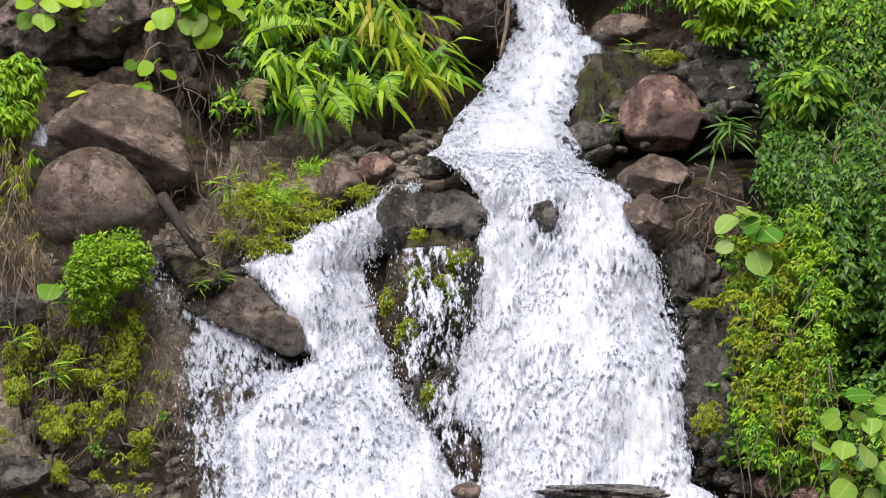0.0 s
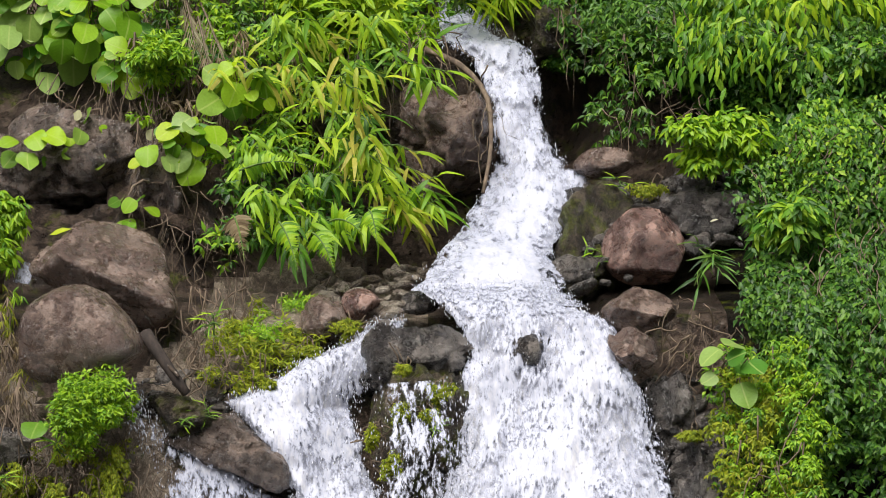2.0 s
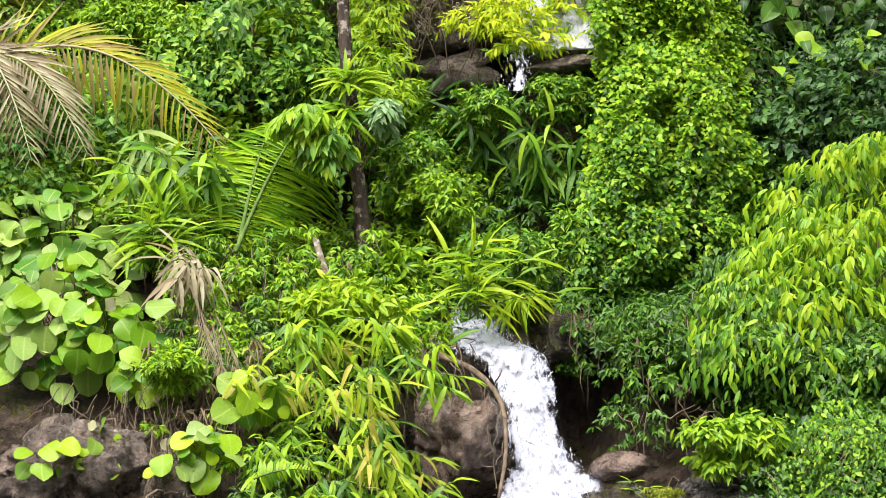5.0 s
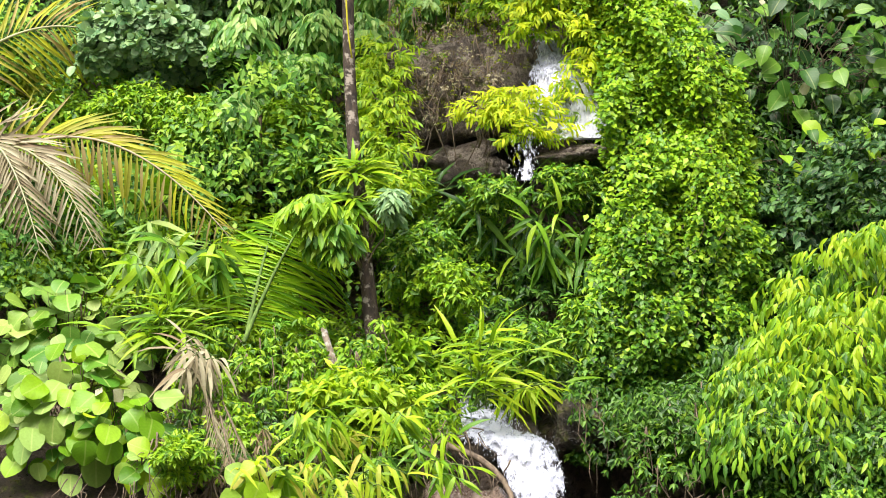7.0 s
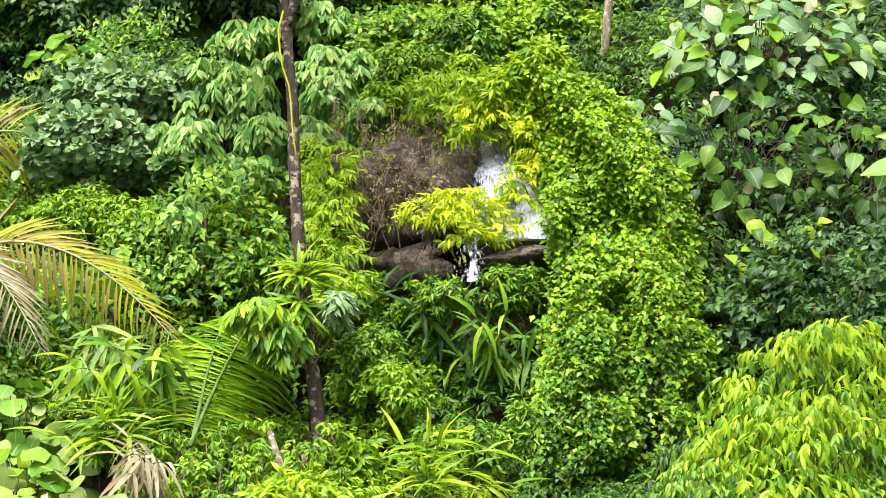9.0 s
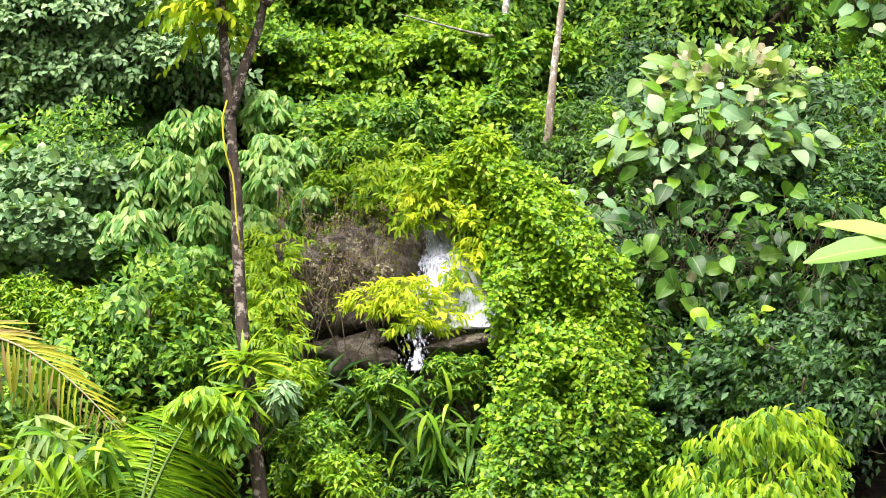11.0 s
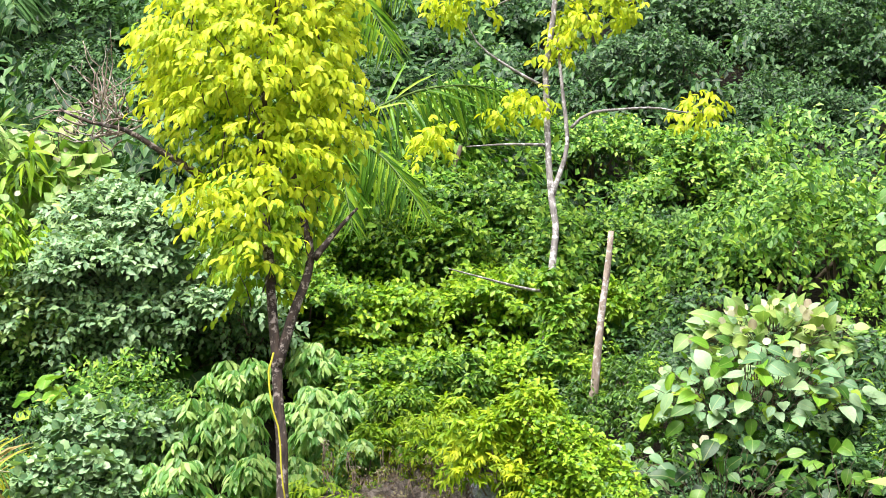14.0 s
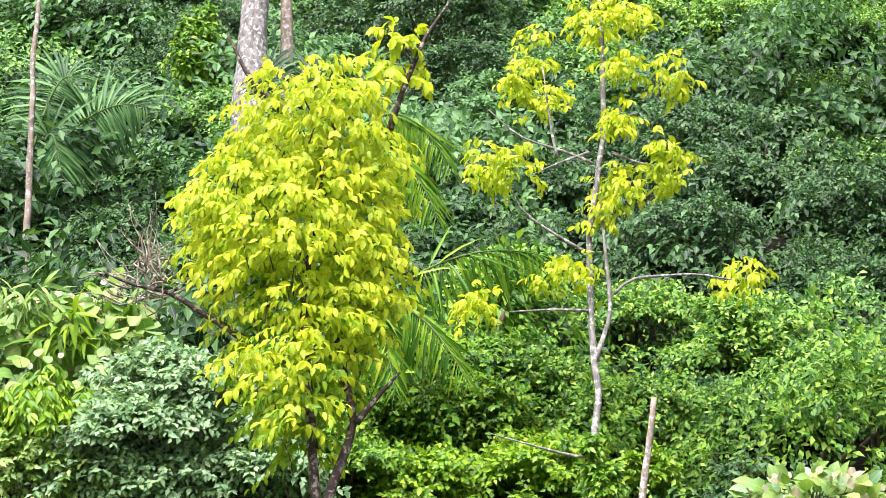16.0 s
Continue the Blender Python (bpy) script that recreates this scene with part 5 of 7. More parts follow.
thicket("dry_growth", [((-2.55, 24.028, 4.942), (-1.692, 24.48, 5.099)), ((-2.474, 22.868, 4.214), (-1.548, 23.049, 4.226)), ((-2.431, 22.475, 3.613), (-1.747, 22.544, 3.613))],
        "dry brown stems and mixed leaves hanging over rock", [LEAF_DRY, LEAF_LIME, LEAF_LIME], KITE, 0.1, 0.22, 10, 0.8, 254, 0.15, 0.14, hang=60, fill=0.75)
fronds("dead_frond", (-2.236, 24.508, 5.394), [((-2.21, 24.507, 5.394), (-1.878, 22.579, 4.344)), ((-2.16, 24.51, 5.342), (-1.648, 22.584, 4.246)), ((-2.102, 24.417, 5.225), (-1.75, 22.399, 4.135)), ((-1.149, 23.836, 4.772), (-1.044, 23.026, 4.283))], 0.42, "dead straw-coloured palm frond hanging on the bank", LEAF_STRAW, 0.05, 22, 2.2, 253, rib=TWIG, wide=0.26, forward=0.6)
stick = thing("driftwood", (-1.716, 19.604, 1.556), "dark broken branch leaning on the rocks", "branch")
limb("stick", [(-2.01, 19.774, 1.975), (-1.869, 19.657, 1.785), (-1.704, 19.602, 1.544)], 0.05, 0.035, BARK_WET, stick, (-1.716, 19.604, 1.556), 8, 0.03, 4)
limb("snag", [(-1.869, 19.657, 1.785), (-1.752, 19.56, 1.664)], 0.02, 0.012, BARK_DARK, stick, (-1.716, 19.604, 1.556), 6, 0.02, 5)
for k, (p, n, sz) in enumerate([((-2.487, 19.286, 1.191), 6, 0.2), ((-2.65, 19.122, 0.726), 4, 0.16), ((-2.959, 19.178, 0.958), 4, 0.14), ((-1.585, 19.711, 1.383), 5, 0.1), ((-1.54, 20.182, 2.037), 5, 0.16), ((-1.757, 19.612, 1.364), 3, 0.1), ((1.3, 21.89, 2.565), 5, 0.16), ((1.58, 22.373, 3.157), 6, 0.14), ((0.024, 19.847, 1.28), 4, 0.11)]):
    cane_clump("grass_tuft", p, 0.13, n, sz * 0.75, "small tuft of lime-green grass on rock", LEAF_LIME, 310 + k, (0, -0.5, 0.4), 3, spread=0.8)
big_leaf_plant("leaf_sprig", (-2.616, 19.162, 1.377), (0.12, 0.08, 0.05), 3, 0.18, "small plant with dark green veined leaves", LEAF_DEEP, 320)
# moss on the outcrop between the falls
for k, (p, r) in enumerate([((0.065, 20.049, 1.502), (0.17, 0.1, 0.12)), ((-0.2, 19.98, 1.4), (0.1, 0.1, 0.1)), ((-0.18, 19.99, 1.706), (0.06, 0.05, 0.05)), ((-0.402, 19.892, 1.198), (0.06, 0.08, 0.11)), ((-0.258, 19.756, 0.999), (0.1, 0.08, 0.13)), ((-0.096, 19.563, 0.566), (0.07, 0.06, 0.13)), ((0.024, 19.952, 1.36), (0.1, 0.08, 0.08)), ((1.901, 19.985, 1.196), (0.13, 0.08, 0.06)), ((1.843, 19.382, 0.378), (0.13, 0.1, 0.16)), ((1.798, 22.254, 3.126), (0.2, 0.12, 0.08)), ((-1.172, 20.223, 1.604), (0.12, 0.08, 0.1)), ((-0.604, 20.54, 2.002), (0.12, 0.08, 0.1)), ((-0.895, 20.503, 1.834), (0.14, 0.1, 0.08))]):
    bush("moss_tuft", p, r, "tuft of yellow-green moss on wet rock", LEAF_MOSS, KITE, 0.034, 12, 16, 0.9, 330 + k, 0.42, "moss", base=(p[0], p[1] + 0.15, p[2] - r[2]))

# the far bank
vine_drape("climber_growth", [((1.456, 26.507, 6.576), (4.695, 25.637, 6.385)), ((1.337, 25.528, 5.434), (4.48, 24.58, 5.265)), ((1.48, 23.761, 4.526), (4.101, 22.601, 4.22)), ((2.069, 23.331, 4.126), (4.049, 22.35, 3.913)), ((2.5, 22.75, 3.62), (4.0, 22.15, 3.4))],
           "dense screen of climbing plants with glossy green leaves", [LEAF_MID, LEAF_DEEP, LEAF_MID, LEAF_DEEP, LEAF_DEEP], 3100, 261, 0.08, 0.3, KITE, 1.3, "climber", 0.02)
# deep green leaf, used for nearly all to carry the overhang's shade too
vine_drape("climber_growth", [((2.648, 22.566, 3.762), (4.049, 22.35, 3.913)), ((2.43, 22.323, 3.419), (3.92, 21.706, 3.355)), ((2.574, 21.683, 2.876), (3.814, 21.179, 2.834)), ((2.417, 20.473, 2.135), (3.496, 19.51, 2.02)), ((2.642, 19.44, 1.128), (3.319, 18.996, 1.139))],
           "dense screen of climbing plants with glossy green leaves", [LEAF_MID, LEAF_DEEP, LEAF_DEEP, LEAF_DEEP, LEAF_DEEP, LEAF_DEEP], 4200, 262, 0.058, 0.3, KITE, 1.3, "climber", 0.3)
bush("drooping_bush", (2.294, 22.09, 3.515), (0.471, 0.3, 0.278), "lime-green bush with drooping pointed leaves", LEAF_LIME, POINTED, 0.125, 26, 10, 0.9, 263, 0.34)
bush("drooping_bush", (2.799, 20.74, 2.732), (0.386, 0.3, 0.257), "green bush with drooping pointed leaves", LEAF_MID, POINTED, 0.14, 18, 12, 0.9, 264, 0.34)
thicket("fern_growth", [((2.123, 20.158, 1.789), (2.691, 19.798, 1.846)), ((2.054, 19.895, 1.36), (2.723, 19.451, 1.445)), ((2.06, 19.566, 0.885), (2.641, 19.146, 0.94)), ((2.072, 19.298, 0.422), (2.641, 18.863, 0.449)), ((2.125, 19.071, 0.047), (2.661, 18.733, 0.113))],
        "dense bright green ferny growth beside the fall", [LEAF_MID, LEAF_MID, LEAF_LIME, LEAF_MOSS], KITE, 0.056, 0.125, 24, 0.9, 265, 0.35, 0.11, hang=40, fill=0.9)
thicket("foot_growth", [((2.152, 20.44, 1.688), (3.454, 19.774, 1.685)), ((2.142, 19.95, 0.953), (3.361, 19.238, 0.897)), ((2.011, 19.476, 0.173), (3.281, 18.78, 0.224)), ((2.328, 19.138, -0.076), (3.238, 18.534, -0.098))],
        "low green growth on the bank", [LEAF_DEEP, LEAF_DEEP, LEAF_MID], DIAMOND, 0.08, 0.18, 14, 0.6, 268, 0.15, 0.15)
for k, (p, n) in enumerate([((-1.856, 22.0, 3.581), 14), ((-1.491, 22.3, 4.014), 12), ((-2.389, 22.8, 4.153), 12)]):
    big_leaf_plant("heart_leaf_plant", p, (0.3, 0.12, 0.2), n, 0.2, "trailing plant with large lime-yellow rounded leaves", LEAF_LIME, 250 + k, base=(p[0] + 0.1, p[1] + 0.6, p[2] + 0.1), shapes=LIME_HEARTS)
for k, (p, m) in enumerate([((-2.498, 24.6, 6.174), LEAF_LIME), ((-2.192, 24.6, 6.298), LEAF_MID), ((-2.724, 24.8, 6.345), LEAF_PALEGREEN)]):
    cane_clump("strap_grass", p, 0.5, 8, 0.34, "clump of hanging pale green strap leaves", m, 256 + k, (0.15, -0.6, 0.3), 8, hang=0.9, wide=1.5)
cane_clump("dry_grass", (-2.009, 23.6, 5.215), 0.4, 8, 0.34, "hanging clump of dry straw-coloured leaves", LEAF_STRAW, 260, (0.2, -0.6, 0.1), 8, hang=1.2)
big_leaf_plant("heart_leaf_plant", (2.155, 19.515, 1.723), (0.204, 0.15, 0.245), 7, 0.18, "small plant with large pale green leaves", LEAF_HEART, 267)
big_leaf_plant("heart_leaf_plant", (2.712, 18.058, 0.314), (0.252, 0.2, 0.349), 26, 0.15, "small plant with large pale green leaves", LEAF_HEART, 269)
cane_clump("strap_grass", (2.18, 21.753, 2.537), 0.35, 6, 0.2, "dark green strap-leaved plant beside the boulder", LEAF_DEEP, 270, (0.2, -0.6, 0.2), 5)
roots("dead_brush", [(1.924, 20.674, 2.068), (2.036, 20.527, 1.897), (2.232, 23.039, 3.907)], 0.4, 50, "dead stems under the growth", 272, width=0.15)

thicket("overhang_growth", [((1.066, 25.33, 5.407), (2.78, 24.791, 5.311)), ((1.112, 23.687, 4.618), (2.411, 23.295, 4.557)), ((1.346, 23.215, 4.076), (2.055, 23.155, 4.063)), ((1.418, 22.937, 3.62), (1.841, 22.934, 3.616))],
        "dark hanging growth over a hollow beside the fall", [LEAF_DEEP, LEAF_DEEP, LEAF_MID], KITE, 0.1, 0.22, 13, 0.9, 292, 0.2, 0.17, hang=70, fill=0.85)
# above the upper fall
cane_clump("strap_grass", (0.263, 23.777, 4.834), 0.8, 10, 0.36, "green bamboo-like grass above the fall", LEAF_LEMON, 271, (0.1, -0.4, 0.9), 8)
cane_clump("strap_grass", (0.468, 24.206, 5.016), 0.5, 4, 0.3, "green bamboo-like grass above the fall", LEAF_LEMON, 272, (0.9, -0.3, 0.05), 10, spread=0.2, hang=0.8)
bush("drooping_bush", (-0.333, 24.593, 5.257), (0.343, 0.3, 0.294), "bright green shrub above the fall", LEAF_LIME, POINTED, 0.16, 14, 10, 0.6, 274, 0.4)
thicket("slope_growth", [((-1.555, 25.415, 5.889), (0.02, 25.724, 5.796)), ((-1.498, 24.365, 5.001), (0.103, 24.406, 4.869)), ((-1.351, 23.503, 4.587), (-0.296, 23.881, 4.61))],
        "mixed light green shrubs on the slope above the fall", [LEAF_MID, LEAF_LIME, LEAF_LIME], KITE, 0.11, 0.27, 17, 0.5, 273, 0.35, 0.24)
thicket("slope_growth", [((-1.176, 26.589, 6.861), (1.534, 26.597, 6.8)), ((0.022, 25.822, 5.92), (1.717, 25.689, 5.751)), ((0.107, 24.747, 5.017), (1.705, 24.383, 4.828))],
        "mixed dark green shrubs on the slope above the fall", [LEAF_DEEP, LEAF_DEEP, LEAF_MID], KITE, 0.11, 0.27, 17, 0.5, 274, 0.35, 0.24)
thicket("slope_growth", [((-2.908, 26.759, 7.792), (-1.182, 26.905, 7.497)), ((-2.894, 25.641, 6.389), (-1.466, 25.77, 6.271)), ((-2.411, 24.484, 5.14), (-1.517, 24.695, 5.15))],
        "mixed green shrubs on the slope", [LEAF_LIME, LEAF_MID, LEAF_LEMON], KITE, 0.12, 0.27, 17, 0.5, 275, 0.3, 0.25)
thicket("slope_growth", [((-4.55, 26.248, 7.208), (-2.905, 26.223, 7.164)), ((-4.462, 25.774, 6.559), (-2.841, 25.64, 6.388)), ((-4.37, 25.286, 5.827), (-2.798, 25.253, 5.785))],
        "mixed green herbs under palm fronds", [LEAF_LIME, LEAF_MID, LEAF_LIME], KITE, 0.11, 0.28, 15, 0.5, 279, 0.3, 0.25)
thicket("slope_growth", [((-4.729, 27.193, 8.697), (-1.197, 27.559, 8.649)), ((-4.637, 26.7, 7.991), (-1.183, 27.031, 7.872)), ((-4.55, 26.248, 7.208), (-2.905, 26.223, 7.164))],
        "mixed light green herbs on the slope", [LEAF_LIME, LEAF_LIME, LEAF_MOSS], DIAMOND, 0.1, 0.28, 20, 0.5, 276, 0.3, 0.26, hang=30)
thicket("slope_growth", [((-4.066, 26.187, 7.253), (-2.54, 26.156, 7.199)), ((-3.992, 25.729, 6.609), (-2.498, 25.686, 6.555)), ((-3.944, 25.433, 6.125), (-2.788, 25.4, 6.083))],
        "mixed green herbs behind palm fronds", [LEAF_LIME, LEAF_LEMON], KITE, 0.11, 0.26, 16, 0.6, 283, 0.3, 0.24)
thicket("slope_growth", [((5.527, 29.128, 10.711), (6.836, 29.051, 10.647)), ((5.093, 27.256, 9.151), (6.306, 27.187, 9.093)), ((4.885, 26.548, 8.025), (6.064, 26.521, 7.98)), ((4.724, 26.019, 7.114), (5.869, 25.993, 7.07))],
        "mixed dark green growth behind a shrub", [LEAF_DEEP, FOREST_SHADE_DARK, LEAF_MID], KITE, 0.11, 0.28, 17, 0.6, 284, 0.3, 0.26)
thicket("slope_growth", [((1.801, 27.614, 8.622), (2.737, 27.085, 8.458)), ((1.681, 27.078, 7.844), (2.552, 26.678, 7.724)), ((1.513, 26.624, 7.06), (2.376, 26.347, 6.976))],
        "dark green growth behind hanging vines", [LEAF_DEEP, LEAF_MID], KITE, 0.1, 0.26, 15, 0.6, 285, 0.2, 0.22)
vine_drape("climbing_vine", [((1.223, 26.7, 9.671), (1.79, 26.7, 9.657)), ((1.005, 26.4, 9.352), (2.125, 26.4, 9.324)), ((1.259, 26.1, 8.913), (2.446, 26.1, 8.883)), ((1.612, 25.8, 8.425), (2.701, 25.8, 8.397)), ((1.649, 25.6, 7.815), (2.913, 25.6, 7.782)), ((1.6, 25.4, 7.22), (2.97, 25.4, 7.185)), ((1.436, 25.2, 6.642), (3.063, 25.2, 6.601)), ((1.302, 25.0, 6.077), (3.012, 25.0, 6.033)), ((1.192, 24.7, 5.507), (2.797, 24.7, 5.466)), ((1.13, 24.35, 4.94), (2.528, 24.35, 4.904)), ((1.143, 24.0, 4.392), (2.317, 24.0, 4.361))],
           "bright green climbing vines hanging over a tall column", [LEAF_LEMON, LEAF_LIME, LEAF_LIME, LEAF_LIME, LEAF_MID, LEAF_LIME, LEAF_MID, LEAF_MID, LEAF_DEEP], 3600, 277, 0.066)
bush("vine_top", (1.14, 26.1, 9.15), (0.5, 0.3, 0.27), "lime-green vine tops arching over the fall", LEAF_LEMON, POINTED, 0.13, 26, 10, 0.6, 278, 0.34, "vine", base=(1.62, 26.4, 8.9))
bush("vine_top", (1.5, 26.0, 9.42), (0.42, 0.3, 0.25), "lime-green top of a vine-hung column", LEAF_LEMON, POINTED, 0.13, 22, 10, 0.6, 281, 0.34, "vine", base=(1.62, 26.4, 8.9))
for k, (p, a, b_, m) in enumerate([((2.482, 23.204, 4.7), 80, 60, LEAF_MID), ((2.478, 24.358, 5.096), 70, 60, LEAF_DEEP)]):
    bush("drooping_bush", p, (a * 25 / 4900, 0.45, b_ * 32 / 4900), "bush with drooping pointed leaves on the bank", m, POINTED, 0.115, int(20 + a / 3), 10, 1.5, 735 + k, 0.3)
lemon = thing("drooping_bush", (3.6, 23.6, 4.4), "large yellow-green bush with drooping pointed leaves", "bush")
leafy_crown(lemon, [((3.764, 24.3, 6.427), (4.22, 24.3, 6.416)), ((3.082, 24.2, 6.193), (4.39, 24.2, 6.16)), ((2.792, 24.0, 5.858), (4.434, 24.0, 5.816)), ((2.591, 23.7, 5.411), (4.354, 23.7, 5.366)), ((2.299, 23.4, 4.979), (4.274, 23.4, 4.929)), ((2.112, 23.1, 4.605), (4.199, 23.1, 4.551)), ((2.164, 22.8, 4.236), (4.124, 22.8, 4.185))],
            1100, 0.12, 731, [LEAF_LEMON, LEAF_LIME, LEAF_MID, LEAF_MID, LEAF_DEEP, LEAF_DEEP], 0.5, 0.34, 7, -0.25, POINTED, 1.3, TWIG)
for k, (rows, count, mats) in enumerate([
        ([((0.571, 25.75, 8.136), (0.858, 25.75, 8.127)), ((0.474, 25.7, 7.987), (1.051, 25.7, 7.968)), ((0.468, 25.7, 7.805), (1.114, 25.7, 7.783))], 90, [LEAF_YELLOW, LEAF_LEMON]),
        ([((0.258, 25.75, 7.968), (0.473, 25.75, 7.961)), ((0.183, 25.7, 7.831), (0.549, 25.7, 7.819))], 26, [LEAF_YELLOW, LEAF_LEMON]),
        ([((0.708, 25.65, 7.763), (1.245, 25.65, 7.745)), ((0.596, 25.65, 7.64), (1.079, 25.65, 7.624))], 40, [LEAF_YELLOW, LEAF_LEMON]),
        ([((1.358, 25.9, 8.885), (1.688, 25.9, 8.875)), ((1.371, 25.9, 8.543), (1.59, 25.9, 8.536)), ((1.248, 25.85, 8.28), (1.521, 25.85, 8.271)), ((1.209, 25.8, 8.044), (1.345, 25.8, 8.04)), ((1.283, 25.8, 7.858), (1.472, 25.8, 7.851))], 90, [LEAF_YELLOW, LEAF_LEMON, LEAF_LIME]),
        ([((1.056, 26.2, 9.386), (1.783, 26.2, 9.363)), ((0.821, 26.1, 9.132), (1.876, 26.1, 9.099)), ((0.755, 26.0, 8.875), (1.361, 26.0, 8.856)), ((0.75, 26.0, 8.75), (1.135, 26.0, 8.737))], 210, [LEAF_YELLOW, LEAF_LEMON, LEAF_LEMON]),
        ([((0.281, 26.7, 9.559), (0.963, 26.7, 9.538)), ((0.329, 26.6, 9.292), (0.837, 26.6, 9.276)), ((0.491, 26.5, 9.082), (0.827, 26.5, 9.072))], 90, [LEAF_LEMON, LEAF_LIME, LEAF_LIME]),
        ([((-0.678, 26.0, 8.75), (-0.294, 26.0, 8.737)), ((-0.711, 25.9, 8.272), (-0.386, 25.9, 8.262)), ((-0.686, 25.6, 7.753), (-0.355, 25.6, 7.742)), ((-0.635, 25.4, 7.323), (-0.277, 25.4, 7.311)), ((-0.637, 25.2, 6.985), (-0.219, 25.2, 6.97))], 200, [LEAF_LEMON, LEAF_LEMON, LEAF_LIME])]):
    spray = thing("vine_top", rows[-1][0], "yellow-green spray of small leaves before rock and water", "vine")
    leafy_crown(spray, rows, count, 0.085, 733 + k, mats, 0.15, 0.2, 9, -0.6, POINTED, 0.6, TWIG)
cane_clump("broad_cane", (0.64, 25.64, 6.448), 0.9, 8, 0.3, "dark green cane with broad hanging leaves", LEAF_DEEP, 284, (0.1, -0.3, 0.8), 9, "cane", 0.4, wide=1.5, hang=1.1)
cane_clump("broad_cane", (1.053, 25.475, 6.243), 0.8, 8, 0.28, "dark green cane with broad hanging leaves", LEAF_MID, 285, (0.1, -0.3, 0.8), 9, "cane", 0.4, wide=1.5, hang=1.1)
cane_clump("broad_cane", (-0.148, 26.058, 6.994), 0.5, 5, 0.3, "dark green cane with broad hanging leaves", LEAF_DEEP, 286, (0.0, -0.3, 0.9), 4, "cane", 0.4, wide=1.5)
bush("shrub", (0.17, 25.861, 6.724), (0.531, 0.4, 0.424), "mid green shrub with small leaves", LEAF_MID, KITE, 0.085, 30, 28, 0.5, 287, 0.3)
bush("shrub", (1.496, 26.174, 7.19), (0.496, 0.4, 0.496), "light green shrub with small leaves", LEAF_MID, KITE, 0.085, 30, 28, 0.5, 288, 0.3)
bush("shrub", (-0.772, 23.571, 4.777), (0.561, 0.4, 0.357), "light green shrub above the rock", LEAF_LEMON, POINTED, 0.15, 24, 12, 0.6, 289, 0.34)
for k, (p, w, h, m) in enumerate([((-0.37, 26.127, 7.112), 80, 70, LEAF_LIME), ((-0.213, 25.452, 6.214), 70, 60, LEAF_LIME), ((-0.746, 25.818, 6.67), 50, 50, LEAF_MID), ((-2.154, 22.545, 4.261), 60, 40, LEAF_LIME)]):
    bush("shrub", p, (w * 25 / 4900, 0.35, h * 25 / 4900), "fresh green shrub with small leaves on the slope", m, KITE, 0.09, int(14 + w / 4), 20, 0.6, 880 + k, 0.3)
cane_clump("strap_grass", (-2.554, 24.415, 5.388), 0.72, 18, 0.34, "clump of green strap-leaved grass", LEAF_LIME, 290, (0.1, -0.5, 0.8), 7)
fronds("coconut_palm", (-4.75, 25.553, 7.067), [((-4.712, 25.353, 7.024), (-3.135, 24.601, 6.464)), ((-4.682, 25.464, 7.21), (-3.64, 24.562, 6.416))], 0.62, "old coconut fronds dried to straw brown", LEAF_STRAW, 0.75, 40, 0.8, 291, rib=LEAF_PALE, forward=0.5, wide=0.36)
fronds("coconut_palm", (-4.639, 25.526, 7.167), [((-4.621, 25.426, 7.146), (-1.893, 24.424, 6.452))], 0.6, "old coconut frond turning yellow and brown", LEAF_PALM_OLD, 0.75, 46, 0.75, 296, rib=LEAF_PALE, forward=0.5, wide=0.42)
fronds("coconut_palm", (-4.972, 26.08, 8.247), [((-4.972, 26.08, 8.247), (-3.38, 26.479, 9.002))], 0.75, "yellow-green coconut frond with narrow leaflets", LEAF_PALM_OLD, 0.3, 28, 0.25, 293, rib=LEAF_PALE, forward=0.9, wide=0.3)
fronds("coconut_palm", (-1.773, 24.072, 5.468), [((-1.773, 24.072, 5.468), (-1.198, 25.403, 6.953)), ((-1.751, 24.127, 5.527), (-1.537, 25.291, 6.829))], 0.85, "young green coconut frond standing on the slope", LEAF_LIME, 0.1, 34, 0.3, 294, forward=0.5, wide=0.26)
big_leaf_plant("banana", (-2.518, 25.629, 7.195), (0.12, 0.1, 0.12), 2, 0.75, "single broad lime-green upright leaf", LEAF_LIME, 295, "banana", shape=POINTED, down=-0.6)

thicket("slope_growth", [((-2.64, 24.4, 5.603), (-0.579, 24.4, 5.585)), ((-2.438, 23.9, 5.023), (-0.571, 23.9, 5.007)), ((-2.205, 23.5, 4.526), (-0.757, 23.5, 4.513)), ((-2.034, 23.2, 4.104), (-0.94, 23.2, 4.094))],
        "mixed light green herbs and creepers over the bank", [LEAF_MID, LEAF_LIME, LEAF_MID, LEAF_DEEP], KITE, 0.1, 0.21, 12, 0.9, 286, 0.15, 0.16, hang=60, fill=0.8)
thicket("dry_growth", [((-2.3, 23.3, 4.5), (-1.5, 23.2, 4.4)), ((-2.3, 22.7, 3.95), (-1.45, 22.6, 3.9)), ((-2.2, 22.4, 3.5), (-1.5, 22.3, 3.5))],
        "tangle of dry brown stems with a few leaves", [LEAF_DRY, LEAF_LIME], LANCE, 0.12, 0.2, 7, 1.2, 287, 0.15, 0.14, hang=130, fill=0.55)
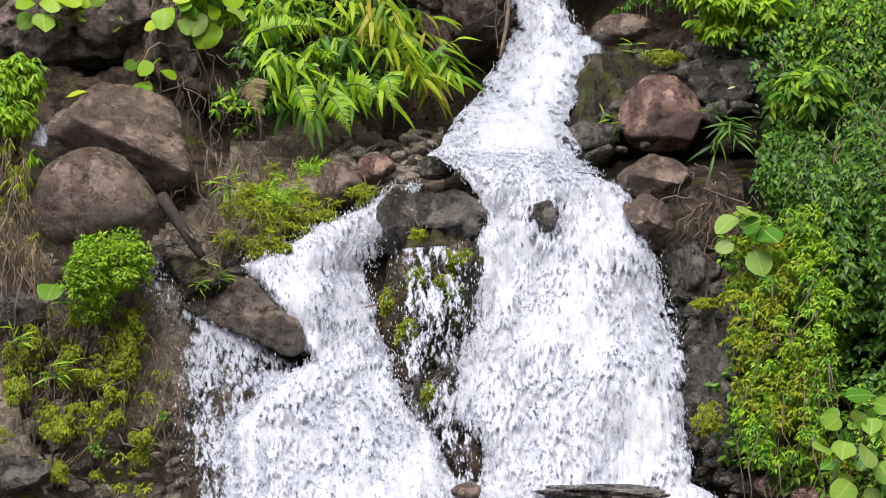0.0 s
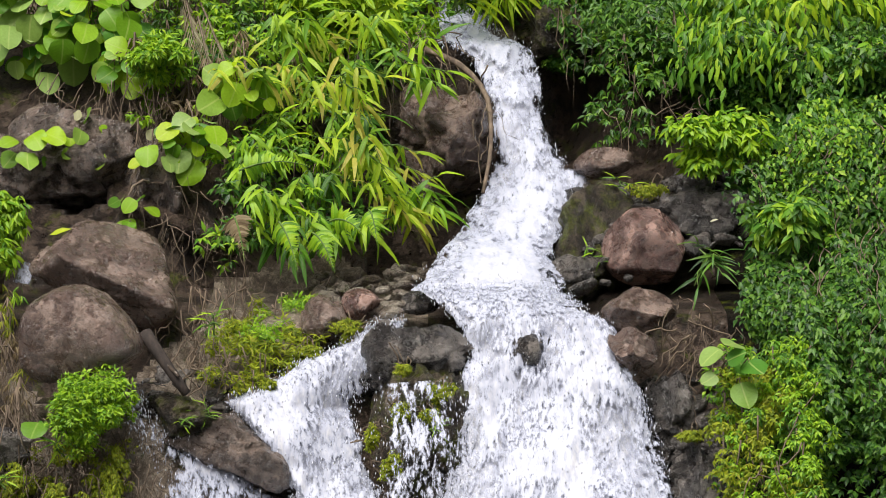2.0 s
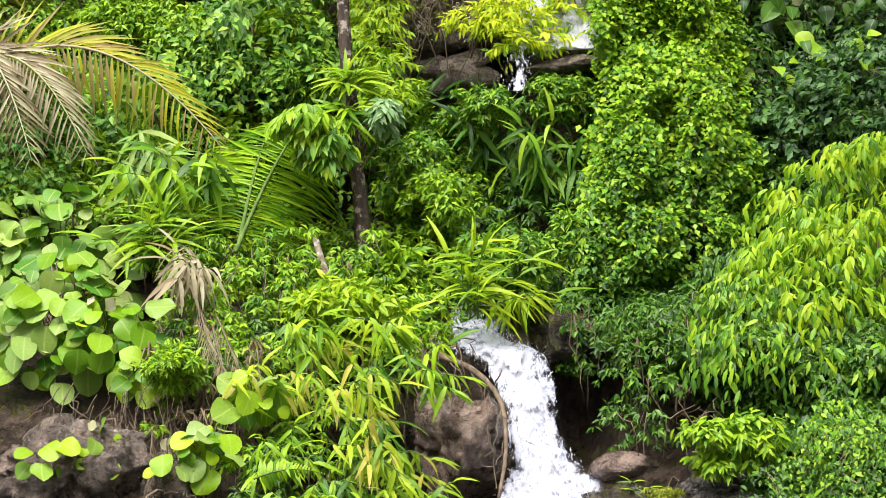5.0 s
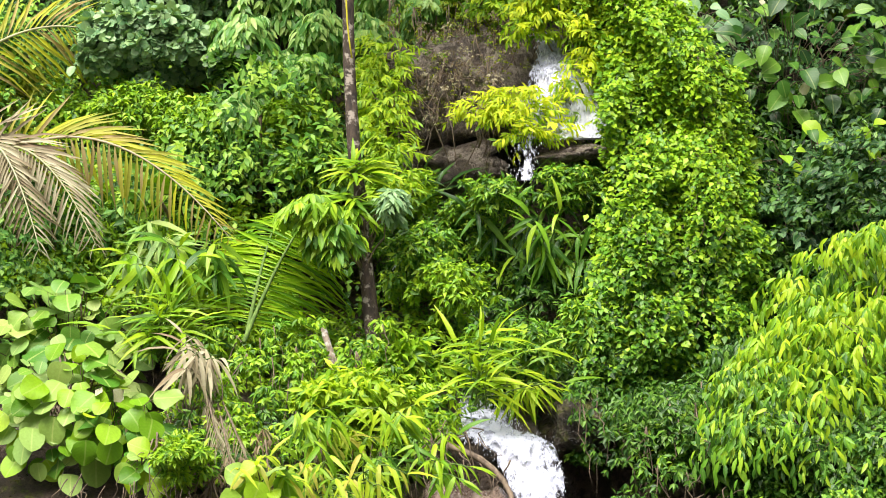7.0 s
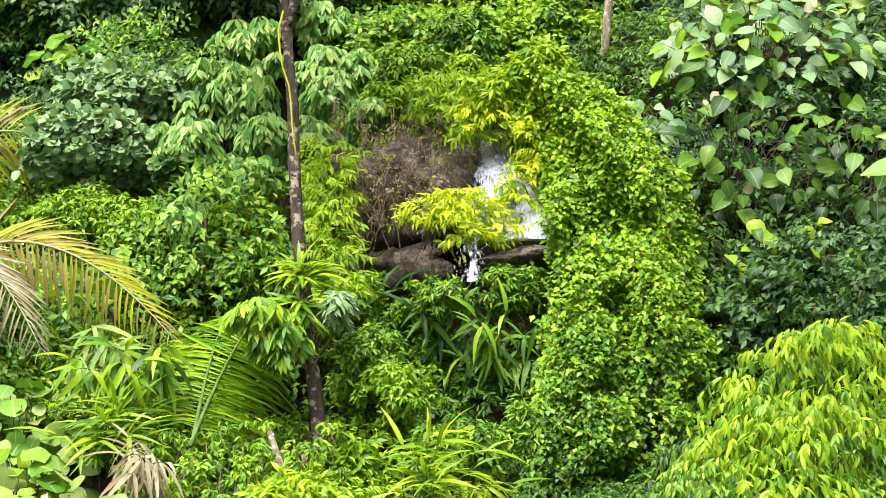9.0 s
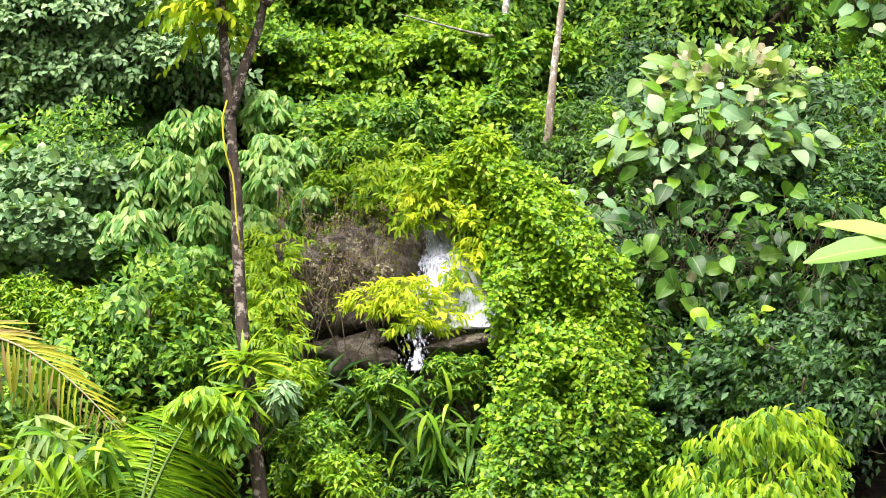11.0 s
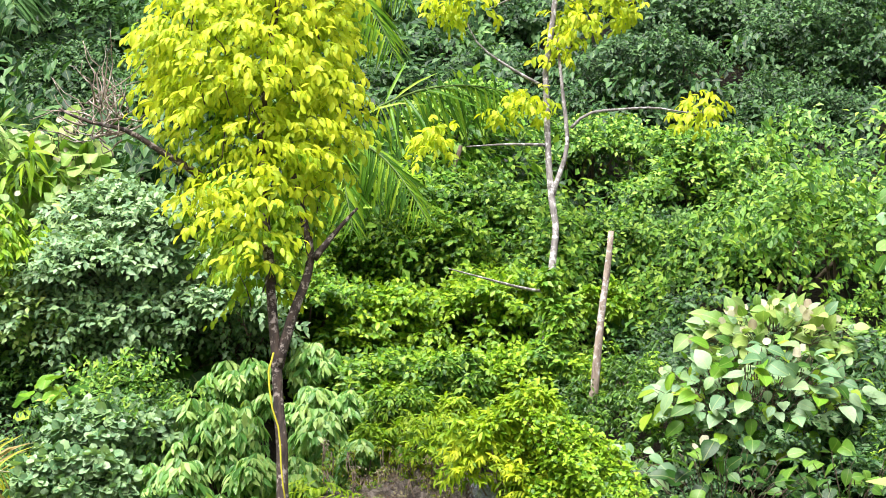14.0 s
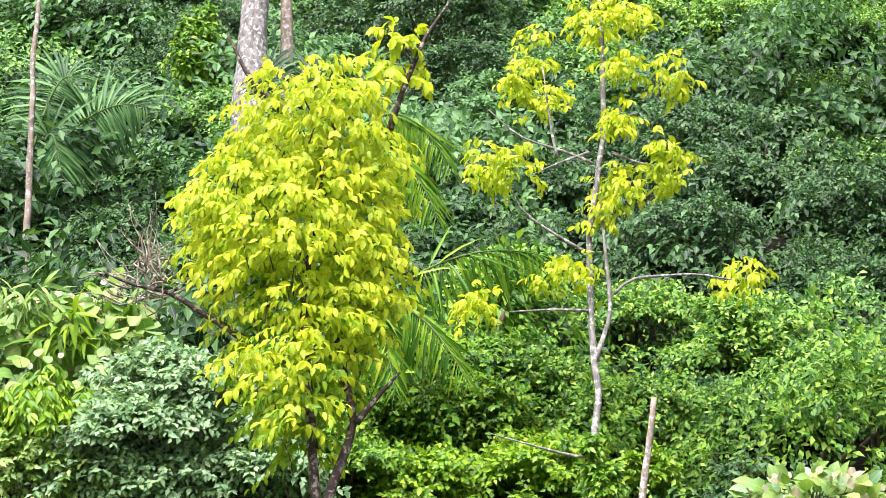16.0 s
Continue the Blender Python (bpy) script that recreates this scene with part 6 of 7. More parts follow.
for k, (p, r, m) in enumerate([((-0.461, 23.1, 4.57), 0.5, LEAF_LEMON), ((-1.565, 22.5, 4.082), 0.45, LEAF_STRAP), ((-0.724, 22.3, 4.007), 0.5, LEAF_STRAP), ((-0.173, 22.6, 4.163), 0.45, LEAF_LIME), ((-1.2, 23.0, 4.55), 0.5, LEAF_LIME), ((-0.6, 22.0, 3.5), 0.45, LEAF_STRAP)]):
    cane_clump("strap_grass", p, r, 6, 0.24, "arching lime-green strap-leaved grass on the bank", m, 890 + k, (0.3, -0.7, 0.2), 8, hang=0.8, wide=1.5)
for k, (p, rx, rz, m, leaf) in enumerate([((-1.438, 25.9, 7.87), 0.4, 0.35, LEAF_LIME, 0.09), ((-1.211, 25.5, 7.348), 0.4, 0.3, LEAF_MID, 0.1), ((-0.249, 25.0, 6.365), 0.4, 0.35, LEAF_MID, 0.085), ((0.056, 24.8, 5.986), 0.45, 0.3, LEAF_LIME, 0.085), ((0.646, 24.3, 5.372), 0.5, 0.35, LEAF_MID, 0.1), ((-2.436, 26.1, 7.919), 0.5, 0.35, LEAF_LIME, 0.085), ((-3.009, 26.3, 8.153), 0.5, 0.35, LEAF_LIME, 0.085), ((1.314, 24.4, 5.488), 0.4, 0.4, LEAF_MID, 0.1)]):
    bush("shrub", p, (rx, 0.3, rz), "fresh green herb shrub with small leaves", m, KITE, leaf * 1.2, 22, 14, 0.7, 900 + k, 0.34)
bush("shrub", (1.131, 25.5, 7.08), (0.4, 0.3, 0.26), "fresh green herb shrub below the far fall", LEAF_MID, KITE, 0.1, 22, 14, 0.7, 910, 0.34)
bush("shrub", (0.464, 25.4, 7.016), (0.35, 0.3, 0.2), "fresh green herb shrub below the hollow", LEAF_MID, KITE, 0.1, 20, 14, 0.7, 911, 0.34)
thicket("rock_top_growth", [((-0.502, 27.398, 9.416), (1.068, 27.423, 9.437)), ((-0.44, 26.626, 8.844), (0.969, 26.656, 8.868)), ((-0.444, 26.26, 8.344), (0.661, 26.236, 8.304)), ((-0.453, 26.179, 7.926), (0.206, 26.165, 7.903))],
        "sparse leaves and dry stems over a rock", [LEAF_STRAW, LEAF_MOSS, LEAF_LIME], KITE, 0.042, 0.17, 10, 0.9, 441, 0.12, 0.13, hang=150, fill=0.7)
thicket("rock_growth", [((0.04, 26.25, 8.968), (0.817, 26.25, 8.944)), ((-0.192, 26.22, 8.565), (0.802, 26.22, 8.533)), ((-0.284, 26.22, 8.227), (0.459, 26.22, 8.203)), ((-0.32, 26.25, 7.896), (0.174, 26.25, 7.88))],
        "pale dry leaves and moss specks on a rock face", [LEAF_STRAW, LEAF_PALE, LEAF_DRY, LEAF_MOSS], KITE, 0.03, 0.11, 7, 0.9, 439, 0.05, 0.1, fill=0.75)
bush("vine_top", (1.373, 26.485, 8.577), (0.248, 0.25, 0.413), "lime-green vine hanging before the fall", LEAF_LEMON, POINTED, 0.12, 14, 9, 1.0, 442, 0.3, "vine", base=(1.651, 27.476, 9.374))
# deep green leaves in both thickets stand in for shade under the growth
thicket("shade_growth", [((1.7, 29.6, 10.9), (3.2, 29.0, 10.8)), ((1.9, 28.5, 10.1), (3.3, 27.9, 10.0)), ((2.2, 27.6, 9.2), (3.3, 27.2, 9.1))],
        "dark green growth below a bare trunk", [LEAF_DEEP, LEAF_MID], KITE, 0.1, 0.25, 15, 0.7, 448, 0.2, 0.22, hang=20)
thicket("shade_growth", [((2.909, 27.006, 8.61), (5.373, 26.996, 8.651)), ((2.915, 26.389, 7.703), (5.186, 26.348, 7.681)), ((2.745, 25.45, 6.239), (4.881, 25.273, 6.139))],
        "sparse growth under a shrub, darkened to imitate its shade", [LEAF_DEEP], KITE, 0.12, 0.27, 13, 0.8, 443, 0.3, 0.22, hang=60, fill=0.7, wide=1.3)
st = thing("broken_stem", (-0.888, 24.148, 5.032), "short leaning pale brown broken stem", "stem")
limb("stem_wood", [(-1.101, 24.649, 5.699), (-1.004, 24.418, 5.352), (-0.875, 24.065, 4.995)], 0.03, 0.045, BARK_PALE, st, (-0.888, 24.148, 5.032), 8, 0.02, 9)
# the tall drooping climber round the trunk
DROOP = [((-1.597, 27.323, 9.548), 110, 100), ((-1.942, 26.43, 8.836), 70, 70), ((-1.417, 28.557, 10.468), 80, 70), ((-0.508, 27.813, 9.595), 65, 70), ((-0.64, 29.362, 10.89), 60, 70), ((-0.156, 27.564, 9.392), 50, 40), ((-1.145, 24.5, 6.69), 60, 34),
         ((-1.499, 26.379, 8.463), 80, 60), ((-0.571, 28.477, 10.166), 70, 60), ((-0.704, 27.099, 9.039), 45, 50), ((-1.182, 26.916, 9.004), 50, 60), ((-1.923, 26.052, 8.053), 50, 40), ((-0.209, 28.607, 10.194), 50, 50)]
for k, (p, a, b_) in enumerate(DROOP):
    bush("drooping_climber", p, (a * 27 / 4900, 0.4, b_ * 27 / 4900), "glossy climber with long drooping leaves round a trunk", LEAF_GLOSS if k != 6 else LEAF_LIME, POINTED, 0.19, int(10 + a / 5), 9, 1.3, 350 + k, 0.34, "climber", sprig=7)
for k, (p, n, up, m) in enumerate([((-0.79, 24.62, 7.05), 13, 0.9, LEAF_LEMON), ((-0.8, 24.6, 6.78), 9, 0.2, LEAF_LIME)]):
    cane_clump("nest_fern", p, 0.15, n + 4, 0.3, "whorl of lime-green strap fern leaves on a trunk", m, 361 + k, (0, -0.35, up), 3, "fern", 0.9, wide=1.3, hang=0.1)
bush("drooping_climber", (-0.96, 24.4, 6.45), (0.3, 0.25, 0.2), "small climber with drooping grey-green leaves on a trunk", LEAF_MID, POINTED, 0.19, 12, 8, 1.2, 363, 0.36, "climber", base=(-0.72, 24.8, 6.2))
bush("drooping_climber", (-0.45, 24.5, 6.75), (0.18, 0.2, 0.22), "small climber with drooping grey-green leaves on a trunk", LEAF_GREY, POINTED, 0.15, 10, 8, 0.9, 364, 0.36, "climber", base=(-0.72, 24.8, 6.2))
bush("climber_strip", (-0.593, 26.542, 8.247), (0.276, 0.3, 0.606), "lime-green fern-like climber on a trunk", LEAF_LEMON, POINTED, 0.11, 34, 14, 0.7, 360, 0.26, "climber")
thicket("hollow_growth", [((-1.985, 26.948, 8.567), (-0.46, 27.665, 9.006)), ((-1.895, 26.369, 7.845), (-0.357, 26.998, 8.004)), ((-1.775, 26.142, 7.396), (-0.363, 26.765, 7.604))],
        "mixed small leaves over rock behind a trunk", [LEAF_MID, LEAF_GREY, LEAF_LIME], KITE, 0.09, 0.22, 12, 0.7, 445, 0.2, 0.17, hang=30, fill=0.8)
big_leaf_plant("heart_leaf_plant", (-2.316, 29.22, 10.992), (0.769, 0.3, 0.355), 60, 0.22, "climber with broad deep green rounded leaves", LEAF_DEEP, 446)
big_leaf_plant("heart_leaf_plant", (-3.385, 28.273, 10.313), (0.355, 0.3, 0.296), 22, 0.24, "climber with broad deep green rounded leaves", LEAF_MID, 447)
# grey-green shrubs
for k, (p, a, b_) in enumerate([((-2.617, 27.738, 9.82), 140, 55), ((-2.908, 26.609, 8.855), 130, 85), ((-2.004, 26.448, 8.439), 70, 60), ((-2.664, 30.0, 12.66), 190, 120), ((-2.662, 27.315, 9.472), 130, 90), ((-2.054, 30.426, 12.039), 120, 60), ((-3.619, 29.203, 10.928), 150, 50), ((-2.4, 28.8, 12.02), 170, 100), ((-2.676, 29.382, 10.974), 140, 70)]):
    bush("grey_shrub", p, (a * 29 / 4900, 0.5, b_ * 29 / 4900), "shrub with dusty grey-green rounded leaves", LEAF_GREY if k not in (2, 6, 8) else LEAF_DEEP, ROUND, 0.12, int(16 + a / 4), 16, 0.4, 370 + k, 0.3, wide=1.05, flat=0.45, squash=0.6)
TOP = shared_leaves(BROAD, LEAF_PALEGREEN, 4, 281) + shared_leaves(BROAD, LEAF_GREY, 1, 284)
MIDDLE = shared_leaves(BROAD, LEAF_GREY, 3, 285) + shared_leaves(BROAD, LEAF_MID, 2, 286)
# lower leaves in deep green: the shrub's shade put into their colour
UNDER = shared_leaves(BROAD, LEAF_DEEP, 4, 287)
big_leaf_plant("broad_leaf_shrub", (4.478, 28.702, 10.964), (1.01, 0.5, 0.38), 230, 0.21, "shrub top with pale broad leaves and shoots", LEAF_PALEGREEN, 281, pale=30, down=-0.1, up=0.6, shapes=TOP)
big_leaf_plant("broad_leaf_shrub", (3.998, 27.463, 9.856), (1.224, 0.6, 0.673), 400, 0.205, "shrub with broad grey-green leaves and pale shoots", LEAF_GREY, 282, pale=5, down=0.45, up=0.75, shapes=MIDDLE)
big_leaf_plant("broad_leaf_shrub", (3.429, 26.337, 8.537), (1.065, 0.4, 0.651), 110, 0.215, "shrub with broad leaves darkened to deep green for shade", LEAF_GREY, 283, pale=3, down=0.5, up=0.7, shapes=UNDER)
big_leaf_plant("broad_leaf_shrub", (4.702, 26.268, 8.42), (0.769, 0.4, 0.71), 70, 0.2, "shrub with broad leaves darkened for shade", LEAF_DEEP, 290, down=0.5, up=0.6, shapes=UNDER)
big_leaf_plant("broad_leaf_shrub", (2.602, 26.8, 9.101), (0.343, 0.3, 0.2), 18, 0.22, "shrub with broad grey-green leaves", LEAF_GREY, 297, shape=BROAD)
big_leaf_plant("broad_leaf_shrub", (3.672, 25.765, 7.426), (0.857, 0.3, 0.343), 26, 0.2, "low plant with broad green leaves", LEAF_MID, 298, shape=BROAD)
big_leaf_plant("broad_leaf_shrub", (6.494, 29.922, 12.098), (0.569, 0.6, 1.518), 250, 0.2, "tall climber with dark heart-shaped leaves", LEAF_DEEP, 299, shapes=shared_leaves(HEART, LEAF_DEEP, 2, 299) + shared_leaves(HEART, LEAF_MID, 2, 300) + shared_leaves(HEART, LEAF_GREY, 1, 301))
BANANA = leaf_shape([(0, 0.015), (0.08, 0.08), (0.3, 0.15), (0.6, 0.16), (0.85, 0.1), (1, 0.01)], 0.25, 0.2)
bn = np.array((5.411, 24.672, 7.328))
ban = thing("banana", tuple(bn.tolist()), "young banana plant with pale green leaves", "banana")
hub = np.array((5.535, 25.184, 8.161))
for k, tip in enumerate([(4.515, 25.2, 8.187), (4.767, 25.658, 8.709), (5.174, 24.516, 7.352), (5.455, 25.849, 8.914), (6.256, 25.914, 8.965)]):
    d = np.array(tip) - hub
    part("leaf", shared_leaves(BANANA, LEAF_PALEGREEN, 1, 760 + k)[0], ban, at=leaf_pose(hub - bn, d, UP * 0.7 + NEAR, float(np.linalg.norm(d))))
sv, sf, _ = local(tube(bend(bn, hub, 0.0, 6), np.linspace(0.07, 0.03, 6), 8), bn)
part("stem", mesh_from("stem", sv, sf, STEM), ban)
big_leaf_plant("heart_leaf_plant", (-4.1, 30.5, 13.86), (0.918, 0.5, 0.429), 220, 0.21, "climber with broad pale leaves on the slope", LEAF_PALEGREEN, 302, pale=18, up=0.9, shapes=PALE_HEARTS)
big_leaf_plant("heart_leaf_plant", (-3.31, 30.0, 13.24), (0.49, 0.5, 0.673), 110, 0.2, "climber with broad pale leaves on the slope", LEAF_PALEGREEN, 303, pale=6, up=0.9, shapes=PALE_HEARTS)
bush("shrub", (-4.1, 28.5, 11.94), (0.769, 0.5, 0.651), "light green shrub with long hanging leaves", LEAF_LIME, POINTED, 0.2, 26, 12, 1.2, 304, 0.34)
big_leaf_plant("heart_leaf_plant", (-3.546, 30.0, 13.869), (0.55, 0.3, 0.4), 70, 0.2, "climber with broad pale leaves on the slope", LEAF_PALEGREEN, 304, pale=8, down=0.4)
big_leaf_plant("heart_leaf_plant", (-4.257, 29.5, 12.706), (0.5, 0.3, 0.6), 40, 0.18, "climber with broad pale leaves on the slope", LEAF_PALEGREEN, 305, pale=2, down=0.8)
for k, p in enumerate([(-4.472, 29.8, 13.801), (-3.868, 29.8, 13.369), (-4.289, 29.8, 12.544), (-3.688, 29.8, 11.922), (-4.517, 29.8, 11.867)]):
    cane_clump("strap_grass", p, 0.6, 9, 0.3, "clump of hanging pale green strap leaves", (LEAF_PALEGREEN, LEAF_LIME)[k % 2], 306 + k, (0.2, -0.5, 0.5), 8, hang=0.9, wide=1.7)
bush("grey_shrub", (-2.245, 29.3, 11.995), (1.0, 0.5, 0.6), "shrub with dusty grey-green rounded leaves", LEAF_GREY, ROUND, 0.12, 60, 14, 0.4, 379, 0.26, wide=1.05, flat=0.45, squash=0.6)
# lime crowns in the middle distance
for k, (p, a, b_, m) in enumerate([((1.415, 30.485, 12.027), 90, 70, LEAF_LIME), ((0.245, 28.728, 10.293), 60, 40, LEAF_LIME), ((0.923, 28.736, 10.403), 90, 80, FOREST_FRESH), ((0.093, 30.588, 11.823), 70, 60, FOREST_FRESH), ((1.873, 29.043, 10.663), 80, 80, FOREST_FRESH), ((0.952, 31.945, 13.128), 70, 50, FOREST_GREY), ((2.674, 29.83, 11.765), 60, 40, LEAF_LIME), ((0.636, 27.768, 9.559), 110, 50, LEAF_LEMON), ((2.401, 26.751, 8.623), 60, 60, FOREST_FRESH)]):
    bush("shrub", p, (a * 31 / 4900, 0.5, b_ * 31 / 4900), "bright green shrub with small pointed leaves", m, DIAMOND, 0.115, int(14 + a / 4), 16, 0.7, 420 + k, 0.3)
roots("hanging_roots", [(-0.259, 27.442, 9.075), (0.142, 27.065, 8.845), (0.417, 26.856, 8.49), (-0.153, 26.663, 8.165)], 0.6, 45, "thin roots hanging over a rock hollow", 440, width=0.3, rad=0.004)
for k, (p, w, h, m) in enumerate([((0.336, 28.298, 10.147), 90, 50, LEAF_MID), ((0.024, 27.498, 9.55), 45, 40, LEAF_LIME), ((0.717, 27.343, 9.424), 60, 25, LEAF_LIME), ((-0.166, 26.677, 8.616), 30, 40, LEAF_MID), ((0.88, 28.444, 10.112), 60, 40, LEAF_LEMON)]):
    bush("vine_top", p, (w * 27 / 4900, 0.3, h * 27 / 4900), "lime-green vine leaves above a rock", m, POINTED, 0.11, int(10 + w / 5), 10, 0.8, 870 + k, 0.3, "vine")


# ---- the upper slope: bushes of six builds, each standing by itself
def slope_bushes():
    g = np.random.default_rng(401)
    builds = []
    for k, (m, size, shape, label) in enumerate([
            (FOREST_SHADE_DARK, 0.085, LEAFLET, "shade-dark green bush on the steep slope"), (FOREST_FRESH, 0.09, LEAFLET, "fresh green bush on the steep slope"),
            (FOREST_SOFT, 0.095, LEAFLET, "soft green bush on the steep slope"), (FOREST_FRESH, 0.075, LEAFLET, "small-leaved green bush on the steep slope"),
            (FOREST_SHADE_DARK, 0.115, LEAFLET, "shade-dark broad-leaved bush on the steep slope"), (FOREST_FRESH, 0.08, LEAFLET, "yellow-green bush on the steep slope"), (FOREST_GREY, 0.105, LEAFLET, "grey-green bush high on the slope, blued for distance haze")]):
        d = unit(g.normal(0, 1, (30, 3)) + 0.75 * NEAR + 0.6 * UP)
        c = d * g.uniform(0.45, 1.15, (30, 1)) * np.array([1.0, 0.8, 0.75])
        r = g.uniform(0.18, 0.36, (30, 1))
        out = unit(np.repeat(d, 22, 0) * 0.8 + g.normal(0, 0.75, (660, 3)) + 0.45 * UP + 0.25 * NEAR)
        at = np.repeat(c, 22, 0) + out * np.repeat(r, 22, 0) * 0.55
        ob = thing("slope_bush", (0, 0, 0), label, "bush", "bushes on the slope")
        part("foliage", foliage_mesh(sprays(at, out, 6, 0.2 + size, shape, size * 0.8, 410 + k, 0.6, 1.0, 0.8, 0.4), (0, 0, 0), m), ob)
        sv, sf, _ = stems(np.array([0, 0.6, -0.7]), c[:8], 0.03, 0.1, 0.03, seed=k)
        part("stem", mesh_from("stem", sv, sf, TWIG), ob)
        builds.append(ob)
    used, placed = set(), []

    def stand(k, xx, zz, s, depth):
        depth = min(depth, (0.5 if zz < 13 else 1.0) * s)
        at = Vector((xx, float(slope_y(xx, zz) + swell(xx, zz)) + depth, zz))
        m = Matrix.LocRotScale(at, Euler((g.normal(0, 0.15), g.normal(0, 0.15), g.uniform(-0.9, 0.9))), None)
        if k not in used:
            used.add(k)
            ob = builds[k]
            ob.matrix_basis = m
        else:
            ob = copy_thing(builds[k], m)
        ob.scale = (s, s, s)
        placed.append((xx, zz, s))

    z = 6.6
    while z < 37:
        y = float(slope_y(0, z))
        half = 0.175 * y + 2.0
        step = 1.5 + 0.02 * (y - 25)
        for x in np.arange(-half, half, step):
            xx, zz = x + g.normal(0, 0.3), z + g.normal(0, 0.25)
            if zz < 10.2 and -1.6 < xx < 3.0:
                continue
            # around the broad-leaf shrub, dark leaf kinds imitate its shade
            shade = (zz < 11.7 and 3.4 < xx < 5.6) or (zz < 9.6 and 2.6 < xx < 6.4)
            mass = float(fbm(np.array([[xx * 0.22 + 9, 0, zz * 0.26]]), 3, 81)[0]) if zz > 11.5 else 0.0
            s = g.uniform(0.95, 1.7) * (1 + 0.012 * (y - 25)) * (0.75 if shade else 1) * (0.8 if mass < -0.3 else 1)
            k = float(fbm(np.array([[xx * 0.24, 0, zz * 0.24]]), 2, 77)[0]) * 1.6 + g.normal(0, 0.28)
            k += 0.5 if zz < 16.5 else -0.1
            k += 0.25 if zz < 14.0 else 0
            # darker kinds in hollows and on this band stand in for shade
            k -= (0.75 if xx > 3.2 and 15.0 < zz < 19.0 else 0.35 if xx > 2.0 and zz >= 19.0 else 0) + (0.8 if mass < -0.3 and zz > 16 else 0)
            # above 17.5 m the bluer kind puts distance haze into the leaf colour
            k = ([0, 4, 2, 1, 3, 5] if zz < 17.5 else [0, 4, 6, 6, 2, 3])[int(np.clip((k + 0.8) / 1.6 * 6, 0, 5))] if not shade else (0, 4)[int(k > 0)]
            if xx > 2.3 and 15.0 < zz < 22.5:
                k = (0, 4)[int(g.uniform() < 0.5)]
            left = 8.5 < zz < 13.0 and xx < -2.4
            if left:
                s, k, mass = s * 0.75, (2, 1)[int(k == 4)], -0.6
            elif zz > 12 and g.uniform() < 0.14:
                s, mass = s * 1.45, mass + 0.8
            # darker leaf kinds higher up, so hollows between tall shrubs read as shade
            if zz > 13:
                k, mass = {1: 2, 3: 0, 5: 4}.get(k, k), mass - 0.6
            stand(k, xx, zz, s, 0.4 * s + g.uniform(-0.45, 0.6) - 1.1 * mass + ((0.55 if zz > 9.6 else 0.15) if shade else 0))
        z += step * 0.55
    # the gaps between them
    for z in np.arange(7.0, 36.0, 0.5):
        half = 0.175 * float(slope_y(0, z)) + 1.0
        for x in np.arange(-half, half, 0.5):
            if z < 10.2 and -1.6 < x < 3.0:
                continue
            p = np.array(placed)
            if (np.hypot(p[:, 0] - x, (p[:, 1] - z) * 1.15) > 0.9 * p[:, 2]).all():
                stand((0, 4, 2)[int(g.integers(0, 3))], x, z, g.uniform(0.9, 1.1) * (0.8 if z < 12 else 1.1), 0.3)
    for k, ob in enumerate(builds):
        if k not in used:
            ob.location = (-6 + 2 * k, float(slope_y(0, 12.0)), 12.0)


slope_bushes()


# ---- trees
def at_depth(p, d):
    """The place on the same line of sight from the track, at the distance d."""
    return (EYE[0] + (p[0] - EYE[0]) * d / p[1], d, EYE[2] + (p[2] - EYE[2]) * d / p[1])


def tree(name, base, label, trunks, limbs, tufts, mat, bark, depth, size=0.15, radius=0.34, per=24, seed=1, droop=0.6, thick=0.08, thin=0.02, shape=OVATE, copies=3, wide=1.1):
    b = np.array(at_depth(base, depth))
    ob = thing(name, tuple(b.tolist()), label, "tree")
    for k, t in enumerate(trunks):
        limb("trunk" if k == 0 else "stem", [at_depth(q, depth) for q in t], thick if k == 0 else thick * 0.7, thick * 0.6 if k == 0 else thin, bark, ob, b, 12, 0.03, seed + k)
    for k, t in enumerate(limbs):
        limb("branch", [at_depth(q, depth - 0.05) for q in t], thin * 1.3, thin * 0.4, bark, ob, b, 6, 0.04, seed + 20 + k)
    g = np.random.default_rng(seed + 50)
    if tufts:
        c = np.array([at_depth(q, depth) for q in tufts])
        c = np.concatenate([c + g.normal(0, radius * 0.55, c.shape) * np.array([1, 1.6, 0.8]) for _ in range(copies)])
        k = np.repeat(np.arange(len(c)), per)
        out = g.normal(0, 1, (len(k), 3)) * np.array([1, 0.5, 0.35]) + np.array([0, -0.2, 0.25])
        part("crown", foliage_mesh(sprays(c[k] + g.normal(0, radius * 0.4, (len(k), 3)), out, 6, 0.2, shape, size, seed + 60, droop, wide, 0.7, 0.5, 0.5), b, mat), ob)
    return ob


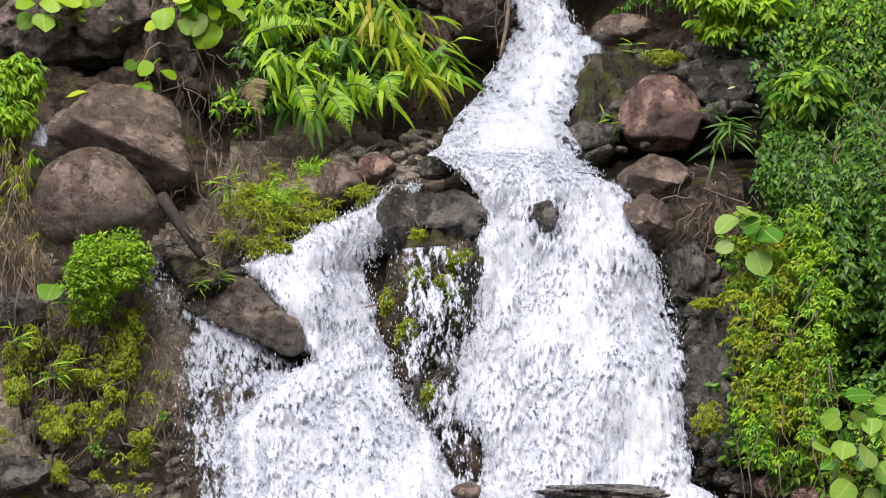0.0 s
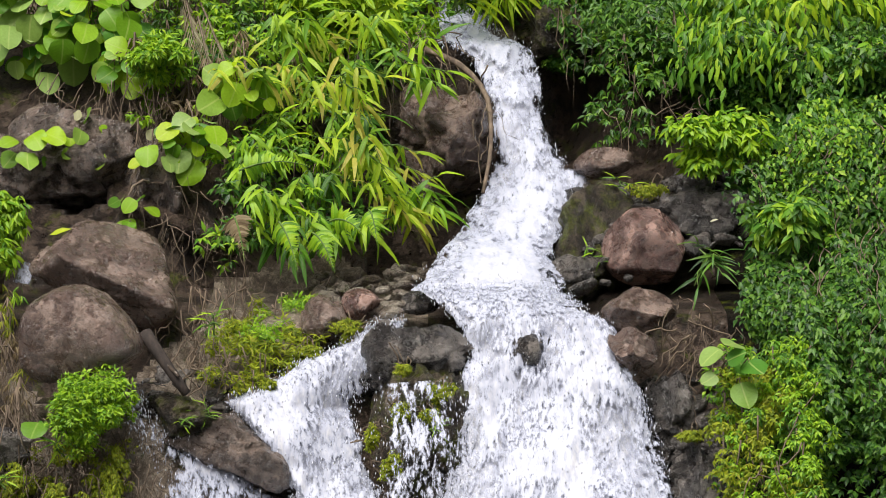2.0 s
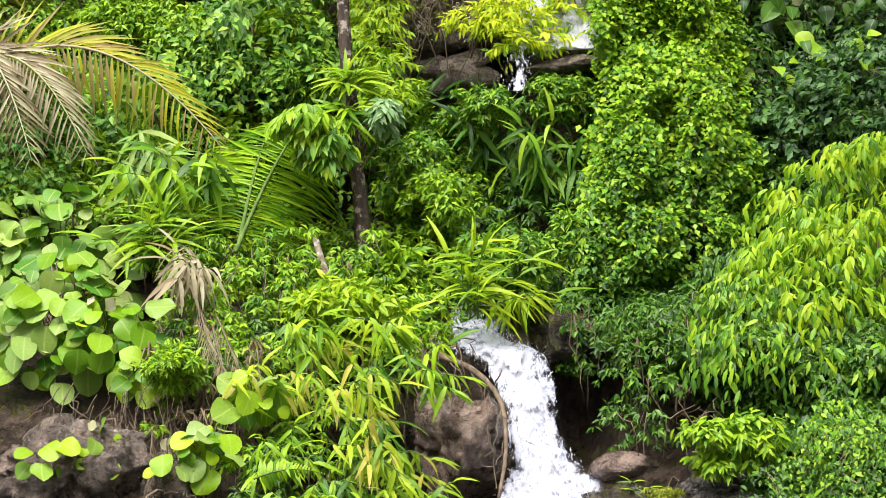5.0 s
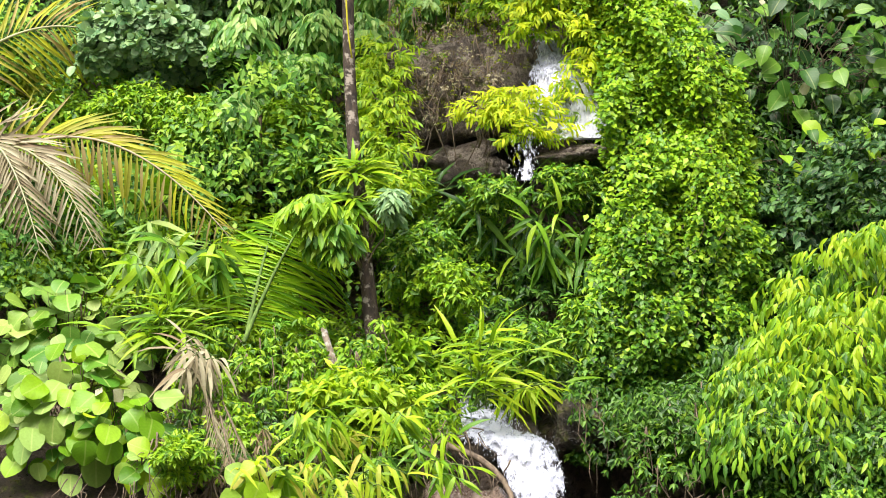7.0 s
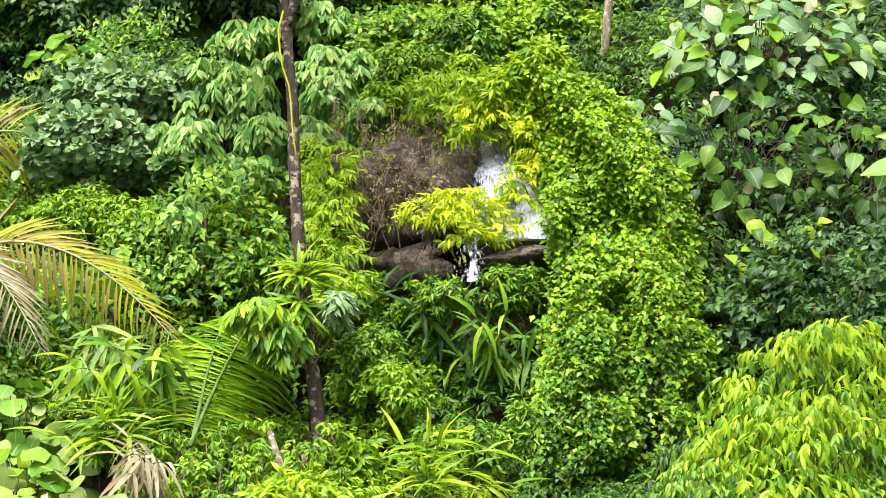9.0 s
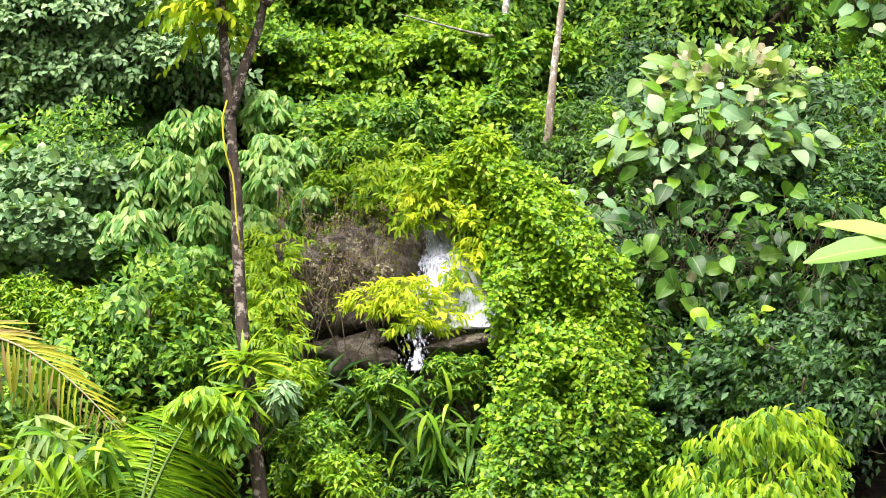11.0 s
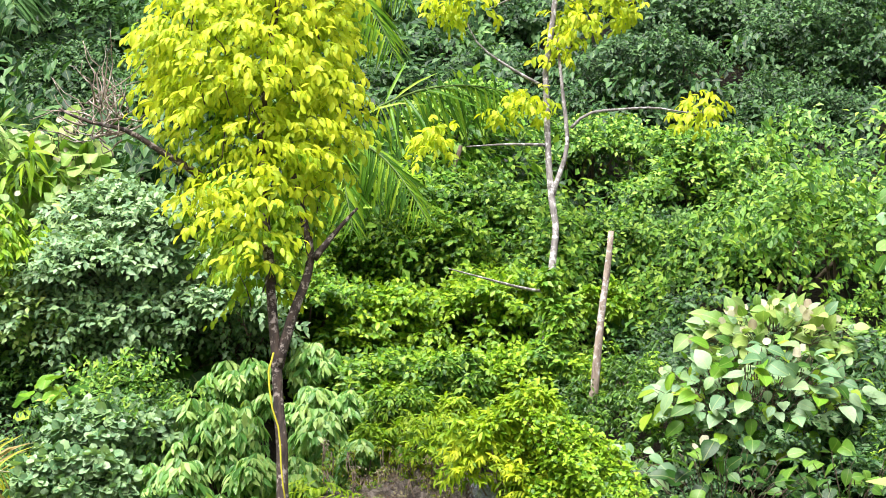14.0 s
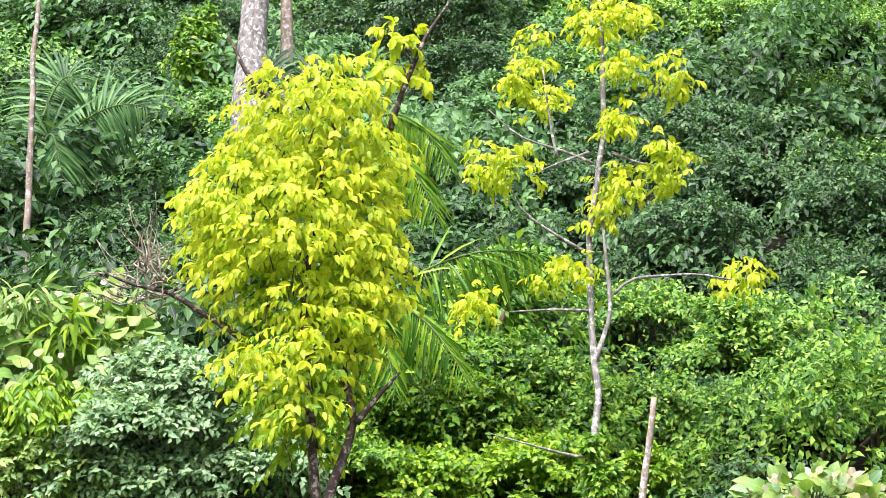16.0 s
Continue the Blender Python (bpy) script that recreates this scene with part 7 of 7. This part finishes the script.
yt = tree("yellow_tree", (-0.604, 25.102, 5.082), "slim tree with bright yellow-green leaves and lichened trunk",
          [[(-0.604, 25.102, 5.082), (-0.701, 26.039, 5.865), (-0.762, 26.742, 6.769), (-0.869, 27.445, 7.901), (-0.95, 28.1, 9.086), (-0.961, 28.873, 9.799), (-1.081, 30.756, 11.429), (-1.21, 32.776, 13.189)],
           [(-1.069, 30.765, 11.431), (-0.931, 32.086, 12.5), (-0.686, 33.726, 13.857), (-0.873, 34.977, 14.923), (-1.013, 36.372, 16.136), (-1.011, 36.488, 16.233), (-1.015, 36.247, 16.032)],
           [(-1.21, 32.776, 13.189), (-1.208, 32.849, 13.25), (-1.388, 34.811, 14.996), (-1.515, 37.738, 17.531), (-1.479, 41.368, 20.572), (-1.25, 46.864, 25.082)]],
          [[(-0.686, 33.726, 13.857), (-0.38, 34.625, 14.614), (-0.111, 35.221, 15.117)], [(-2.27, 35.359, 15.697), (-2.979, 36.351, 16.533), (-3.454, 37.082, 17.149), (-4.055, 37.314, 17.344), (-4.541, 37.869, 17.813)], [(-0.287, 45.583, 23.85), (-0.019, 48.342, 26.175), (0.408, 51.5, 28.837), (1.08, 54.658, 31.498)], [(-2.24, 45.324, 24.095), (-2.999, 47.444, 25.882), (-3.677, 50.624, 28.561)]],
          [], LEAF_YELLOW, BARK_DARK, 24.8, seed=500, thick=0.075, thin=0.03)
base_yt = np.array(yt.location)
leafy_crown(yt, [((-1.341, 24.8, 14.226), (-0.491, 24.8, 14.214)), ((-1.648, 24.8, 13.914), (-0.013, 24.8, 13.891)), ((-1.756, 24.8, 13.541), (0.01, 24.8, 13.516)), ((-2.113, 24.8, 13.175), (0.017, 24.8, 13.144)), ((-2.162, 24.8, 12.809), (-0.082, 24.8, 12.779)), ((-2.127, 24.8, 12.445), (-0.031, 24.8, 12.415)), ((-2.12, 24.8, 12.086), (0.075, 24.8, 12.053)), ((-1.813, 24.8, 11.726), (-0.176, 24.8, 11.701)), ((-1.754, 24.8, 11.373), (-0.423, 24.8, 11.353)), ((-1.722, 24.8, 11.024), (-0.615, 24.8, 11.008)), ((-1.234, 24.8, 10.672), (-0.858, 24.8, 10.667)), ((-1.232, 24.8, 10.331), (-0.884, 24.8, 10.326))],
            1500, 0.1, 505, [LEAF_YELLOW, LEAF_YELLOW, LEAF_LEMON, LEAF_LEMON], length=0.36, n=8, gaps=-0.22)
leafy_crown(yt, [((-0.23, 24.8, 14.883), (0.113, 24.8, 14.878)), ((-0.347, 24.8, 14.531), (0.193, 24.8, 14.523)), ((-0.264, 24.8, 14.211), (0.104, 24.8, 14.206))], 34, 0.13, 515, [LEAF_YELLOW], 0.2, 0.2, 6, -0.6)
limb("creeper_stem", [at_depth(q, 24.68) for q in ((-1.103, 31.104, 11.732), (-1.039, 29.744, 10.56), (-0.967, 28.733, 9.684), (-0.884, 28.134, 9.113))], 0.010, 0.008, STEM_YELLOW, yt, base_yt, 6, 0.12, 7, "yellow creeper stem")
tree("thin_tree", (1.897, 29.708, 10.473), "thin pale tree with sparse yellow leaves",
     [[(1.94, 29.82, 10.572), (2.208, 32.218, 12.672), (2.524, 34.268, 14.558), (2.5, 34.44, 14.69), (2.515, 34.963, 15.14), (2.776, 38.971, 18.648), (3.527, 44.124, 23.084), (4.142, 51.131, 28.989), (4.325, 53.9, 31.322)],
      [(2.536, 34.938, 15.129), (2.847, 36.102, 16.259), (3.069, 39.458, 19.146), (3.155, 40.965, 20.421)]],
     [[(2.959, 36.821, 16.902), (3.218, 37.338, 17.365), (3.806, 37.404, 17.42), (4.314, 37.472, 17.478), (4.765, 37.156, 17.212), (5.204, 37.312, 17.343)], [(2.708, 38.701, 18.389), (2.239, 40.144, 19.366), (1.86, 41.424, 20.345), (1.743, 42.785, 21.492)], [(3.167, 42.341, 21.581), (2.757, 43.275, 22.267), (2.057, 44.922, 23.324), (1.569, 46.674, 24.77)],
      [(2.237, 32.475, 12.901), (2.135, 32.532, 12.908), (1.602, 32.999, 13.245), (1.047, 33.36, 13.548)], [(3.171, 42.921, 22.07), (2.722, 42.821, 21.868), (2.137, 42.899, 21.646)], [(2.568, 36.615, 16.559), (2.115, 37.173, 16.813), (1.461, 37.229, 16.81)], [(3.51, 42.908, 22.059), (3.93, 42.311, 21.556), (4.567, 42.06, 21.344)], [(2.643, 43.076, 22.044), (2.627, 44.944, 23.61), (2.7, 48.338, 26.507)]],
     [(3.993, 50.281, 28.273), (3.912, 52.032, 29.748), (4.777, 51.103, 28.965), (4.174, 47.509, 25.936), (2.562, 49.739, 27.617), (2.248, 48.307, 26.249), (2.567, 46.371, 24.781), (3.689, 44.755, 23.616), (4.574, 42.116, 21.392), (4.163, 41.851, 21.168), (1.418, 43.082, 21.742), (2.061, 43.257, 21.922), (2.376, 38.385, 17.95), (1.056, 37.387, 16.942), (4.824, 37.006, 17.085), (3.439, 41.221, 20.637), (5.203, 47.465, 25.899), (3.399, 39.926, 19.546)],
     LEAF_YELLOW, BARK_LICHEN, 29.0, 0.1, 0.2, 11, 540, 0.9, 0.045, 0.016, shape=OVAL, copies=3, wide=0.9)
bush("climber_strip", at_depth((2.229, 31.477, 12.057), 28.9), (0.221, 0.25, 0.822), "green climber on a thin trunk", LEAF_MID, DIAMOND, 0.13, 22, 12, 0.8, 560, 0.3, "climber")
tree("bare_pole", (2.364, 28.798, 9.865), "bare pale broken trunk", [[(2.341, 28.706, 9.775), (2.613, 30.391, 11.338), (2.877, 31.819, 12.661), (3.152, 33.337, 13.993)]], [], [], LEAF_MID, BARK_PALE, 28.4, thick=0.055, seed=565)
tree("pale_trunk", (-2.615, 43.446, 22.512), "thick pale grey forest trunk", [[(-2.655, 42.281, 21.53), (-2.994, 48.19, 26.51), (-3.395, 56.322, 33.364)]], [], [], LEAF_MID, BARK_LICHEN, 39.0, thick=0.32, seed=570)
tree("pale_trunk", (-2.064, 43.424, 22.494), "straight pale forest trunk", [[(-2.006, 42.26, 21.511), (-2.297, 48.16, 26.485), (-2.699, 56.288, 33.335)]], [], [], LEAF_MID, BARK_PALE, 39.5, thick=0.14, seed=572)
tree("slim_trunk", (-5.679, 37.909, 17.846), "slim grey trunk among bushes", [[(-5.606, 37.474, 17.479), (-6.368, 42.424, 21.651), (-7.394, 49.153, 27.322), (-8.41, 56.568, 33.571)]], [], [], LEAF_MID, BARK_PALE, 36.5, thick=0.055, seed=574)
bush("ivy_column", at_depth((-3.946, 47.121, 25.61), 42.0), (0.6, 0.6, 1.457), "column of green ivy on a forest trunk", LEAF_MID, DIAMOND, 0.16, 40, 16, 0.8, 576, 0.26, "climber")
fronds("wild_palm", at_depth((-6.2, 41.859, 21.174), 37.5), [(at_depth((-6.196, 42.417, 21.645), 37.5), at_depth((-4.76, 45.76, 24.463), 37.5)), (at_depth((-6.484, 43.598, 22.64), 37.5), at_depth((-6.377, 47.587, 26.003), 37.5)), (at_depth((-6.335, 43.896, 22.891), 37.5), at_depth((-5.686, 41.566, 20.928), 37.3))], 0.85, "palm with pale feathery fronds", FOREST_GREY, 0.4, 34, 0.6, 580, wide=0.5)
fronds("wild_palm", at_depth((-0.281, 43.435, 22.039), 31.0), [(at_depth((-0.804, 45.597, 23.864), 31), at_depth((0.795, 43.393, 22.005), 31)), (at_depth((-0.68, 44.04, 22.55), 31), at_depth((0.545, 40.704, 19.738), 31)), (at_depth((-0.672, 37.139, 16.733), 29.5), at_depth((2.468, 38.445, 18.048), 29.5)), (at_depth((-0.672, 37.139, 16.733), 29.5), at_depth((0.807, 34.83, 14.788), 29)), (at_depth((-0.672, 37.139, 16.733), 29.5), at_depth((-0.18, 34.516, 14.523), 29))], 0.7, "palm with long drooping fronds behind the tree", LEAF_MID, 0.45, 42, 1.2, 584, wide=0.36)
fronds("wild_palm", at_depth((-2.274, 45.998, 24.663), 38.0), [(at_depth((-2.033, 45.316, 24.088), 38), at_depth((-2.74, 48.562, 26.824), 38)), (at_depth((-2.033, 45.316, 24.088), 38), at_depth((-1.731, 48.35, 26.576), 38))], 0.7, "small palm at the foot of forest trunks", FOREST_SHADE_DARK, 0.2, 22, 0.3, 588, wide=0.5)
# dead twigs
g = np.random.default_rng(590)
tw = np.array(at_depth((-3.819, 37.412, 17.427), 24.9))
dead = thing("dead_twigs", tuple(tw.tolist()), "tangle of pale dead twigs", "twigs")
for k in range(46):
    a = tw + g.normal(0, 0.12, 3)
    q = a + np.array([g.normal(-0.05, 0.32), g.normal(0, 0.15), g.uniform(0.0, 0.75)])
    v, f, _ = local(tube(bend(a, q, g.normal(0, 0.08), 7, 0.02, g), np.linspace(0.011, 0.003, 7), 4), tw)
    part("twig", mesh_from("twig", v, f, BARK_PALE), dead)
MASSES = [
    ((4.605, 44.0, 22.786), 1.64, 1.16, FOREST_GREY, 0.15), ((7.524, 43.0, 22.262), 1.13, 1.6, FOREST_GREY, 0.14), ((5.057, 39.0, 18.913), 1.02, 0.6, FOREST_SHADE_DARK, 0.13),
    ((3.039, 35.0, 15.146), 0.92, 0.61, FOREST_FRESH, 0.11), ((4.261, 34.5, 14.611), 0.98, 0.68, FOREST_FRESH, 0.12), ((6.1, 37.0, 16.577), 0.97, 0.81, FOREST_SHADE_DARK, 0.1), ((5.353, 34.0, 13.932), 0.97, 0.6, FOREST_FRESH, 0.1),
    ((1.964, 43.0, 22.233), 1.04, 0.85, FOREST_GREY, 0.15), ((2.503, 40.0, 19.396), 0.79, 0.61, FOREST_SHADE_DARK, 0.14), ((0.492, 48.0, 27.109), 1.58, 0.74, FOREST_SHADE_DARK, 0.13), ((-6.569, 48.0, 26.958), 1.47, 0.84, FOREST_SHADE_DARK, 0.13),
    ((-4.877, 46.0, 24.118), 1.21, 0.91, FOREST_SHADE_DARK, 0.14), ((-5.553, 42.0, 21.023), 1.1, 0.74, FOREST_SHADE_DARK, 0.13), ((1.332, 34.0, 15.426), 0.6, 0.34, FOREST_FRESH, 0.12), ((8.23, 50.0, 27.934), 1.64, 0.77, FOREST_FRESH, 0.11),
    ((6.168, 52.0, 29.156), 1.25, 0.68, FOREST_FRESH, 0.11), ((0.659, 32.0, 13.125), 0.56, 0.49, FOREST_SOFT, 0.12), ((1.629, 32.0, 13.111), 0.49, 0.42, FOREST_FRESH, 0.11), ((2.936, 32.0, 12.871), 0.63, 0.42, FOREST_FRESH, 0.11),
    ((4.45, 33.0, 13.127), 0.79, 0.43, FOREST_SOFT, 0.11), ((-0.578, 31.5, 12.964), 0.41, 0.41, FOREST_FRESH, 0.12)]


def forest_shrub(p, rx, rz, mat, leaf, seed, label):
    """A tall shrub: tiers of leafy twigs over shaded stems."""
    g = np.random.default_rng(seed)
    c = np.array(p)
    foot = c + np.array([0, 0.9, -1.1 * rz])
    ob = thing("tall_shrub", tuple(foot.tolist()), label, "bush")
    n = int(22 + 24 * rx * rz)
    d = unit(g.normal(0, 1, (n, 3)) + 0.6 * NEAR + 0.65 * UP)
    lump = c + d * np.array([rx, 0.8 * rx, rz]) * g.uniform(0.55, 1.1, (n, 1))
    out = unit(np.repeat(d, 32, 0) * 0.6 + g.normal(0, 0.7, (n * 32, 3)) * np.array([1, 0.8, 0.6]) + 0.5 * UP)
    at = np.repeat(lump, 32, 0) + out * g.uniform(0.06, 0.2, (n * 32, 1)) * np.array([1.3, 1.3, 0.7])
    part("foliage", foliage_mesh(sprays(at, out, 6, 0.2 + leaf, LEAFLET, leaf * 0.75, seed + 1, 0.6, 1.1, 0.85, 0.4), foot, mat), ob)
    sv, sf, _ = local(stems(foot, lump[:10], 0.03, 0.1, 0.03, seed=seed), foot)
    part("stem", mesh_from("stem", sv, sf, TWIG), ob)


g = np.random.default_rng(640)
z = 12.2
while z < 33:
    half = 0.17 * float(slope_y(0, z)) + 0.6
    for x in np.arange(-half, half, 2.1 + 0.03 * (z - 12)):
        xx, zz = x + g.normal(0, 0.45), z + g.normal(0, 0.35)
        rx = g.uniform(0.55, 1.15) * (1 + 0.012 * (z - 12))
        if xx < -1.6 and zz < 17.0:
            continue
        if all(abs(q[0][0] - xx) > 0.8 * (q[1] + rx) or abs(q[0][2] - zz) > 0.8 * (q[2] + 0.6 * rx) for q in MASSES):
            # dark tone across the middle band puts its shade into the leaf colour
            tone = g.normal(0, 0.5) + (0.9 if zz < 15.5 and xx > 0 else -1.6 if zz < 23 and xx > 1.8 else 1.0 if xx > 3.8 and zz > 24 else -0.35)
            m = FOREST_SHADE_DARK if tone < -0.5 else FOREST_GREY if tone < 0.1 else FOREST_SOFT if tone < 0.7 else FOREST_FRESH
            MASSES.append(((xx, float(slope_y(xx, zz) + swell(xx, zz)) - 0.3, zz), rx, rx * g.uniform(0.5, 0.8), m, g.uniform(0.1, 0.145)))
    z += 1.25 + 0.02 * (z - 12)
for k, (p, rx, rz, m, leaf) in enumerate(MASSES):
    forest_shrub((p[0], p[1] - (0.6 if k < 21 else 0.2), p[2]), rx, rz, m, leaf, 600 + 3 * k, {FOREST_GREY: "tall grey-green forest shrub with broad leaves", FOREST_SHADE_DARK: "tall shade-dark green forest shrub on the slope"}.get(m, "tall fresh green forest shrub on the slope"))

# light shrubs round the middle of the slope
for k, (p, m) in enumerate(zip([(-0.404, 30.5, 12.476), (0.167, 30.0, 11.53), (0.72, 30.5, 12.517), (1.462, 30.0, 11.631), (1.702, 29.2, 10.502), (0.456, 29.2, 10.536), (2.41, 31.0, 12.58), (-0.059, 31.0, 13.363), (1.245, 31.5, 13.519)], (LEAF_MID, LEAF_LIME, LEAF_MID, LEAF_LIME, LEAF_LIME, LEAF_MID, FOREST_FRESH, LEAF_LIME, FOREST_FRESH))):
    forest_shrub(p, 0.55, 0.42, m, 0.12, 680 + k, "light green leafy shrub on the slope")

# pale and lime shrubs about the foot of the yellow tree, and a fresh green field high up
for k, (p, rx, rz, m, leaf) in enumerate([((-2.662, 28.9, 12.357), 0.62, 0.36, LEAF_GREY, 0.13), ((-2.032, 28.9, 12.148), 0.6, 0.34, LEAF_GREY, 0.13), ((-2.93, 28.6, 11.692), 0.6, 0.36, LEAF_GREY, 0.13), ((-1.926, 29.3, 11.723), 0.6, 0.36, LEAF_GREY, 0.13), ((-2.471, 29.1, 11.399), 0.6, 0.3, LEAF_GREY, 0.13), ((-1.625, 29.4, 12.698), 0.35, 0.3, LEAF_LIME, 0.1), ((-1.219, 29.7, 12.053), 0.42, 0.45, LEAF_LIME, 0.1), ((-0.679, 29.8, 11.607), 0.5, 0.35, LEAF_MID, 0.11), ((-4.113, 28.8, 11.389), 0.6, 0.4, LEAF_PALEGREEN, 0.13), ((-3.572, 28.9, 11.479), 0.5, 0.4, LEAF_GREY, 0.13), ((-0.23, 30.6, 12.634), 0.5, 0.4, LEAF_MID, 0.11), ((-2.875, 28.9, 11.194), 0.6, 0.35, LEAF_GREY, 0.13), ((-1.643, 28.9, 11.253), 0.5, 0.35, LEAF_GREY, 0.13), ((-2.279, 29.2, 11.702), 0.6, 0.3, LEAF_GREY, 0.13), ((0.87, 29.2, 10.421), 0.45, 0.4, LEAF_LIME, 0.1)]):
    forest_shrub(p, rx, rz, m, leaf, 700 + 3 * k, {LEAF_GREY: "pale grey-green shrub with small rounded leaves", LEAF_PALEGREEN: "pale green leafy shrub on the slope"}.get(m, "lime-green leafy shrub on the slope"))
for k, (p, rx, rz, m, leaf) in enumerate([((7.256, 42.5, 24.202), 1.0, 0.8, FOREST_FRESH, 0.085), ((7.831, 42.0, 23.056), 1.0, 0.9, FOREST_FRESH, 0.085), ((6.722, 43.0, 24.87), 0.9, 0.7, FOREST_FRESH, 0.085), ((6.968, 41.0, 21.666), 0.8, 0.6, FOREST_FRESH, 0.085), ((7.694, 41.0, 21.397), 0.9, 0.7, FOREST_SOFT, 0.1), ((6.682, 42.0, 23.18), 0.7, 0.7, FOREST_FRESH, 0.085), ((7.029, 40.0, 20.02), 0.9, 0.6, FOREST_SOFT, 0.1)]):
    forest_shrub(p, rx, rz, m, leaf, 760 + 3 * k, "fresh green small-leaved climber shrub high on the slope")

# fallen leaves
for p, m, s in (((-2.809, 20.667, 2.735), LEAF_YELLOW, 0.16), ((2.231, 21.732, 2.855), LEAF_PALE, 0.07)):
    lf = thing("fallen_leaf", p, "single fallen leaf lying on rock", "leaf")
    part("blade", shared_leaves(POINTED, m, 1, 5, "blade")[0], lf, at=leaf_pose(np.zeros(3), np.array([0.9, -0.2, 0.4]), NEAR + UP, s))
